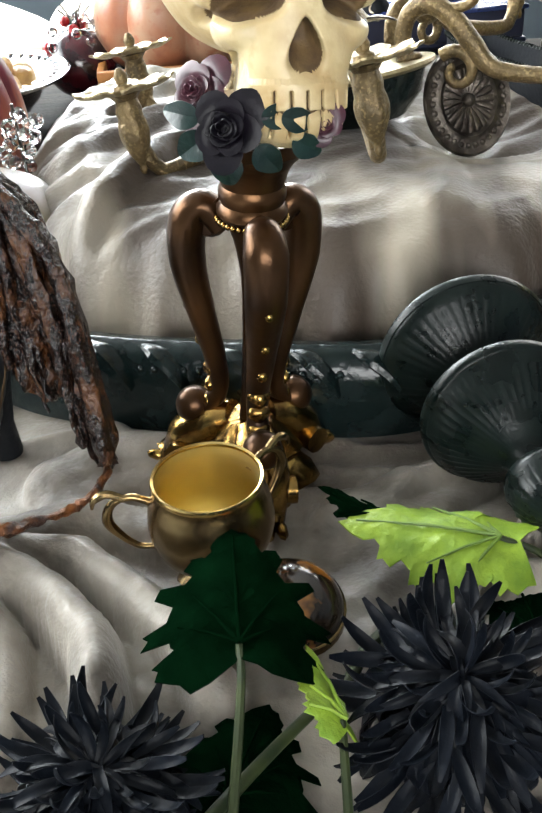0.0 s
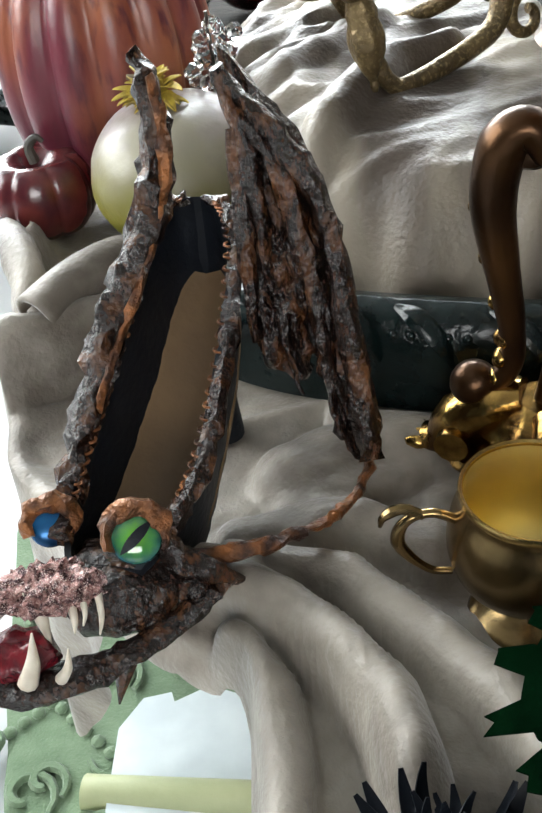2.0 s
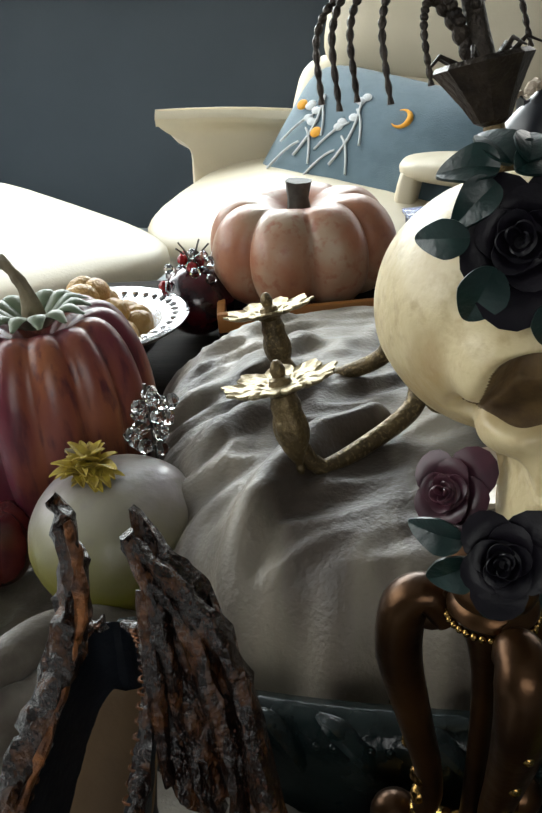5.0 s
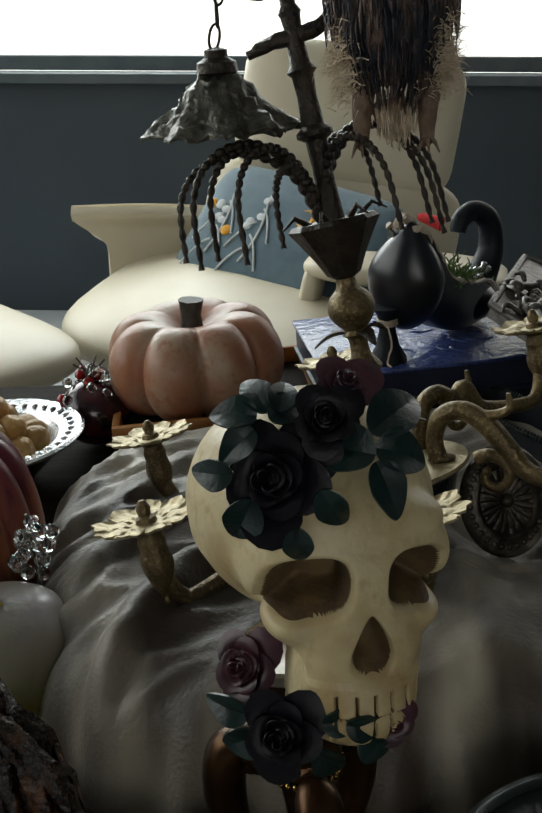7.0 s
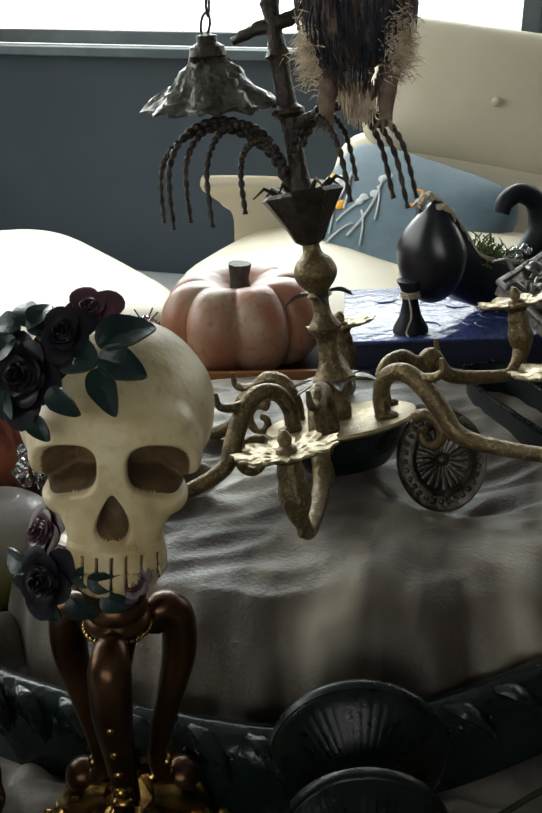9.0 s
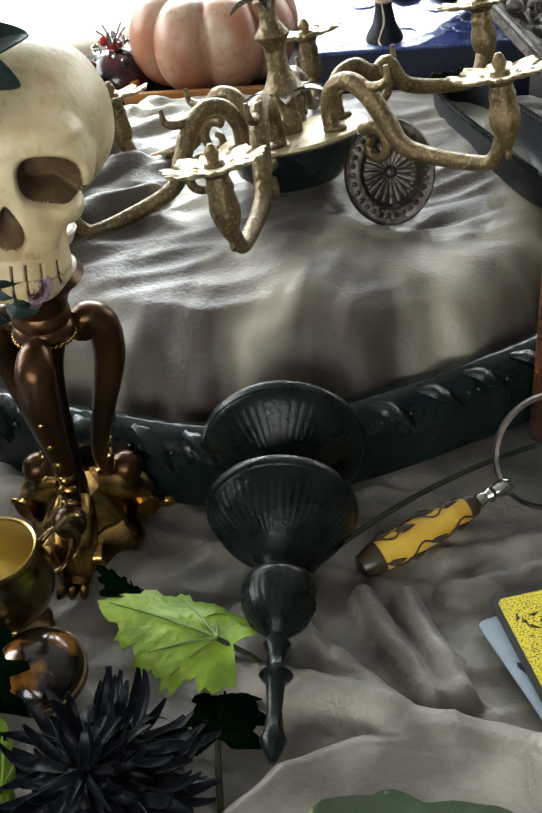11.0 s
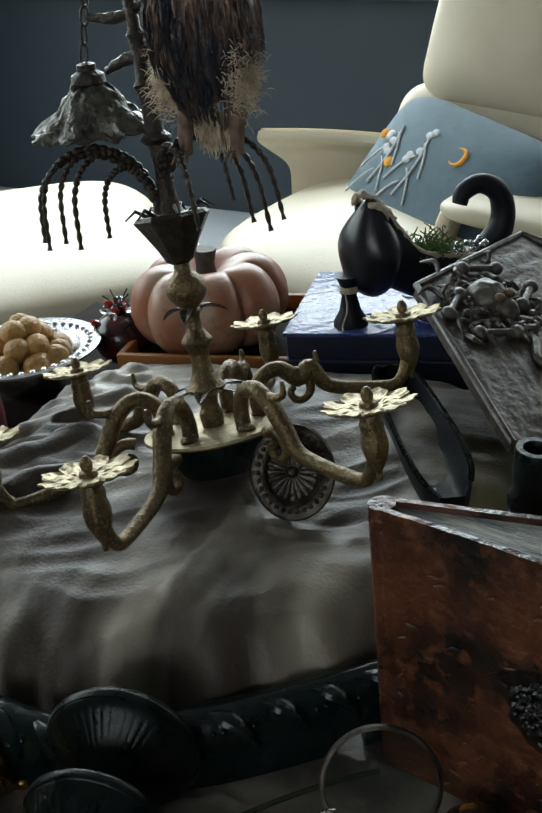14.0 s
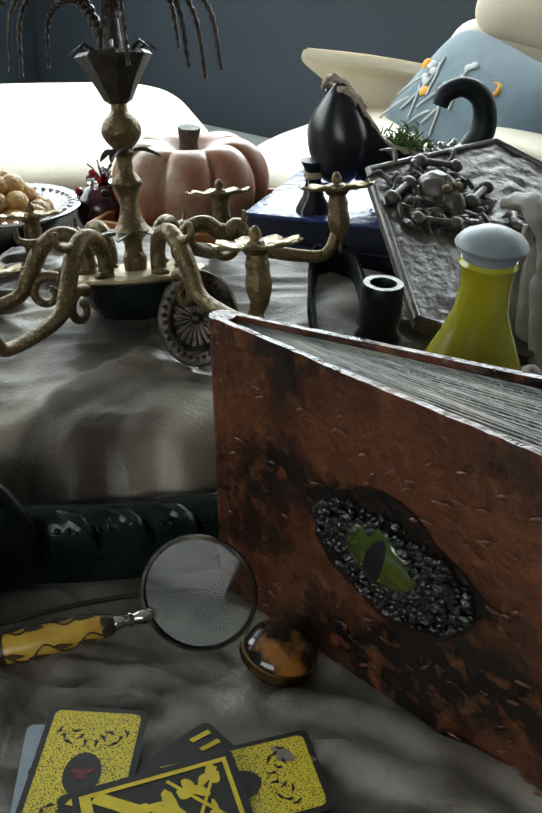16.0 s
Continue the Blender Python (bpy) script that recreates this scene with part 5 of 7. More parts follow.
    part("wire", tube(spline([(0, 0, -0.115), (0.002, 0, -0.03), (0.0, 0, 0.06)], 6), 0.0016, 6), AGED_SILVER, c)


build_fruit()


def build_bowl():
    b = thing("silver_bowl", "embossed silver bowl with a wide rim", "bowl", pose(-0.392, 1.262, 0.065))
    part("dish", lathe([(0.045, 0.0), (0.05, 0.006), (0.075, 0.03), (0.088, 0.052), (0.116, 0.060), (0.118, 0.064), (0.114, 0.066), (0.086, 0.058), (0.07, 0.034), (0.04, 0.012), (0.01, 0.01)], 60), SILVER, b)
    forms = []
    for k in range(40):
        a = 2 * math.pi * k / 40
        forms.append(move(ball(0.006, 0.004, 0.002, 8, 5), pose(0.101 * math.cos(a), 0.101 * math.sin(a), 0.0635, 0, 0, math.degrees(a))))
    tagged(part("embossing", join(*forms), SILVER, b), kind="stuff")
    rnd = random.Random(11)
    first = None
    for k in range(17):
        ring = 0 if k < 9 else (1 if k < 14 else 2)
        a = k * 2.4
        r = (0.055, 0.034, 0.012)[ring]
        m = pose(-0.392 + r * math.cos(a), 1.262 + r * math.sin(a), 0.065 + (0.052, 0.072, 0.092)[ring], rnd.uniform(0, 90), rnd.uniform(0, 90), rnd.uniform(0, 90))
        if first is None:
            first = solo("nut", ball(0.019, 0.019, 0.023, 18, 12, lambda d: 1 + 0.04 * noise.noise(d * 3)), NUT, "smooth tan nut in a silver bowl", "nut", m, group="nuts in the bowl")
        else:
            copy_thing(first, BED @ m)
    j = thing("jewelled_fruit", "dark glossy fruit crowned with clear beads", "ornament", pose(-0.285, 1.372, 0.064))
    part("body", move(ball(0.047, 0.047, 0.044, 28, 18), pose(0, 0, 0.046)), JET, j)
    rnd = random.Random(5)
    for k in range(26):
        a, e = rnd.uniform(0, 6.3), rnd.uniform(0.5, 1.5)
        r = 0.047
        part("bead", move(ball(0.007, 0.007, 0.007, 7, 5), pose(r * math.cos(e) * math.cos(a), r * math.cos(e) * math.sin(a), 0.046 + r * math.sin(e) + rnd.uniform(0, 0.015))), CRYSTAL if k % 5 else RED_BEAD, j, sharp=5)
    for k in range(5):
        part("wire", tube(spline([(0, 0, 0.08), (0.01 * math.cos(k * 1.3), 0.01 * math.sin(k * 1.3), 0.105), (0.022 * math.cos(k * 1.3), 0.022 * math.sin(k * 1.3), 0.118)], 5), 0.0012, 6), AGED_SILVER, j)
    t = thing("wooden_tray", "orange wooden tray with a raised lip and black base", "tray", pose(-0.130, 1.440, 0.064, 0, 0, 9))
    part("base", move(rbox(0.275, 0.255, 0.030, 0.003), pose(0, 0, 0.0)), TABLE_WOOD, t, "black base")
    for x, y, sx, sy in ((0, -0.125, 0.275, 0.010), (0, 0.125, 0.275, 0.010), (-0.133, 0, 0.010, 0.240), (0.133, 0, 0.010, 0.240)):
        part("lip", move(rbox(sx, sy, 0.024, 0.002), pose(x, y, 0.0302)), ORANGE_WOOD, t, "orange wooden lip")
    solo("low_riser", move(rbox(0.92, 0.40, 0.062, 0.004), pose(-0.05, 1.41, 0.001)), TABLE_WOOD, "low dark wooden riser behind the cushion", "riser", pose(0, 0, 0))
    solo("dark_box", move(rbox(0.26, 0.22, 0.054, 0.004), pose(0, 0, 0)), NAVY_EDGE, "flat dark box under the blue book", "box", pose(0.136, 1.463, 0.0635, 0, 0, 11))


build_bowl()


# ---- dragon shoe ----
def shoe_form(sections, wall=0.004, inside=False):
    """An open shoe from heel to toe; a section is (x, y, underside, rim, half width)."""
    n = len(sections)
    vs, fs = [], []
    m = 15
    for i, (x, y, zb, zr, hw) in enumerate(sections):
        a, b = sections[max(i - 1, 0)], sections[min(i + 1, n - 1)]
        d = Vector((b[0] - a[0], b[1] - a[1], 0)).normalized()
        s = Vector((-d.y, d.x, 0))
        for ring in (0, 1):
            h = hw - wall * ring
            low = zb + wall * ring * 2
            for k in range(m):
                q = -1 + 2 * k / (m - 1)
                if ring:
                    q = -q
                wide = math.copysign(abs(q) ** 0.55, q) if abs(q) > 1e-6 else 0.0
                up = abs(q) ** 2.6
                vs.append(Vector((x, y, 0)) + s * h * wide * (1 - 0.12 * up) + Vector((0, 0, low + (zr - low) * up)))
    w = 2 * m
    for i in range(n - 1):
        for k in range(w):
            a, b = i * w + k, i * w + (k + 1) % w
            fs.append((a, b, b + w, a + w))
    fs.append(tuple(range(m)))
    fs.append(tuple((n - 1) * w + k for k in range(m))[::-1])
    return vs, fs


def smooth_sections(rows, n=6):
    a = spline([r[:3] for r in rows], n)
    b = spline([(r[3], r[4], 0) for r in rows], n)
    return [(p.x, p.y, p.z, q.x, q.y) for p, q in zip(a, b)]


def build_dragon_shoe():
    s = thing("dragon_shoe", "shoe made into a bark-skinned dragon with wings and fangs", "shoe", pose(0, 0, 0))
    rows = smooth_sections([(-0.190, 0.655, 0.095, 0.168, 0.006), (-0.189, 0.648, 0.09, 0.167, 0.018), (-0.188, 0.628, 0.078, 0.158, 0.027), (-0.190, 0.59, 0.055, 0.136, 0.032), (-0.195, 0.55, 0.035, 0.112, 0.035),
                            (-0.200, 0.515, 0.022, 0.094, 0.036), (-0.205, 0.488, 0.020, 0.084, 0.032), (-0.208, 0.465, 0.030, 0.076, 0.022)])
    part("upper", rough_up(shoe_form(rows), 0.0015, 90), SHOE_BLACK, s, "black shoe with dark lining")
    part("insole", sheet(10, 30, lambda u, v: insole_at(rows, u, v), 0.002), INSOLE, s, "tan leather insole")
    part("heel", move(lathe([(0.012, 0.012), (0.010, 0.04), (0.014, 0.07), (0.020, 0.10)], 16), pose(-0.189, 0.638, 0)), SHOE_BLACK, s)
    # crusted rims
    n = len(rows)
    for side in (-1, 1):
        line = []
        for i in range(0, n - 3):
            x, y, zb, zr, hw = rows[i]
            line.append((x + side * hw * 0.9, y, zr))
        part("crusted_edge", rough_up(tube(line, [0.0035, 0.0045, 0.0055], 9), 0.004, 150, side), BARK, s)
        for i in range(4, n - 4, 1):
            x, y, zb, zr, hw = rows[i]
            c = [(x + side * (hw * 0.82 - 0.004 * math.sin(t)), y + 0.003 * math.cos(t), zr + 0.001) for t in np.linspace(0, 3.2, 6)]
            part("scallop", tube(c, 0.0008, 5), COPPER, s)
    # left horn-like wing, folded
    left = spline([(-0.212, 0.655, 0.252), (-0.206, 0.652, 0.238), (-0.203, 0.645, 0.215), (-0.204, 0.63, 0.185), (-0.213, 0.595, 0.155), (-0.224, 0.56, 0.128), (-0.232, 0.525, 0.100), (-0.236, 0.495, 0.076)], 7)
    part("wing", rough_up(tube(left, [0.003, 0.007, 0.009, 0.010, 0.009, 0.008, 0.006], 12), 0.006, 95, 3), BARK, s, "folded bark-like wing")
    part("wing_rib", rough_up(tube([p + Vector((0.006, -0.006, 0)) for p in left[6:40]], [0.002, 0.004, 0.003, 0.002], 8), 0.003, 120, 4), COPPER, s)
    # right wing: a ridged membrane
    edge = [(-0.160, 0.256), (-0.143, 0.239), (-0.128, 0.219), (-0.113, 0.197), (-0.105, 0.172), (-0.099, 0.130), (-0.090, 0.082), (-0.087, 0.061), (-0.093, 0.038),
            (-0.101, 0.049), (-0.107, 0.064), (-0.113, 0.086), (-0.117, 0.099), (-0.122, 0.106), (-0.126, 0.088), (-0.139, 0.100), (-0.148, 0.098), (-0.153, 0.129), (-0.152, 0.179), (-0.154, 0.216)]
    fine = spline([(x, z, 0) for x, z in edge + edge[:1]], 4)[:-1]

    def lift(x, z, q):
        return 0.005 * math.sin((x + 0.3 * z) * 330) + 0.010 * (1 - q * q) + 0.006 * noise.noise(Vector((x * 90, z * 60, 0)))
    vs, fs = plate([(p.x, p.y) for p in fine], 0.006, lift, 9, (-0.128, 0.15))
    vs = [Vector((v.x, 0.576 + (v.y - 0.036) * 0.234 - v.z, v.y)) for v in vs]
    part("wing", rough_up((vs, fs), 0.0035, 110, 1), BARK, s, "spread bark-like wing")

    def on_wing(pts, dy=0.013):
        return [(x, 0.576 + (z - 0.036) * 0.234 - dy, z) for x, z in pts]
    for pts, r in (([(-0.159, 0.254), (-0.148, 0.22), (-0.142, 0.18), (-0.135, 0.13), (-0.127, 0.092)], [0.004, 0.005, 0.003, 0.001]), ([(-0.150, 0.235), (-0.132, 0.205), (-0.118, 0.15), (-0.112, 0.10), (-0.106, 0.066)], [0.004, 0.006, 0.004, 0.002]),
                   ([(-0.158, 0.25), (-0.130, 0.218), (-0.112, 0.19), (-0.104, 0.15), (-0.095, 0.09), (-0.09, 0.055)], [0.004, 0.007, 0.006, 0.007, 0.006]), ([(-0.153, 0.225), (-0.151, 0.17), (-0.149, 0.12)], [0.004, 0.005, 0.003])):
        part("wing_rib", rough_up(tube(spline(on_wing(pts), 6), r, 9), 0.0035, 140, len(pts)), COPPER if len(pts) == 4 else BARK, s)
    vine = spline([(-0.0905, 0.572, 0.062), (-0.0920, 0.570, 0.050), (-0.095, 0.558, 0.044), (-0.106, 0.536, 0.044), (-0.119, 0.516, 0.052), (-0.142, 0.496, 0.058), (-0.168, 0.486, 0.062), (-0.185, 0.482, 0.066)], 7)
    part("vine", rough_up(tube(vine, [0.003, 0.0028, 0.003, 0.004, 0.005], 9), 0.003, 150, 2), COPPER, s, "twisted copper vine")
    # head: snout, brow, eyes, jaws and fangs
    head = part("head", rough_up(join(move(ball(0.034, 0.026, 0.016, 40, 26), pose(-0.204, 0.468, 0.060, 12, 0, 10)), move(ball(0.018, 0.014, 0.010, 24, 14), pose(-0.172, 0.474, 0.055))), 0.004, 95, 6), BARK, s)
    part("snout", rough_up(move(ball(0.028, 0.014, 0.0075, 64, 36), pose(-0.229, 0.446, 0.079, 8, -6, 8)), 0.0045, 260, 9), PINK_CRYSTAL, head, "pink encrusted snout", sharp=25)
    look_at = Vector((-0.06, 0.2, 0.42))
    for x, y, z, r, mat in ((-0.1905, 0.470, 0.089, 0.0122, IRIS_GREEN), (-0.238, 0.482, 0.082, 0.010, BLUE_FOIL)):
        at = frame_of((x, y, z), look_at - Vector((x, y, z)), (1, 0, 0))
        eye = new("eye", mesh_of("eye", ball(r, r, r * 0.55, 32, 18), mat))
        eye.parent, eye.matrix_basis = head, at
        eye["label"] = "green glass slit-pupil eye" if mat is IRIS_GREEN else "blue foil eye"
        if mat is IRIS_GREEN:
            part("pupil", move(plate([(0.0026 * math.sin(a) * (1 - abs(math.cos(a)) ** 3 * 0.6), 0.0105 * math.cos(a)) for a in np.linspace(0, 2 * math.pi, 24, endpoint=False)], 0.001, lambda px, py, q: math.sqrt(max(0, 1 - (py / r) ** 2)) * r * 0.55 + 0.0006), pose(0, 0, 0, 0, 0, -38)), SHOE_BLACK, eye)
        lid = [at @ Vector((1.12 * r * math.cos(a), 1.15 * r * math.sin(a), 0.002)) for a in np.linspace(-0.3, math.pi + 0.5, 16)]
        part("eyelid", rough_up(tube(lid, [0.002, 0.005, 0.006, 0.005, 0.003], 9), 0.003, 160, x), COPPER, head)
    part("cheek", rough_up(tube(spline([(-0.182, 0.476, 0.082), (-0.170, 0.474, 0.070), (-0.156, 0.476, 0.060), (-0.144, 0.482, 0.050)], 5), [0.006, 0.008, 0.006, 0.002], 10), 0.004, 130), BARK, head)
    part("jaw", rough_up(tube(spline([(-0.252, 0.412, 0.052), (-0.236, 0.414, 0.049), (-0.219, 0.419, 0.049), (-0.201, 0.430, 0.048), (-0.178, 0.449, 0.051), (-0.157, 0.468, 0.058)], 6), [0.008, 0.010, 0.010, 0.008, 0.007, 0.006], 12, 0.6), 0.003, 150), BARK, head)
    part("gum", rough_up(move(ball(0.021, 0.014, 0.009, 24, 14), pose(-0.241, 0.424, 0.059, 0, -10, 6)), 0.004, 150), BLOOD, head, "glossy dark red gum")
    fangs = [((-0.235, 0.443, 0.081), (-0.224, 0.428, 0.062), 0.0042), ((-0.2165, 0.442, 0.080), (-0.2125, 0.431, 0.068), 0.0026), ((-0.2105, 0.443, 0.081), (-0.2085, 0.433, 0.071), 0.0018), ((-0.204, 0.446, 0.080), (-0.203, 0.435, 0.063), 0.0020),
             ((-0.231, 0.412, 0.056), (-0.225, 0.419, 0.082), 0.0048), ((-0.217, 0.416, 0.055), (-0.210, 0.418, 0.074), 0.0030)]
    for a, b, r in fangs:
        mid = (Vector(a) + Vector(b)) / 2 + Vector((0.002, -0.002, 0))
        part("fang", tube(spline([a, mid, b], 5), [r, r * 0.7, 0.0004], 9), IVORY, head, "curved ivory fang")
    part("chin_spike", tube([(-0.194, 0.434, 0.046), (-0.197, 0.422, 0.030)], [0.006, 0.0005], 8), BARK, head)


def insole_at(rows, u, v):
    i = 3 + v * (len(rows) - 6)
    k = int(i)
    f = i - k
    a, b = rows[k], rows[min(k + 1, len(rows) - 1)]
    x, y, zb, zr, hw = [p + (q - p) * f for p, q in zip(a, b)]
    return (x + (u - 0.5) * 2 * hw * 0.80, y, zb + 0.027 + 0.006 * abs(u - 0.5))


build_dragon_shoe()


# ---- black blooms and leaves ----
def build_bloom(x, y, z, r, tilt, turn, n, seed):
    f = thing("black_chrysanthemum", "dark blue-black chrysanthemum bloom with long curled petals", "flower", pose(x, y, z, tilt, 0, turn), group="black blooms")
    rnd = random.Random(seed)
    part("heart", ball(r * 0.52, r * 0.52, r * 0.50, 20, 14), PETAL, f)
    meshes = []
    for c, w in ((1.7, 0.21), (0.8, 0.18), (-1.1, 0.17)):
        def at(u, v, c=c, w=w):
            t = abs(c) * v * 1.3
            wd = w * math.sin(math.pi * (0.10 + 0.78 * v)) ** 0.6
            q = (u - 0.5) * wd * (1 - 0.55 * v ** 3)
            return (q * r, (math.sin(t) / abs(c) * 0.72) * r, (-(1 - math.cos(t)) / c * 0.7 + 7.0 * q * q) * r)
        meshes.append(mesh_of("petal", sheet(3, 7, at, r * 0.012), PETAL))
    for k in range(n):
        s = (k + 0.5) / n
        lean = math.degrees(math.acos(1 - 1.75 * s))
        ob = new("petal", meshes[k % 3])
        ob.parent = f
        k2 = 0.50 + 0.30 * s + rnd.uniform(-0.10, 0.14)
        ob.matrix_basis = pose(0, 0, 0, 0, 0, 137.5 * k + rnd.uniform(-9, 9)) @ pose(0, 0, 0, -lean, 0, 0) @ pose(0, -r * 0.10, r * 0.50, 40 + rnd.uniform(-22, 22), rnd.uniform(-35, 35), rnd.uniform(-24, 24)) @ Matrix.Scale(k2, 4)
    part("stem", tube(spline([(0, 0, -r * 0.1), (0.01, -0.01, -r * 0.5), (0.02, -0.03, -r * 0.8)], 5), 0.004, 8), STEM_GREEN, f)
    return f


build_bloom(0.124, 0.378, 0.050, 0.066, 14, 0, 360, 1)
build_bloom(-0.043, 0.318, 0.054, 0.056, 10, 60, 320, 2)


def big_leaf_form(w, l, lobed=True):
    """A lobed, toothed leaf that lies along +y from its stalk."""
    tips = [(0.0, 0.12), (0.24, 0.02), (0.44, 0.15), (0.33, 0.27), (0.52, 0.40), (0.34, 0.47), (0.44, 0.66), (0.26, 0.64), (0.26, 0.82), (0.15, 0.80), (0.10, 0.93), (0.0, 1.0)]
    if not lobed:
        tips = [(0.0, 0.10), (0.26, 0.0), (0.44, 0.14), (0.38, 0.24), (0.52, 0.36), (0.42, 0.44), (0.46, 0.58), (0.33, 0.62), (0.30, 0.76), (0.18, 0.78), (0.12, 0.92), (0.0, 1.0)]
    half = spline([(a, b, 0) for a, b in tips], 3)
    rnd = random.Random(3)
    pts = [(p.x, p.y) for p in half]
    pts = pts + [(-a, b) for a, b in pts[-2:0:-1]]
    pts = [(a * (1 + (0.07 if k % 2 else -0.07) + rnd.uniform(-0.03, 0.03)), b + rnd.uniform(-0.010, 0.010)) for k, (a, b) in enumerate(pts)]
    out = [(a * w, b * l) for a, b in pts]

    def z(x, y, s):
        a = math.atan2(x, max(y - 0.2 * l, 0.001 * l))
        return -0.9 * x * x / w + 0.014 * l * math.cos(7 * a) * s - 0.28 * (y / l) ** 2 * l * 0.5 + 0.10 * l * s * noise.noise(Vector((x * 30, y * 30, w)))
    return plate(out, 0.0009, z, 8, (0, 0.42 * l))


def build_leaf(label, mat, m, w, l, stalk=None, vein=None):
    f = thing("leaf", label, "leaf", m, group="leaves among the blooms")
    part("blade", big_leaf_form(w, l, mat is not LIME_LEAF), mat, f, sharp=60)
    for a, q in ((0, 0.9), (32, 0.5), (-32, 0.5), (60, 0.40), (-60, 0.40)):
        d = radians(a)
        b0 = Vector((0, 0.2 * l, 0.002))
        b1 = b0 + Vector((math.sin(d), math.cos(d), 0)) * q * l * 0.8
        b1.z = -0.9 * b1.x ** 2 / w - 0.14 * (b1.y / l) ** 2 * l + 0.002
        part("vein", tube([b0, (b0 + b1) / 2 + Vector((0, 0, 0.002)), b1], [0.0012, 0.0006], 6), vein or mat, f)
    part("stalk", tube(spline([(0, 0.2 * l, 0), (0, 0.0, -0.004), stalk or (0.004, -0.04, -0.02)], 5), [0.0018, 0.0026], 8), STEM_GREEN, f)
    return f


build_leaf("dark green toothed leaf standing before the cup", GREEN_LEAF, pose(0.021, 0.360, 0.086, 8, 4, 8), 0.096, 0.108, (-0.006, -0.05, -0.03))
build_leaf("bright green toothed leaf lying beside the black candlestick", LIME_LEAF, pose(0.182, 0.488, 0.056, 10, 0, 82), 0.076, 0.116, (0.004, -0.02, -0.02), LIME_VEIN)
build_leaf("dark green leaf lying near the cloth's edge", GREEN_LEAF, pose(0.010, 0.318, 0.036, 0, 4, -14), 0.085, 0.08)
build_leaf("dark green leaf lying under a bloom", GREEN_LEAF, pose(0.178, 0.425, 0.036, 6, -5, 10), 0.06, 0.07)
build_leaf("small bright green curled leaf", LIME_LEAF, pose(0.072, 0.350, 0.058, 22, 50, 38), 0.030, 0.055)
build_leaf("narrow dark green leaf near the goblet", GREEN_LEAF, pose(0.100, 0.505, 0.056, 14, 10, 62), 0.026, 0.055)


def build_stem(pts, rad):
    solo("flower_stem", tube(spline(pts, 8), rad, 9), STEM_GREEN, "green cut flower stem lying on the cloth", "stem", group="cut stems")


build_stem([(0.060, 0.395, 0.034), (0.030, 0.352, 0.040), (0.000, 0.305, 0.045), (-0.02, 0.27, 0.046)], [0.003, 0.004])
build_stem([(0.10, 0.455, 0.030), (0.08, 0.425, 0.036), (0.07, 0.40, 0.036)], [0.0035, 0.004])
build_stem([(0.345, 0.758, 0.030), (0.300, 0.722, 0.030), (0.250, 0.672, 0.028), (0.205, 0.615, 0.024), (0.190, 0.580, 0.022)], [0.0022, 0.0026])


# ---- candlestick lying on its side ----
def build_candlestick():
    a, b = Vector((0.157, 0.668, 0.0745)), Vector((0.193, 0.525, 0.068))
    c = thing("black_candlestick", "black fluted candlestick lying on its side", "candlestick", rod_pose(a, b))
    cup = [(0.012, -0.010), (0.052, -0.014), (0.061, -0.012), (0.0635, -0.006), (0.0635, 0.000), (0.060, 0.006), (0.052, 0.012), (0.038, 0.022), (0.022, 0.033), (0.014, 0.042), (0.013, 0.050)]
    part("drip_cup", lathe(cup, 144, 48, 0.013, 0.008, 0.034, 2), BLACK_METAL, c)
    part("rim", lathe([(0.0625, -0.009), (0.0650, -0.006), (0.0652, -0.003), (0.0640, 0.001), (0.0625, 0.001)], 72, soft=2, closed=False), BLACK_METAL, c)
    part("knop", lathe([(0.013, 0.050), (0.028, 0.054), (0.048, 0.059), (0.0535, 0.063), (0.0545, 0.068), (0.0535, 0.073), (0.0515, 0.076), (0.044, 0.088), (0.030, 0.102), (0.016, 0.115), (0.011, 0.124)], 144, 48, 0.017, 0.077, 0.108, 2), BLACK_METAL, c)
    part("rim", lathe([(0.053, 0.062), (0.0555, 0.064), (0.0560, 0.068), (0.0555, 0.071), (0.053, 0.073)], 72, soft=2, closed=False), BLACK_METAL, c)
    part("knop", lathe([(0.011, 0.126), (0.018, 0.130), (0.0245, 0.135), (0.026, 0.141), (0.0245, 0.147), (0.025, 0.152), (0.020, 0.164), (0.010, 0.174), (0.006, 0.178)], 72, 24, 0.03, 0.150, 0.168), BLACK_METAL, c)
    part("spindle", lathe([(0.006, 0.178), (0.009, 0.184), (0.006, 0.190), (0.0065, 0.202), (0.011, 0.207), (0.006, 0.213), (0.0048, 0.232), (0.006, 0.244), (0.0085, 0.252), (0.006, 0.258), (0.002, 0.266)], 24), BLACK_METAL, c)


build_candlestick()


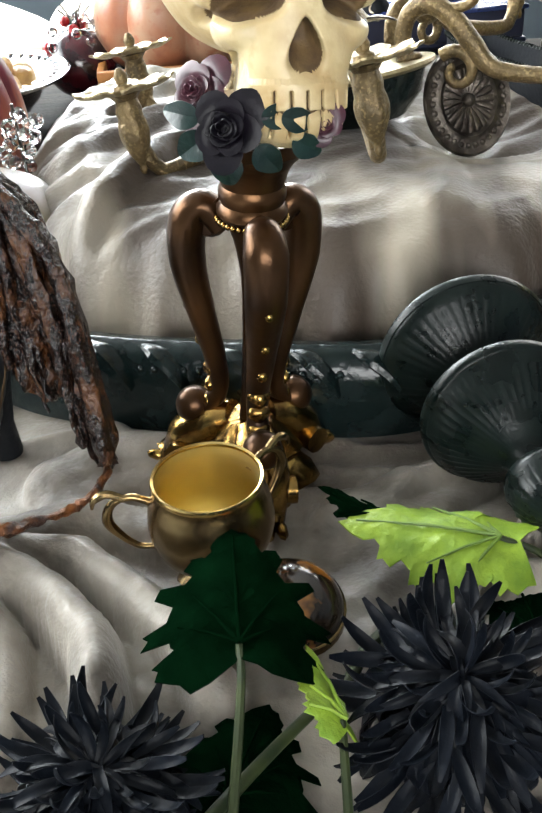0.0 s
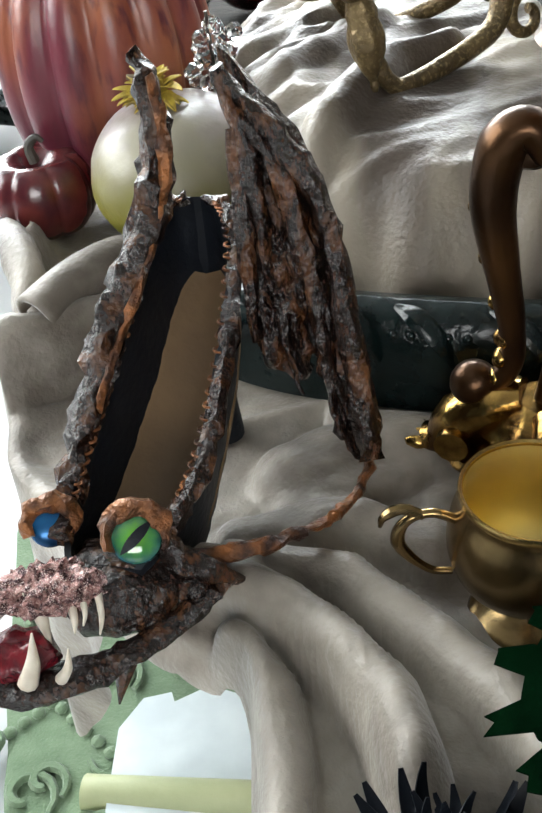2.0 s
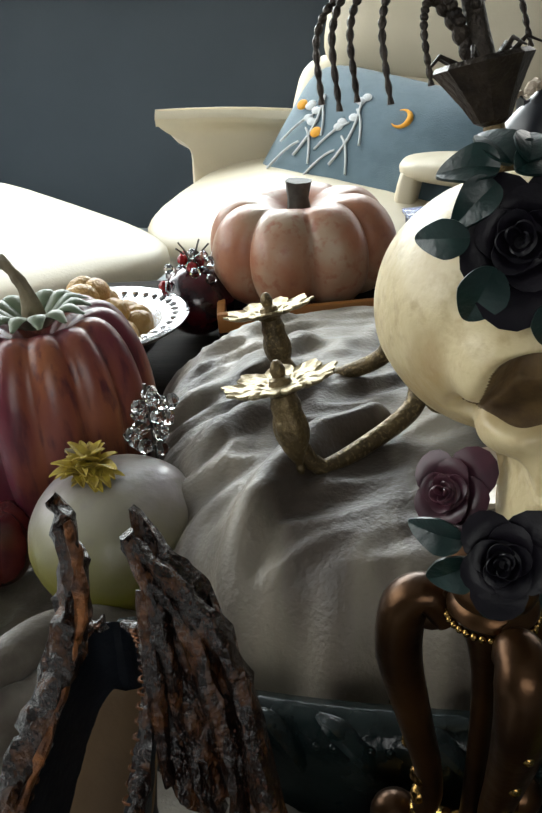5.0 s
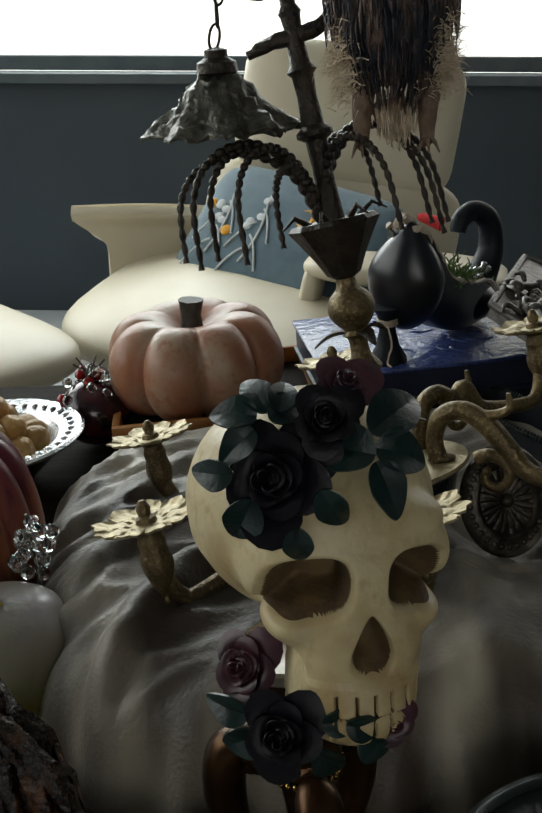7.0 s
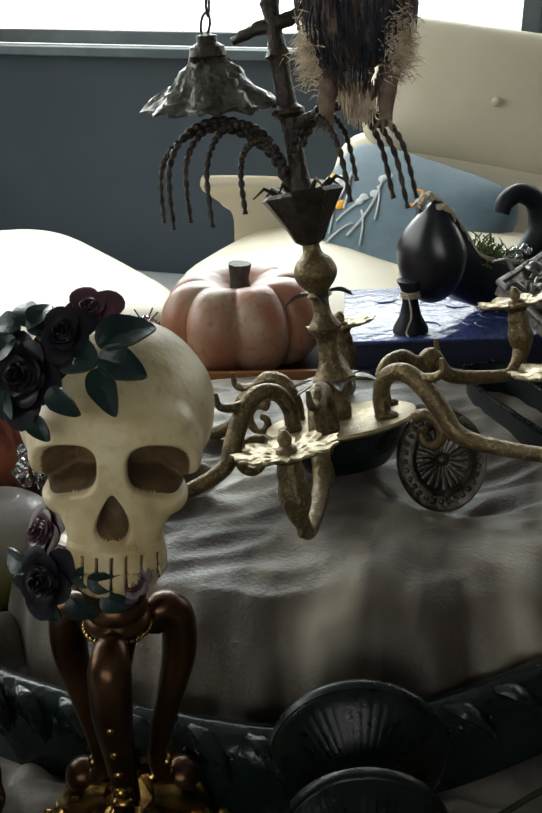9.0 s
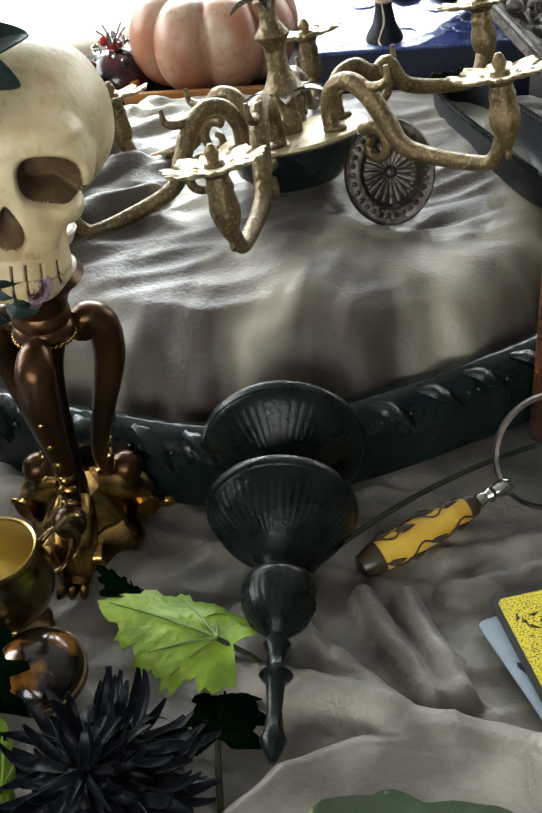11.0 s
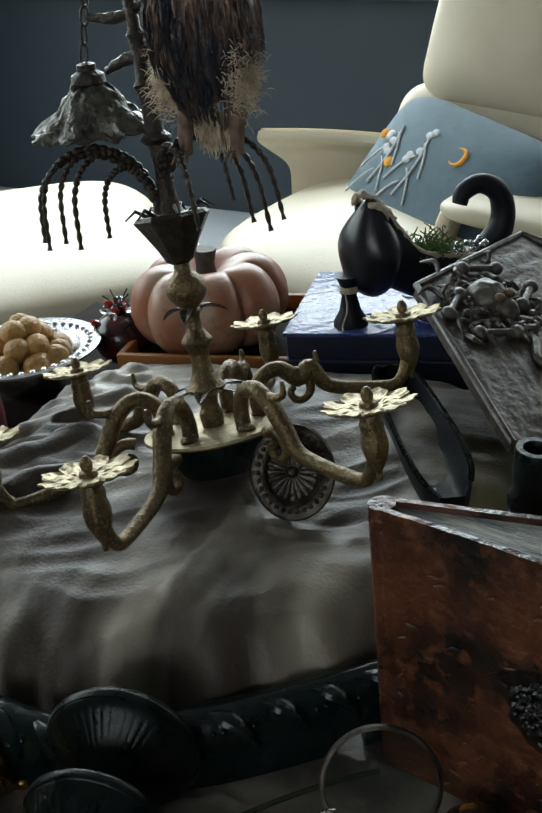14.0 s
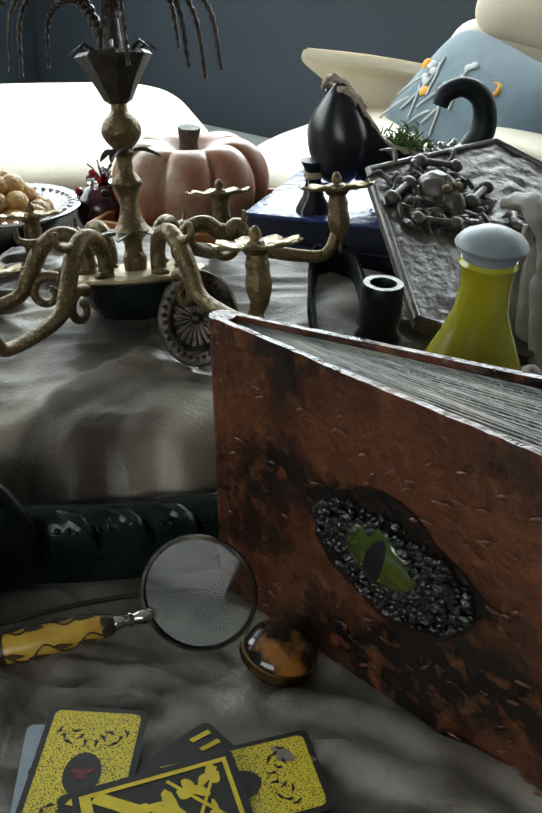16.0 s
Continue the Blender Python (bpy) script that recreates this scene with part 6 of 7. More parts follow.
# ---- magnifying glass ----
def build_magnifier():
    mid = Vector((0.3515, 0.717, 0.0535))
    face = Vector((0.37, -0.82, 0.40)).normalized()
    g = thing("magnifying_glass", "magnifying glass with a dark steel ring and inlaid yellow handle", "magnifier", pose(0.008, 0.007, 0.001))
    at = frame_of(mid, face, (0.9, 0.4, 0)) @ Matrix.Scale(0.95, 4)
    part("ring", move(lathe([(0.0475, -0.004), (0.0505, -0.003), (0.0515, 0.0), (0.0505, 0.003), (0.0475, 0.004), (0.0470, 0.0), (0.0475, -0.004)], 72, closed=False), at), AGED_SILVER, g, "dark steel ring")
    lens = part("lens", move(lathe([(0.002, -0.0035), (0.02, -0.003), (0.0469, -0.0008), (0.0469, 0.0008), (0.02, 0.003), (0.002, 0.0035)], 64), at), LENS, g, "clear glass lens")
    lens.visible_shadow = False
    a, b = Vector((0.3175, 0.690, 0.035)), Vector((0.220, 0.599, 0.018))
    h = rod_pose(a, b)
    part("ferrule", move(lathe([(0.004, -0.006), (0.007, 0.0), (0.006, 0.006), (0.0045, 0.010), (0.0065, 0.014), (0.0045, 0.018), (0.006, 0.024), (0.005, 0.028)], 20), h), STEEL, g)
    part("grip", move(lathe([(0.006, 0.027), (0.0085, 0.030), (0.0105, 0.045), (0.0125, 0.075), (0.013, 0.100), (0.0115, 0.122), (0.008, 0.132), (0.002, 0.135)], 28), h), HANDLE_YELLOW, g, "yellow painted grip")
    part("end_cap", move(lathe([(0.0122, 0.116), (0.0122, 0.122), (0.0086, 0.1325), (0.002, 0.1358)], 28), h), HANDLE_DARK, g)
    part("end_cap", move(lathe([(0.0064, 0.0265), (0.0092, 0.030), (0.0098, 0.036), (0.0092, 0.038)], 28), h), HANDLE_DARK, g)

    def skin(t, ang, up=0.0006):
        r = float(np.interp(t, [0.03, 0.045, 0.075, 0.1, 0.122, 0.132], [0.0085, 0.0105, 0.0125, 0.013, 0.0115, 0.008])) + up
        return h @ Vector((r * math.cos(ang), r * math.sin(ang), t))
    for off in (0.0, 2.1, 4.2):
        part("vine_inlay", tube([skin(t, off + 0.55 * math.sin(t * 170)) for t in np.linspace(0.036, 0.122, 40)], 0.0008, 6), HANDLE_DARK, g)
        for k, t in enumerate((0.050, 0.070, 0.090, 0.108)):
            s = 0.5 if k % 2 else -0.5
            pts = [skin(t + 0.008 * q, off + 0.55 * math.sin(t * 170) + s + 0.1 * q) for q in (-1, -0.3, 0.4, 1)]
            part("leaf_inlay", tube(spline(pts, 4), [0.0005, 0.003, 0.0042, 0.0006], 8, 0.5), HANDLE_DARK, g)


build_magnifier()


# ---- cards ----
def card_base(name, label, m, border=CARD_BLACK):
    c = thing(name, label, "card", m, group="cards on the cloth")
    w, h = 0.072, 0.120
    out = []
    for cx, cy, a0 in ((w / 2 - 0.005, h / 2 - 0.005, 0), (-w / 2 + 0.005, h / 2 - 0.005, 90), (-w / 2 + 0.005, -h / 2 + 0.005, 180), (w / 2 - 0.005, -h / 2 + 0.005, 270)):
        out += [(cx + 0.005 * math.cos(radians(a0 + k * 30)), cy + 0.005 * math.sin(radians(a0 + k * 30))) for k in range(4)]
    part("card", plate(out, 0.0012, lambda x, y, s: 0.0012 + 0.25 * y * y * 0.4, 5), border, c)
    return c


def flat_patch(pts, z=0.0018, t=0.0004):
    return plate(pts, t, lambda x, y, s: z + 0.1 * y * y, 3)


def blob_outline(cx, cy, rx, ry, turn, seed, n=26, k=3):
    out = []
    for i in range(n):
        a = 2 * math.pi * i / n
        q = 1 + 0.35 * math.sin(k * a + seed) + 0.2 * math.sin((k + 2) * a + 2.1 * seed)
        x, y = rx * q * math.cos(a), ry * q * math.sin(a)
        out.append((cx + x * math.cos(turn) - y * math.sin(turn), cy + x * math.sin(turn) + y * math.cos(turn)))
    return out


def build_cards():
    def lace(c):
        out = []
        for cx, cy, a0 in ((0.0265, 0.0505, 0), (-0.0265, 0.0505, 90), (-0.0265, -0.0505, 180), (0.0265, -0.0505, 270)):
            out += [(cx + 0.005 * math.cos(radians(a0 + k * 30)), cy + 0.005 * math.sin(radians(a0 + k * 30))) for k in range(4)]
        part("lace_print", flat_patch(out), YELLOW_LACE, c, "yellow lace pattern")
        part("medallion_print", flat_patch([(0.013 * math.cos(a), 0.018 * math.sin(a)) for a in np.linspace(0, 2 * math.pi, 28, endpoint=False)], 0.0023), CARD_BLACK, c)
        part("red_print", flat_patch(blob_outline(0, 0, 0.006, 0.005, 0.4, 1.0), 0.0027), CARD_RED, c)
        for sx in (-1, 1):
            for sy in (-1, 1):
                for k in range(6):
                    part("black_print", flat_patch(blob_outline(sx * (0.004 + 0.004 * k), sy * (0.027 + 0.005 * (k % 3)), 0.0010, 0.0030, sx * sy * 0.7 * k, k), 0.0022), CARD_BLACK, c)
    c = card_base("patterned_card", "black card with yellow lace back in a loose pile", pose(0.386, 0.549, 0.031, 0, 2, 28.6))
    lace(c)
    c = card_base("patterned_card", "black card with yellow lace back under others", pose(0.480, 0.596, 0.0285, 2, -2, -44))
    lace(c)
    c = card_base("pale_card", "pale blue card with yellow figures under the pile", pose(0.385, 0.536, 0.0265, 0, 3, 36), CARD_PALE)
    part("yellow_print", flat_patch(blob_outline(-0.012, -0.034, 0.018, 0.016, 0.3, 2.0)), YELLOW, c)
    part("black_print", flat_patch(blob_outline(-0.016, 0.000, 0.007, 0.02, 0.3, 1.0)), CARD_BLACK, c)
    c = card_base("striped_card", "dark card with yellow bars in the pile", pose(0.446, 0.568, 0.0265, 0, 0, -16))
    for k in range(6):
        part("yellow_bar", flat_patch([(-0.03 + 0.011 * k, 0.040), (-0.026 + 0.011 * k, 0.040), (-0.024 + 0.011 * k, 0.055), (-0.028 + 0.011 * k, 0.055)]), YELLOW, c)
    # the picture card on top
    c = card_base("picture_card", "black and yellow picture card on top of the pile", pose(0.4520, 0.547, 0.034, 1, 2, -40))

    def band(x0, y0, x1, y1, w, z=0.0018, mat=YELLOW, name="border_line"):
        d = Vector((x1 - x0, y1 - y0, 0)).normalized()
        s = Vector((-d.y, d.x, 0)) * w / 2
        part(name, flat_patch([(x0 + s.x, y0 + s.y), (x0 - s.x, y0 - s.y), (x1 - s.x, y1 - s.y), (x1 + s.x, y1 + s.y)], z), mat, c)
    for q in ((-0.029, -0.042, -0.029, 0.054), (0.029, -0.042, 0.029, 0.054), (-0.0305, 0.053, 0.0305, 0.053)):
        band(*q, 0.003)
    band(-0.0305, -0.042, 0.0305, -0.042, 0.0075)
    for cx, cy, rx, ry, turn, seed in ((0.002, 0.010, 0.016, 0.009, 0.5, 1), (-0.012, 0.026, 0.010, 0.006, 1.2, 2), (0.014, 0.0, 0.010, 0.005, -0.6, 3), (-0.006, -0.010, 0.006, 0.012, 0.3, 4), (0.017, -0.022, 0.006, 0.012, -0.3, 5),
                                       (0.012, 0.038, 0.009, 0.004, 0.2, 6), (-0.019, 0.040, 0.006, 0.008, 0.6, 7), (0.020, 0.022, 0.005, 0.007, 0.0, 8)):
        part("figure_print", flat_patch(blob_outline(cx, cy, rx, ry, turn, seed)), YELLOW, c)
    band(-0.027, -0.036, -0.004, -0.006, 0.009)
    band(-0.025, 0.046, 0.026, 0.018, 0.0022)
    band(-0.024, 0.012, 0.020, 0.048, 0.0022)
    for k in range(13):
        if k not in (6, 9):
            band(-0.019 + 0.003 * k, -0.0545, -0.019 + 0.003 * k, -0.0505 + 0.001 * (k % 3), 0.0013, name="title_bar")
    for sx in (-1, 1):
        part("corner_mark", flat_patch([(sx * 0.028, -0.055), (sx * 0.031, -0.0505), (sx * 0.025, -0.0505)]), YELLOW, c)


build_cards()


# ---- old book with an eye on the cover ----
def build_eye_book():
    w, h = 0.335, 0.258
    b = thing("old_book", "worn brown leather book with a crusted eye, standing open", "book", pose(0.343, 0.781, 0.016, 0, 0, -14))
    part("front_cover", rough_up(sheet(60, 50, lambda u, v: (u * w, 0.0025 * math.sin(9 * u) * math.sin(7 * v) * 0.4, v * h), 0.005), 0.0008, 70), BOOK_COVER, b)
    part("back_cover", move(sheet(30, 20, lambda u, v: (u * w, 0, v * h), 0.005), pose(0.004, 0.014, 0, 0, 0, 17)), BOOK_COVER, b)
    part("spine", tube([(0.003, 0.009, 0.0), (0.003, 0.009, h)], 0.0105, 14), BOOK_COVER, b)
    for k in range(26):
        a = 0.8 + 15.4 * k / 25
        page = sheet(14, 2, lambda u, v, k=k: (0.006 + u * (w - 0.014), 0.0022 * math.sin(6 * u + k) * u, 0.005 + v * (h - 0.010)), 0.0012)
        part("page", move(page, pose(0.004, 0.008 + 0.0002 * k, 0, 0, 0, a)), PAGES, b)
    cx, cz = 0.186, 0.124
    crust, rnd = [], random.Random(8)
    for k in range(620):
        a = rnd.uniform(0, 2 * math.pi)
        q = rnd.uniform(0.42, 1.15)
        x, z = cx + 0.062 * q * math.cos(a) + 0.006 * math.sin(2 * a), cz - 0.006 * math.cos(a) + 0.034 * q * math.sin(a)
        r = rnd.uniform(0.002, 0.006) * (1.35 - 0.5 * q)
        crust.append(move(ball(r, r * 0.7, r, 6, 4), pose(x, -0.004, z, rnd.uniform(0, 90), 0, rnd.uniform(0, 90))))
    part("crusted_lid", join(*crust), BOOK_CRUST, b, "black glassy crust round the eye", sharp=25)
    part("scorch", move(plate([(0.080 * math.cos(a) * (1 + 0.10 * math.sin(5 * a) + 0.05 * math.sin(11 * a)), 0.048 * math.sin(a) * (1 + 0.10 * math.cos(4 * a)) - 0.006 * math.cos(a)) for a in np.linspace(0, 2 * math.pi, 60, endpoint=False)], 0.001, None, 3), pose(cx - 0.004, -0.0012, cz + 0.004, 90, 0, 0)), SCORCH, b, "scorched black patch")
    eye = new("eye", mesh_of("eye", ball(0.034, 0.024, 0.009, 32, 18), IRIS_YELLOW))
    eye.parent, eye.matrix_basis = b, pose(cx - 0.008, -0.003, cz + 0.004, 90, 0, 0) @ pose(0, 0, 0, 0, 0, -14)
    eye["label"] = "glassy yellow-green eye"
    part("pupil", plate([(0.008 * math.sin(a), 0.0205 * math.cos(a)) for a in np.linspace(0, 2 * math.pi, 24, endpoint=False)], 0.001, lambda x, y, s: 0.0088 * math.sqrt(max(0, 1 - (y / 0.024) ** 2 - (x / 0.034) ** 2)) + 0.0006), PATENT, eye)
    rnd = random.Random(21)
    for k in range(110):
        x, z = rnd.uniform(0.02, w - 0.01), rnd.uniform(0.01, h - 0.03)
        if abs(x - cx) < 0.07 and abs(z - cz) < 0.05:
            continue
        ang = rnd.uniform(-60, 20)
        part("blister", move(ball(rnd.uniform(0.003, 0.007), 0.0012, rnd.uniform(0.0012, 0.002), 8, 5), pose(x, -0.0052, z, 0, ang, 0)), BOOK_COVER, b)


build_eye_book()


# ---- bottles ----
def build_bottles():
    b = thing("black_bottle", "black glass bottle with an open mouth", "bottle", upright(0.426, 0.866, 0.010))
    part("body", lathe([(0.020, 0.0), (0.028, 0.004), (0.030, 0.02), (0.030, 0.17), (0.026, 0.20), (0.018, 0.222), (0.0165, 0.228), (0.0185, 0.233), (0.0185, 0.24), (0.0150, 0.246), (0.0155, 0.252), (0.0165, 0.256), (0.0165, 0.281), (0.0155, 0.284), (0.0105, 0.284), (0.0095, 0.281), (0.0095, 0.24)], 40), BLACK_METAL, b)
    b = thing("yellow_bottle", "yellow bulbous bottle with a grey domed stopper", "bottle", upright(0.464, 1.000, 0.020))
    part("body", lathe([(0.030, 0.0), (0.050, 0.004), (0.055, 0.03), (0.055, 0.09), (0.052, 0.125), (0.044, 0.16), (0.031, 0.19), (0.024, 0.21), (0.022, 0.235), (0.0235, 0.250), (0.026, 0.254), (0.024, 0.258)], 48), BOTTLE_YELLOW, b)
    part("stopper", lathe([(0.022, 0.254), (0.0235, 0.258), (0.0245, 0.264), (0.0305, 0.2685), (0.0318, 0.271), (0.0305, 0.274), (0.026, 0.279), (0.016, 0.284), (0.002, 0.2865)], 40), CAP_GREY, b, "grey domed stopper")


build_bottles()


def build_draped_ornament():
    o = thing("draped_ornament", "grey draped sculpted ornament behind the yellow bottle", "ornament", pose(0, 0, 0))
    hood = tube(spline([(0.420, 1.215, 0.262), (0.446, 1.205, 0.268), (0.468, 1.195, 0.258), (0.480, 1.185, 0.228), (0.481, 1.180, 0.200)], 7), [0.008, 0.014, 0.017, 0.014, 0.006], 14, 0.8)
    part("hood", rough_up(hood, 0.005, 60), DRAPE_GREY, o)
    for k, dx in enumerate((0.0, 0.020, 0.036)):
        fold = tube(spline([(0.452 + dx * 0.6, 1.205 - 0.01 * k, 0.245 - 0.02 * k), (0.450 + dx, 1.185 - 0.012 * k, 0.180), (0.458 + dx * 1.4, 1.170 - 0.015 * k, 0.090), (0.462 + dx * 1.8, 1.160 - 0.02 * k, 0.016)], 8), [0.008, 0.012, 0.016, 0.020], 12, 0.7)
        part("fold", rough_up(fold, 0.003, 70, k), DRAPE_GREY, o)
    for x, y, z in ((0.478, 1.100, 0.100), (0.502, 1.095, 0.112)):
        part("knuckle", rough_up(move(ball(0.017, 0.020, 0.030, 20, 14), pose(x, y, z, 12, 8, 0)), 0.002, 60), DRAPE_GREY, o)
        part("finger", tube(spline([(x, y, z), (x + 0.004, y + 0.02, z - 0.05), (x + 0.002, y + 0.03, 0.014)], 5), [0.016, 0.014, 0.016], 12), DRAPE_GREY, o)
    g = thing("green_bottle", "dark green glazed bottle behind the draped ornament", "bottle", upright(0.452, 1.262, 0.018))
    part("body", lathe([(0.024, 0.0), (0.030, 0.006), (0.030, 0.13), (0.024, 0.17), (0.012, 0.19), (0.012, 0.215), (0.015, 0.218), (0.013, 0.222), (0.002, 0.222)], 32), GREEN_SLEEVE, g)


build_draped_ornament()


# ---- blue book, pointed shoe, relief plaque, black shoe ----
def build_blue_book():
    b = thing("blue_book", "thick embossed dark blue book lying flat", "book", pose(0.136, 1.463, 0.119, 0, 0, 11))
    part("cover", move(rbox(0.285, 0.250, 0.006, 0.002), pose(0, 0, 0.040)), BLUE_COVER, b)
    part("cover", rbox(0.285, 0.250, 0.006, 0.002), NAVY_EDGE, b)
    part("page_block", move(rbox(0.277, 0.242, 0.0335, 0.001, 1), pose(0, 0, 0.0063)), NAVY_EDGE, b)
    rnd = random.Random(6)
    for k in range(14):
        x0, y0, a = rnd.uniform(-0.12, 0.12), rnd.uniform(-0.09, 0.09), rnd.uniform(0, 6.3)
        pts = [(x0 + 0.012 * t * math.cos(a + 0.5 * t), y0 + 0.012 * t * math.sin(a + 0.5 * t), 0.0462) for t in range(4)]
        part("embossing", tube(spline(pts, 3), [0.0008, 0.0022, 0.0008], 6), BLUE_COVER, b)


def build_pointed_shoe():
    s = thing("pointed_shoe", "black patent heeled shoe with curled toe and moss filling", "shoe", pose(0.001, -0.008, 0.007))
    rows = smooth_sections([(0.118, 1.378, 0.222, 0.318, 0.010), (0.126, 1.390, 0.210, 0.322, 0.030), (0.140, 1.410, 0.200, 0.290, 0.037), (0.160, 1.438, 0.180, 0.250, 0.037), (0.185, 1.470, 0.164, 0.232, 0.036), (0.212, 1.505, 0.160, 0.222, 0.032), (0.235, 1.535, 0.163, 0.215, 0.024)])
    part("upper", shoe_form(rows), PATENT, s)
    counter = ball(0.050, 0.038, 0.072, 32, 22)
    counter = [Vector((v.x * (1 - 0.82 * max(0.0, v.z / 0.082) ** 1.4), v.y * (1 - 0.6 * max(0.0, v.z / 0.082) ** 1.4), v.z)) for v in counter[0]], counter[1]
    part("heel_counter", move(counter, pose(0.126, 1.392, 0.262, 4, 10, -30)), PATENT, s)
    part("toe", move(ball(0.034, 0.05, 0.026, 24, 16), pose(0.222, 1.515, 0.188, 0, 0, -36)), PATENT, s)
    part("curl", tube(spline([(0.222, 1.53, 0.19), (0.240, 1.562, 0.205), (0.258, 1.580, 0.245), (0.254, 1.578, 0.286), (0.232, 1.562, 0.304), (0.212, 1.545, 0.296), (0.207, 1.540, 0.280)], 7), [0.028, 0.023, 0.018, 0.016, 0.014, 0.013, 0.011], 16), SHOE_BLACK, s, "curled black toe")
    for side in (-1, 1):
        line = [(r[0] + side * 0.78 * r[4] * 0.8, r[1] - side * 0.78 * r[4] * 0.55, r[3]) for r in rows[3:-4]]
        part("lace_trim", rough_up(tube(line, 0.0045, 8), 0.003, 220, side), LACE, s, "frilled pale lace")
    part("lace_trim", rough_up(tube(spline([(0.112, 1.372, 0.322), (0.119, 1.376, 0.336), (0.130, 1.384, 0.332), (0.144, 1.396, 0.316), (0.156, 1.408, 0.296)], 7), [0.004, 0.0075, 0.0085, 0.0075, 0.005], 12, 0.6), 0.004, 260), LACE, s, "frilled pale lace")
    part("heel", move(lathe([(0.024, 0.0), (0.023, 0.006), (0.015, 0.02), (0.0105, 0.04), (0.012, 0.058), (0.018, 0.07)], 24), pose(0.100, 1.372, 0.1585)), SHOE_BLACK, s, "flared black heel")
    part("cord", rough_up(join(*[move(lathe([(0.0125, 0), (0.014, 0.0015), (0.0125, 0.003)], 20), pose(0.100, 1.372, 0.205 + 0.003 * k)) for k in range(3)] + [tube(spline([(0.100, 1.358, 0.208), (0.104, 1.352, 0.185), (0.098, 1.346, 0.165), (0.102, 1.338, 0.161)], 6), 0.0012, 6)]), 0.001, 200), LACE, s, "twisted pale cord")
    rnd = random.Random(12)
    forms = []
    for k in range(220):
        p = Vector((0.185 + rnd.gauss(0, 0.016), 1.462 + rnd.gauss(0, 0.02), 0.232 + abs(rnd.gauss(0, 0.010))))
        q = p + Vector((rnd.uniform(-0.012, 0.012), rnd.uniform(-0.012, 0.012), rnd.uniform(0.002, 0.014)))
        forms.append(tube([p, (p + q) / 2 + Vector((0.001, 0, 0.001)), q], [0.0012, 0.0008], 4))
    tagged(part("moss", join(*forms), MOSS, s, "tuft of green moss"), kind="stuff")
    for k in range(14):
        part("bead", move(ball(0.005, 0.005, 0.005, 8, 6), pose(0.205 + 0.004 * k * 0.8, 1.47 + 0.0045 * k, 0.232 + 0.006 * math.sin(k * 1.9))), SILVER, s, "small silver bead")


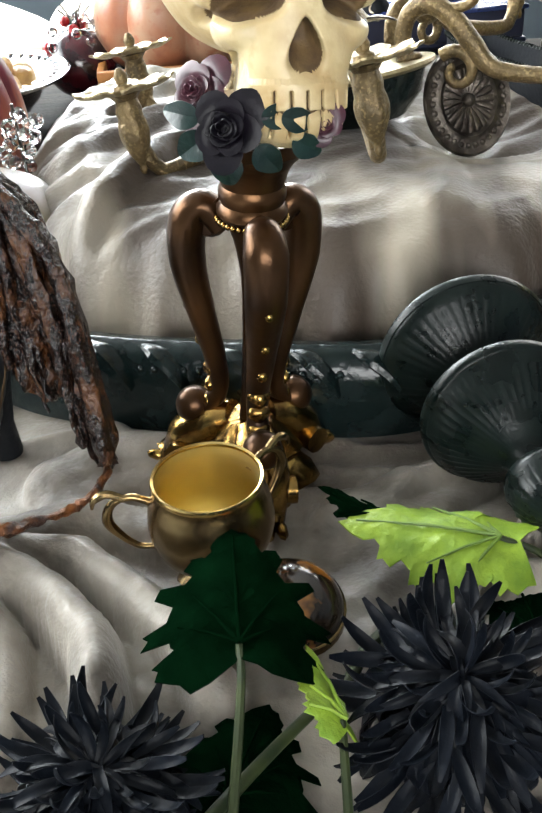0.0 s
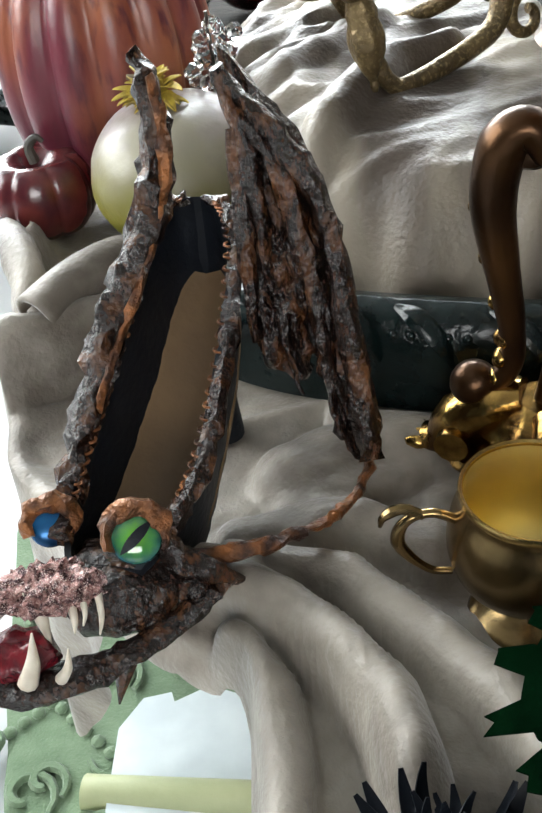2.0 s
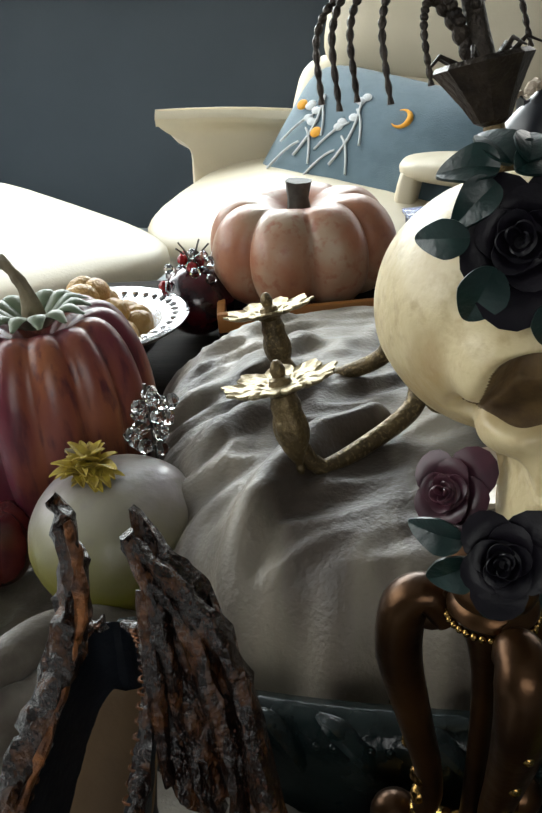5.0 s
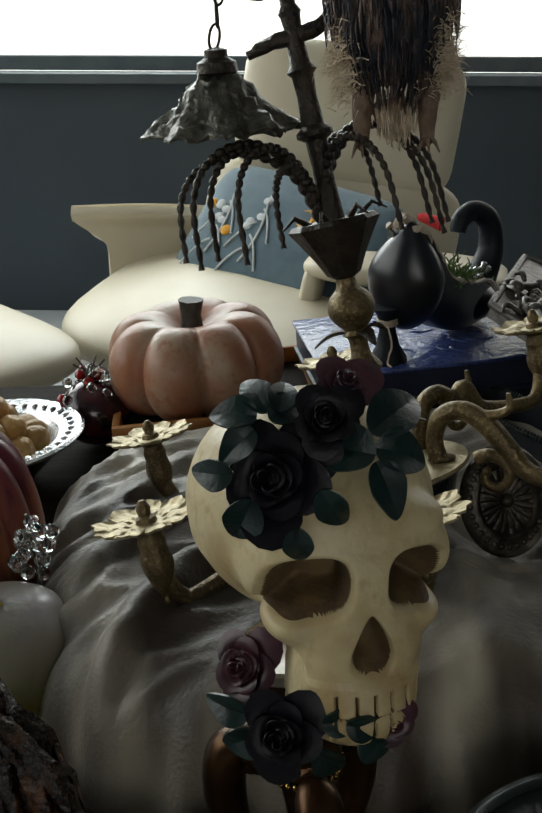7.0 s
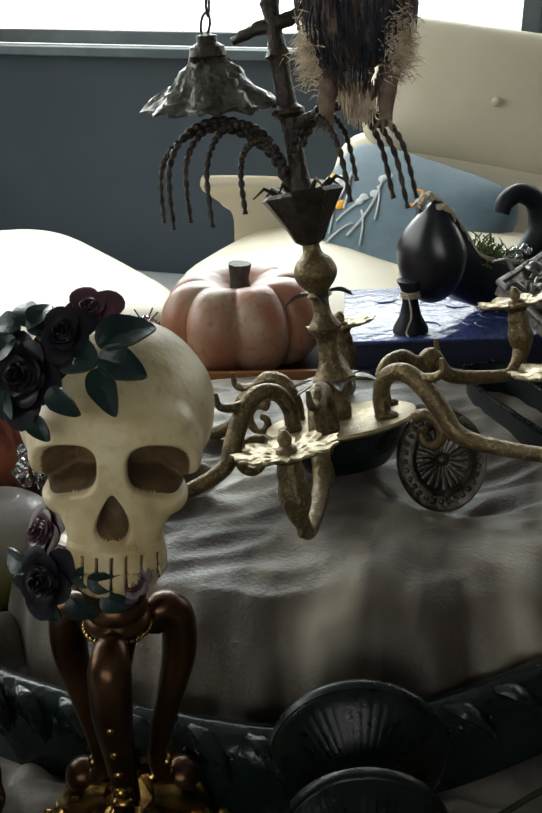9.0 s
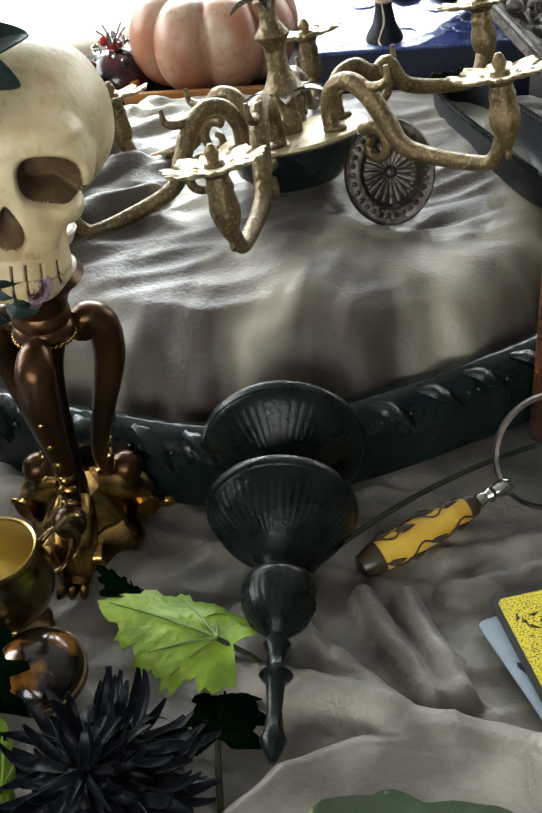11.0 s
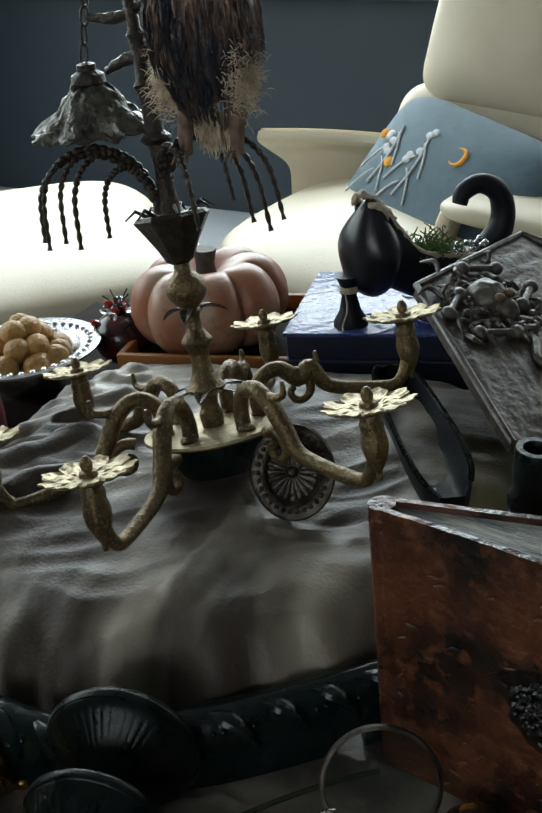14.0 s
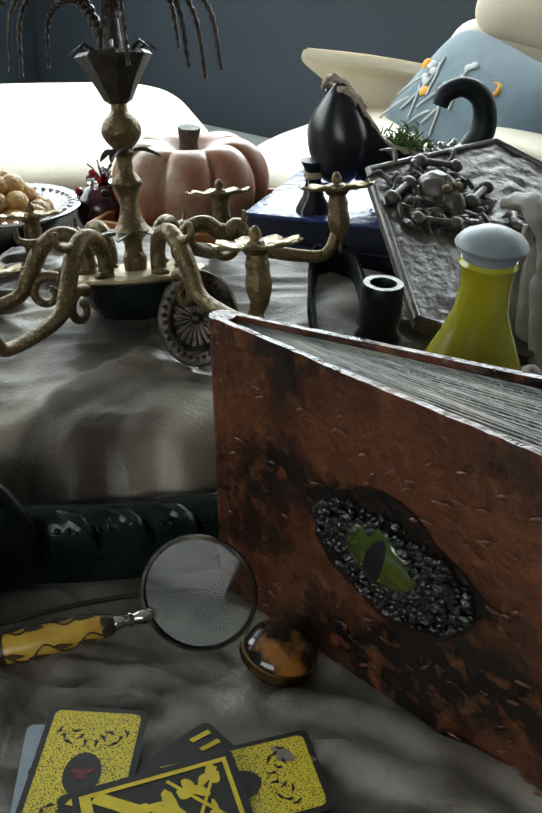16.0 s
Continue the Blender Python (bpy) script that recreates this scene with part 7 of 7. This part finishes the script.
def build_plaque():
    tl, tr, lo = Vector((0.217, 1.295, 0.251)), Vector((0.280, 1.475, 0.249)), Vector((0.380, 1.090, 0.165))
    e1 = (tr - tl).normalized()
    nrm = e1.cross(lo - tl).normalized()
    if nrm.z < 0:
        nrm = -nrm
    m = frame_of(tl, nrm, e1)
    inv = m.inverted()
    ql = inv @ lo
    sgn = 1 if ql.y > 0 else -1
    out = [(0, 0), (0.24, 0), (0.275, sgn * 0.10), (0.24, sgn * 0.26), (0.10, sgn * 0.36), (-0.06, sgn * 0.33), (ql.x, ql.y)]
    p = thing("relief_plaque", "leaning grey plaque with a skull and serpents in relief", "plaque", m)
    ring = []
    for (x0, y0), (x1, y1) in zip(out, out[1:] + out[:1]):
        ring += [(x0 + (x1 - x0) * t / 8, y0 + (y1 - y0) * t / 8) for t in range(8)]
    if sgn < 0:
        ring = ring[::-1]
    part("board", rough_up(plate(ring, 0.014, lambda x, y, s: 0.005 * abs(noise.noise(Vector((x * 28, y * 28, 0)))) + 0.003 * noise.noise(Vector((x * 80, y * 80, 4))), 36), 0.001, 60), SLAB, p)
    edge = [(x, y, 0.002) for x, y in ring] + [(ring[0][0], ring[0][1], 0.002)]
    part("border", tube(edge, 0.0045, 8), SLAB, p)
    c = inv @ Vector((0.299, 1.320, 0.218))
    part("relief_skull", rough_up(join(move(ball(0.024, 0.026, 0.022, 24, 16), pose(c.x, c.y - sgn * 0.006, 0.008)), move(ball(0.015, 0.022, 0.016, 20, 12), pose(c.x, c.y + sgn * 0.018, 0.008))), 0.003, 70), SLAB_LIGHT, p, "small moulded skull")
    for sx in (-1, 1):
        part("socket", move(ball(0.007, 0.007, 0.005, 12, 8), pose(c.x + sx * 0.010, c.y + sgn * 0.014, 0.025)), SOCKET, p)
    for k, (dx, dy, a) in enumerate(((0.05, 0.02, 20), (-0.05, -0.02, 200), (0.045, -0.05, -30), (-0.05, 0.045, 150))):
        part("bone", move(join(tube([(-0.022, 0, 0), (0.022, 0, 0)], 0.0045, 10), move(ball(0.009, 0.010, 0.008, 10, 8), pose(0.024, 0, 0)), move(ball(0.009, 0.010, 0.008, 10, 8), pose(-0.024, 0, 0))), pose(c.x + dx, c.y + sgn * dy, 0.010, 0, 0, a)), SLAB_LIGHT, p, "moulded bone")
    for k in range(4):
        x0, y0 = 0.02 + 0.05 * k, sgn * (0.13 + 0.04 * (k % 2))
        pts = [(x0 + 0.016 * math.sin(t * 1.6 + k), y0 + sgn * 0.017 * t, 0.006) for t in np.linspace(0, 5, 9)]
        part("serpent", tube(spline(pts, 4), [0.003, 0.006, 0.005, 0.003], 8), SLAB_LIGHT, p, "moulded serpent")
    rnd = random.Random(31)
    bits = []
    for k in range(90):
        x, y = c.x + rnd.gauss(0, 0.035), c.y + rnd.gauss(0, 0.035)
        a, l = rnd.uniform(0, 6.3), rnd.uniform(0.008, 0.022)
        bits.append(tube(spline([(x, y, 0.003), (x + l * math.cos(a), y + l * math.sin(a), 0.009), (x + 1.6 * l * math.cos(a + 0.6), y + 1.6 * l * math.sin(a + 0.6), 0.004)], 3), [0.003, 0.004, 0.001], 6))
    tagged(part("relief_detail", join(*bits), SLAB, p), kind="stuff")
    part("back_stay", move(rbox(0.02, 0.012, 0.10, 0.002), inv @ pose(0.335, 1.40, 0.012)), SLAB, p)


def build_black_shoe():
    s = thing("black_shoe", "black leather shoe with braided edging lying on the cushion", "shoe", pose(0.0, 0.0, 0.016))
    rows = smooth_sections([(0.196, 1.245, 0.098, 0.150, 0.008), (0.205, 1.230, 0.092, 0.152, 0.026), (0.232, 1.188, 0.094, 0.145, 0.034), (0.268, 1.128, 0.098, 0.146, 0.036), (0.302, 1.068, 0.100, 0.150, 0.036), (0.332, 1.015, 0.104, 0.148, 0.030), (0.345, 0.99, 0.11, 0.14, 0.014)])
    part("upper", shoe_form(rows), SHOE_BLACK, s)
    for side in (-1, 1):
        line = [(r[0] + side * 0.86 * r[4] * 0.87, r[1] + side * 0.86 * r[4] * 0.5, r[3]) for r in rows[2:-3]]
        fine = spline(line[::3], 14)
        part("braid", tube(fine, [0.0022 + 0.0012 * (k % 2) for k in range(len(fine))], 7), BLACK_METAL, s)


build_blue_book()
build_pointed_shoe()
build_plaque()
build_black_shoe()

# ---- candelabrum ----
AXIS = Vector((-0.165, 0.160, 0.973)).normalized()
HUB = frame_of((0.079, 1.008, 0.187), AXIS, (1, 0, 0))


def floral_dish(r, n=9):
    out = []
    for k in range(n * 12):
        a = 2 * math.pi * k / (n * 12)
        q = 0.80 + 0.20 * abs(math.cos(n * a / 2)) ** 0.8 + 0.035 * math.cos(3 * n * a)
        out.append((r * q * math.cos(a), r * q * math.sin(a)))
    return plate(out, 0.0016, lambda x, y, s: 0.003 * s * s + 0.0022 * max(0, s - 0.4) * math.cos(n * math.atan2(y, x)) + 0.0012 * math.sin(14 * s), 8, (0, 0))


def build_candelabrum():
    c = thing("candelabrum", "tarnished gilt candelabrum with scrolled arms and flower dishes", "candelabrum", HUB)
    part("hub_plate", lathe([(0.010, -0.004), (0.073, -0.004), (0.077, -0.001), (0.076, 0.002), (0.067, 0.003), (0.01, 0.003)], 48), PALE_GOLD, c, "pale gilt round plate")
    part("hub_bowl", lathe([(0.02, -0.050), (0.042, -0.045), (0.060, -0.027), (0.067, -0.0045), (0.02, -0.0045)], 40), BLACK_LACQUER, c, "black bowl under the plate")
    part("spindle", lathe([(0.012, 0.003), (0.013, 0.016), (0.010, 0.024), (0.011, 0.036), (0.022, 0.044), (0.018, 0.050), (0.012, 0.062), (0.010, 0.080), (0.013, 0.090), (0.017, 0.096), (0.013, 0.103), (0.009, 0.110), (0.0085, 0.124), (0.013, 0.128), (0.010, 0.132),
                            (0.017, 0.140), (0.0215, 0.150), (0.018, 0.162), (0.010, 0.170), (0.0085, 0.178)], 32, soft=3), OLD_GOLD, c, "turned gilt spindle")
    part("vase", lathe([(0.0085, 0.178), (0.015, 0.182), (0.022, 0.196), (0.033, 0.214), (0.041, 0.226), (0.037, 0.230), (0.010, 0.230)], 8, 0, 0), DARK_IRON, c, "dark flared vase", sharp=25)
    for k in range(6):
        a = 60 * k + 20
        part("leaf", move(leaf_form(0.018, 0.032, 0.4, -0.5, thick=0.0016), pose(0, 0, 0.040, 0, 0, a) @ pose(0, 0.010, 0, 25, 0, 0)), AGED_SILVER, c)
        if k % 2:
            part("leaf", move(leaf_form(0.014, 0.030, 0.4, -0.5, thick=0.0016), pose(0, 0, 0.130, 0, 0, a) @ pose(0, 0.008, 0, 12, 0, 0)), DARK_IRON, c)
    dishes = ((0.287, 0.932, 0.276), (0.084, 0.785, 0.257), (-0.114, 0.864, 0.218), (-0.151, 1.082, 0.195), (0.034, 1.237, 0.212), (0.242, 1.169, 0.264))
    inv = HUB.inverted()
    for d in dishes:
        q = inv @ Vector(d)
        ang = math.degrees(math.atan2(q.y, q.x))
        rr, zz = math.hypot(q.x, q.y), q.z
        turn = pose(0, 0, 0, 0, 0, ang)
        arm = spline([(0.052, 0, 0.004), (0.052, 0, 0.024), (0.062, 0, 0.043), (0.082, 0, 0.047), (0.101, 0, 0.032), (0.116, 0, zz - 0.032), (0.136, 0, zz - 0.058), (rr - 0.030, 0, zz - 0.073), (rr - 0.012, 0, zz - 0.066), (rr - 0.003, 0, zz - 0.048)], 7)
        a = part("arm", move(tube(arm, [0.0085, 0.0080, 0.0085, 0.009, 0.0095, 0.0085, 0.0072, 0.0065, 0.007], 12), turn), OLD_GOLD, c)
        part("arm_foot", move(ball(0.013, 0.009, 0.005, 14, 8), turn @ pose(0.055, 0, 0.005)), OLD_GOLD, a)
        curl = [(0.098 + 0.020 * (1 - 0.75 * t) * math.cos(2.2 - 6.5 * t), 0, zz - 0.054 + 0.020 * (1 - 0.75 * t) * math.sin(2.2 - 6.5 * t)) for t in np.linspace(0, 1, 22)]
        part("scroll", move(tube(curl, [0.0065, 0.0045, 0.004], 10), turn), OLD_GOLD, a)
        tail = spline([(0.082, 0, 0.046), (0.104, 0, 0.040), (0.122, 0, 0.044), (0.124, 0, 0.058)], 6)
        part("tendril", move(tube(tail, [0.006, 0.005, 0.004, 0.002], 9), turn), OLD_GOLD, a)
        part("socket", move(lathe([(0.002, -0.070), (0.0035, -0.066), (0.0030, -0.062), (0.0065, -0.056), (0.0112, -0.044), (0.0128, -0.033), (0.0108, -0.022), (0.0115, -0.016), (0.0095, -0.008), (0.014, -0.003), (0.008, -0.001)], 24, 6, 0.06, -0.05, -0.025, 2), pose(q.x, q.y, q.z)), OLD_GOLD, a, "tulip-shaped socket")
        part("dish", move(floral_dish(0.043), pose(q.x, q.y, q.z, 0, 0, ang)), PALE_GOLD, a, "flower-shaped drip dish", sharp=30)
        part("pricket", move(lathe([(0.009, 0.0), (0.008, 0.004), (0.005, 0.006), (0.006, 0.011), (0.004, 0.016), (0.002, 0.018)], 14), pose(q.x, q.y, q.z)), OLD_GOLD, a)
    # bamboo-like post above the vase
    post = lathe([(0.011, 0.228), (0.0095, 0.250), (0.0085, 0.275), (0.0095, 0.298), (0.016, 0.302), (0.016, 0.306), (0.010, 0.311), (0.0085, 0.335), (0.0095, 0.352), (0.013, 0.356), (0.009, 0.362), (0.007, 0.385), (0.0085, 0.40), (0.010, 0.404), (0.0065, 0.41), (0.0065, 0.46), (0.009, 0.465), (0.0065, 0.47), (0.006, 0.60)], 18)
    part("post", post, DARK_IRON, c, "dark jointed post")
    part("crossbar", rough_up(tube(spline([(-0.042, 0, 0.378), (-0.015, 0, 0.384), (0.015, 0, 0.386), (0.045, 0.004, 0.398)], 5), [0.004, 0.007, 0.007, 0.004], 10), 0.002, 150), DARK_IRON, c)
    part("crossbar", rough_up(tube(spline([(-0.05, 0, 0.430), (-0.015, 0, 0.424), (0.02, 0, 0.430)], 5), [0.004, 0.006, 0.004], 10), 0.002, 150), DARK_IRON, c)

    def braid(tip, peak, start=(0, 0), thick=0.0042):
        base = inv @ Vector((0.036 + start[0], 1.042 + start[1], 0.398))
        t = inv @ Vector(tip)
        mid = (base + t) / 2
        lift = Vector((0, 0, peak))
        pts = [base, base + (t - base) * 0.14 + lift * 0.7, base + (t - base) * 0.42 + lift * 1.05, base + (t - base) * 0.74 + lift * 1.0, base + (t - base) * 0.94 + lift * 0.66, t]
        line = spline(pts, 18)
        swell = (0.72, 1.12, 1.3, 1.12)
        part("braided_arm", tube(line, [thick * swell[k % 4] * (1 - 0.5 * k / len(line)) for k in range(len(line))], 8), DARK_IRON, c)
    for tip, peak in (((-0.082, 0.990, 0.392), 0.075), ((-0.068, 0.978, 0.388), 0.085), ((-0.055, 0.990, 0.392), 0.080), ((-0.030, 0.980, 0.390), 0.080), ((0.000, 0.990, 0.40), 0.06),
                      ((0.146, 1.090, 0.394), 0.085), ((0.140, 1.070, 0.388), 0.090), ((0.128, 1.058, 0.400), 0.085), ((0.098, 1.000, 0.408), 0.075), ((0.085, 1.10, 0.41), 0.07)):
        braid(tip, peak)
    for k in range(7):
        a = 2 * math.pi * k / 7
        part("spike", tube([(0.022 * math.cos(a), 0.022 * math.sin(a), 0.228), (0.036 * math.cos(a), 0.036 * math.sin(a), 0.238), (0.048 * math.cos(a), 0.048 * math.sin(a), 0.230)], [0.003, 0.0008], 6), DARK_IRON, c)


build_candelabrum()


def build_bell_shade():
    b = thing("hanging_shade", "dark crusted bell-shaped lamp shade on a chain", "lamp shade", pose(-0.052, 1.072, 0.503))
    part("shade", rough_up(lathe([(0.012, 0.034), (0.017, 0.030), (0.028, 0.020), (0.040, 0.006), (0.056, -0.006), (0.066, -0.012), (0.062, -0.015), (0.042, -0.004), (0.026, 0.010), (0.012, 0.024)], 72, 9, 0.08, -0.02, 0.01, 3), 0.006, 110), LAMP_GLASS, b)
    part("cap", lathe([(0.012, 0.030), (0.018, 0.034), (0.017, 0.042), (0.010, 0.046), (0.010, 0.052), (0.004, 0.054)], 24), DARK_IRON, b)
    for k in range(7):
        ring = [(0.0045 * math.cos(a), 0, 0.0105 * math.sin(a)) for a in np.linspace(0, 2 * math.pi, 15)]
        part("chain_link", move(tube(ring, 0.0014, 6), pose(0.0035 * k, 0.001 * k, 0.062 + 0.0175 * k, 0, 12, 90 * (k % 2))), DARK_IRON, b)


def build_feathered_ornament():
    """A plain stuffed form with a feathered coat, perched on the braided arms."""
    body = ball(0.049, 0.046, 0.098, 40, 30, lambda d: 1 - 0.20 * max(0, -d.z) ** 2)
    body = move(rough_up(body, 0.004, 60), pose(0.096, 1.060, 0.594))
    o = solo("feathered_ornament", body, FEATHER, "feathered stuffed ornament perched on the braided arms", "ornament", sharp=180)
    rnd = random.Random(17)
    # long overlapping feathers over the coat
    quills = []
    for k in range(900):
        a, z = rnd.uniform(0, 6.3), rnd.uniform(-0.93, 0.9)
        f = (1 - z * z) ** 0.5 * (1 - 0.20 * max(0.0, -z) ** 2)
        p = Vector((0.096 + 0.0505 * f * math.cos(a), 1.060 + 0.0475 * f * math.sin(a), 0.594 + 0.098 * z))
        l, swing = rnd.uniform(0.018, 0.034), 2 if z > 0.2 else 1 if z > -0.2 else -1.5
        q = p + Vector((0.004 * math.cos(a) * swing, 0.004 * math.sin(a) * swing, -l * min(1.0, 1.3 + 0.8 * z)))
        quills.append(tube([p, (p + q) / 2 + Vector((0.003 * math.cos(a), 0.003 * math.sin(a), 0)), q], [0.0012, 0.0022, 0.0004], 4, 0.5))
    tagged(part("plumage", join(*quills), FEATHER, o, "streaked brown and slate plumage"), kind="stuff")
    tufts = []
    for side in (-1, 1):
        for k in range(1100):
            c = Vector((0.096 + side * 0.038, 1.050, 0.540)) + Vector((rnd.gauss(0, 0.006), rnd.gauss(0, 0.012), rnd.gauss(0, 0.014)))
            d = Vector((side * rnd.uniform(0.2, 1.0), rnd.uniform(-0.7, 0.5), rnd.uniform(-1.0, 0.5))).normalized() * rnd.uniform(0.006, 0.013)
            tufts.append(tube([c, c + d * 0.5 + Vector((0, 0, 0.001)), c + d], [0.0006, 0.0001], 3))
    for k in range(420):
        c = Vector((0.096 + rnd.gauss(0, 0.006), 1.054 + rnd.gauss(0, 0.006), 0.508 - abs(rnd.gauss(0, 0.008))))
        tufts.append(tube([c, c + Vector((rnd.uniform(-0.003, 0.003), -0.002, -0.014)), c + Vector((rnd.uniform(-0.002, 0.002), -0.002, -rnd.uniform(0.010, 0.026)))], [0.0012, 0.0003], 3))
    tagged(part("down", join(*tufts), DOWN, o, "cream downy tufts"), kind="stuff")
    for x, y in ((0.068, 1.046), (0.123, 1.049)):
        part("leg", rough_up(tube(spline([(x + 0.004, y + 0.008, 0.522), (x + 0.001, y + 0.002, 0.494), (x, y, 0.470)], 5), [0.011, 0.008, 0.006], 10), 0.001, 200), TALON, o)
        for d in (-28, 0, 28):
            part("toe", move(tube(spline([(0, 0, 0), (0, -0.010, 0.003), (0, -0.019, -0.006)], 4), [0.003, 0.0022, 0.0006], 7), pose(x, y, 0.470, 0, 0, d)), TALON, o)


def build_medallion():
    m = frame_of((0.183, 0.977, 0.166), Vector((0.30, -0.88, 0.36)), (1, 0.3, 0))
    d = thing("medallion", "aged metal oval medallion with a rayed rosette", "medallion", m)
    def oval(prof, seg=64):
        g = lathe(prof, seg)
        return [Vector((v.x * 0.86, v.y, v.z)) for v in g[0]], g[1]
    part("disc", oval([(0.010, -0.006), (0.046, -0.006), (0.050, -0.003), (0.051, 0.0), (0.049, 0.003), (0.046, 0.002), (0.036, 0.002), (0.033, 0.004), (0.031, 0.002), (0.028, 0.0), (0.008, 0.001)]), AGED_SILVER, d)
    for k in range(20):
        a = 2 * math.pi * k / 20
        ray = tube([(0.007 * 0.86 * math.cos(a), 0.007 * math.sin(a), 0.0018), (0.019 * 0.86 * math.cos(a), 0.019 * math.sin(a), 0.0028), (0.029 * 0.86 * math.cos(a), 0.029 * math.sin(a), 0.0012)], [0.0010, 0.0030, 0.0032], 7, 0.7)
        part("ray", ray, AGED_SILVER, d)
    for k in range(30):
        a = 2 * math.pi * k / 30
        part("bead", move(ball(0.0028, 0.0028, 0.002, 7, 5), pose(0.041 * 0.86 * math.cos(a), 0.041 * math.sin(a), 0.003)), AGED_SILVER, d)
    part("boss", move(ball(0.0065, 0.0065, 0.005, 14, 10), pose(0, 0, 0.003)), AGED_SILVER, d)


build_bell_shade()
build_feathered_ornament()
build_medallion()
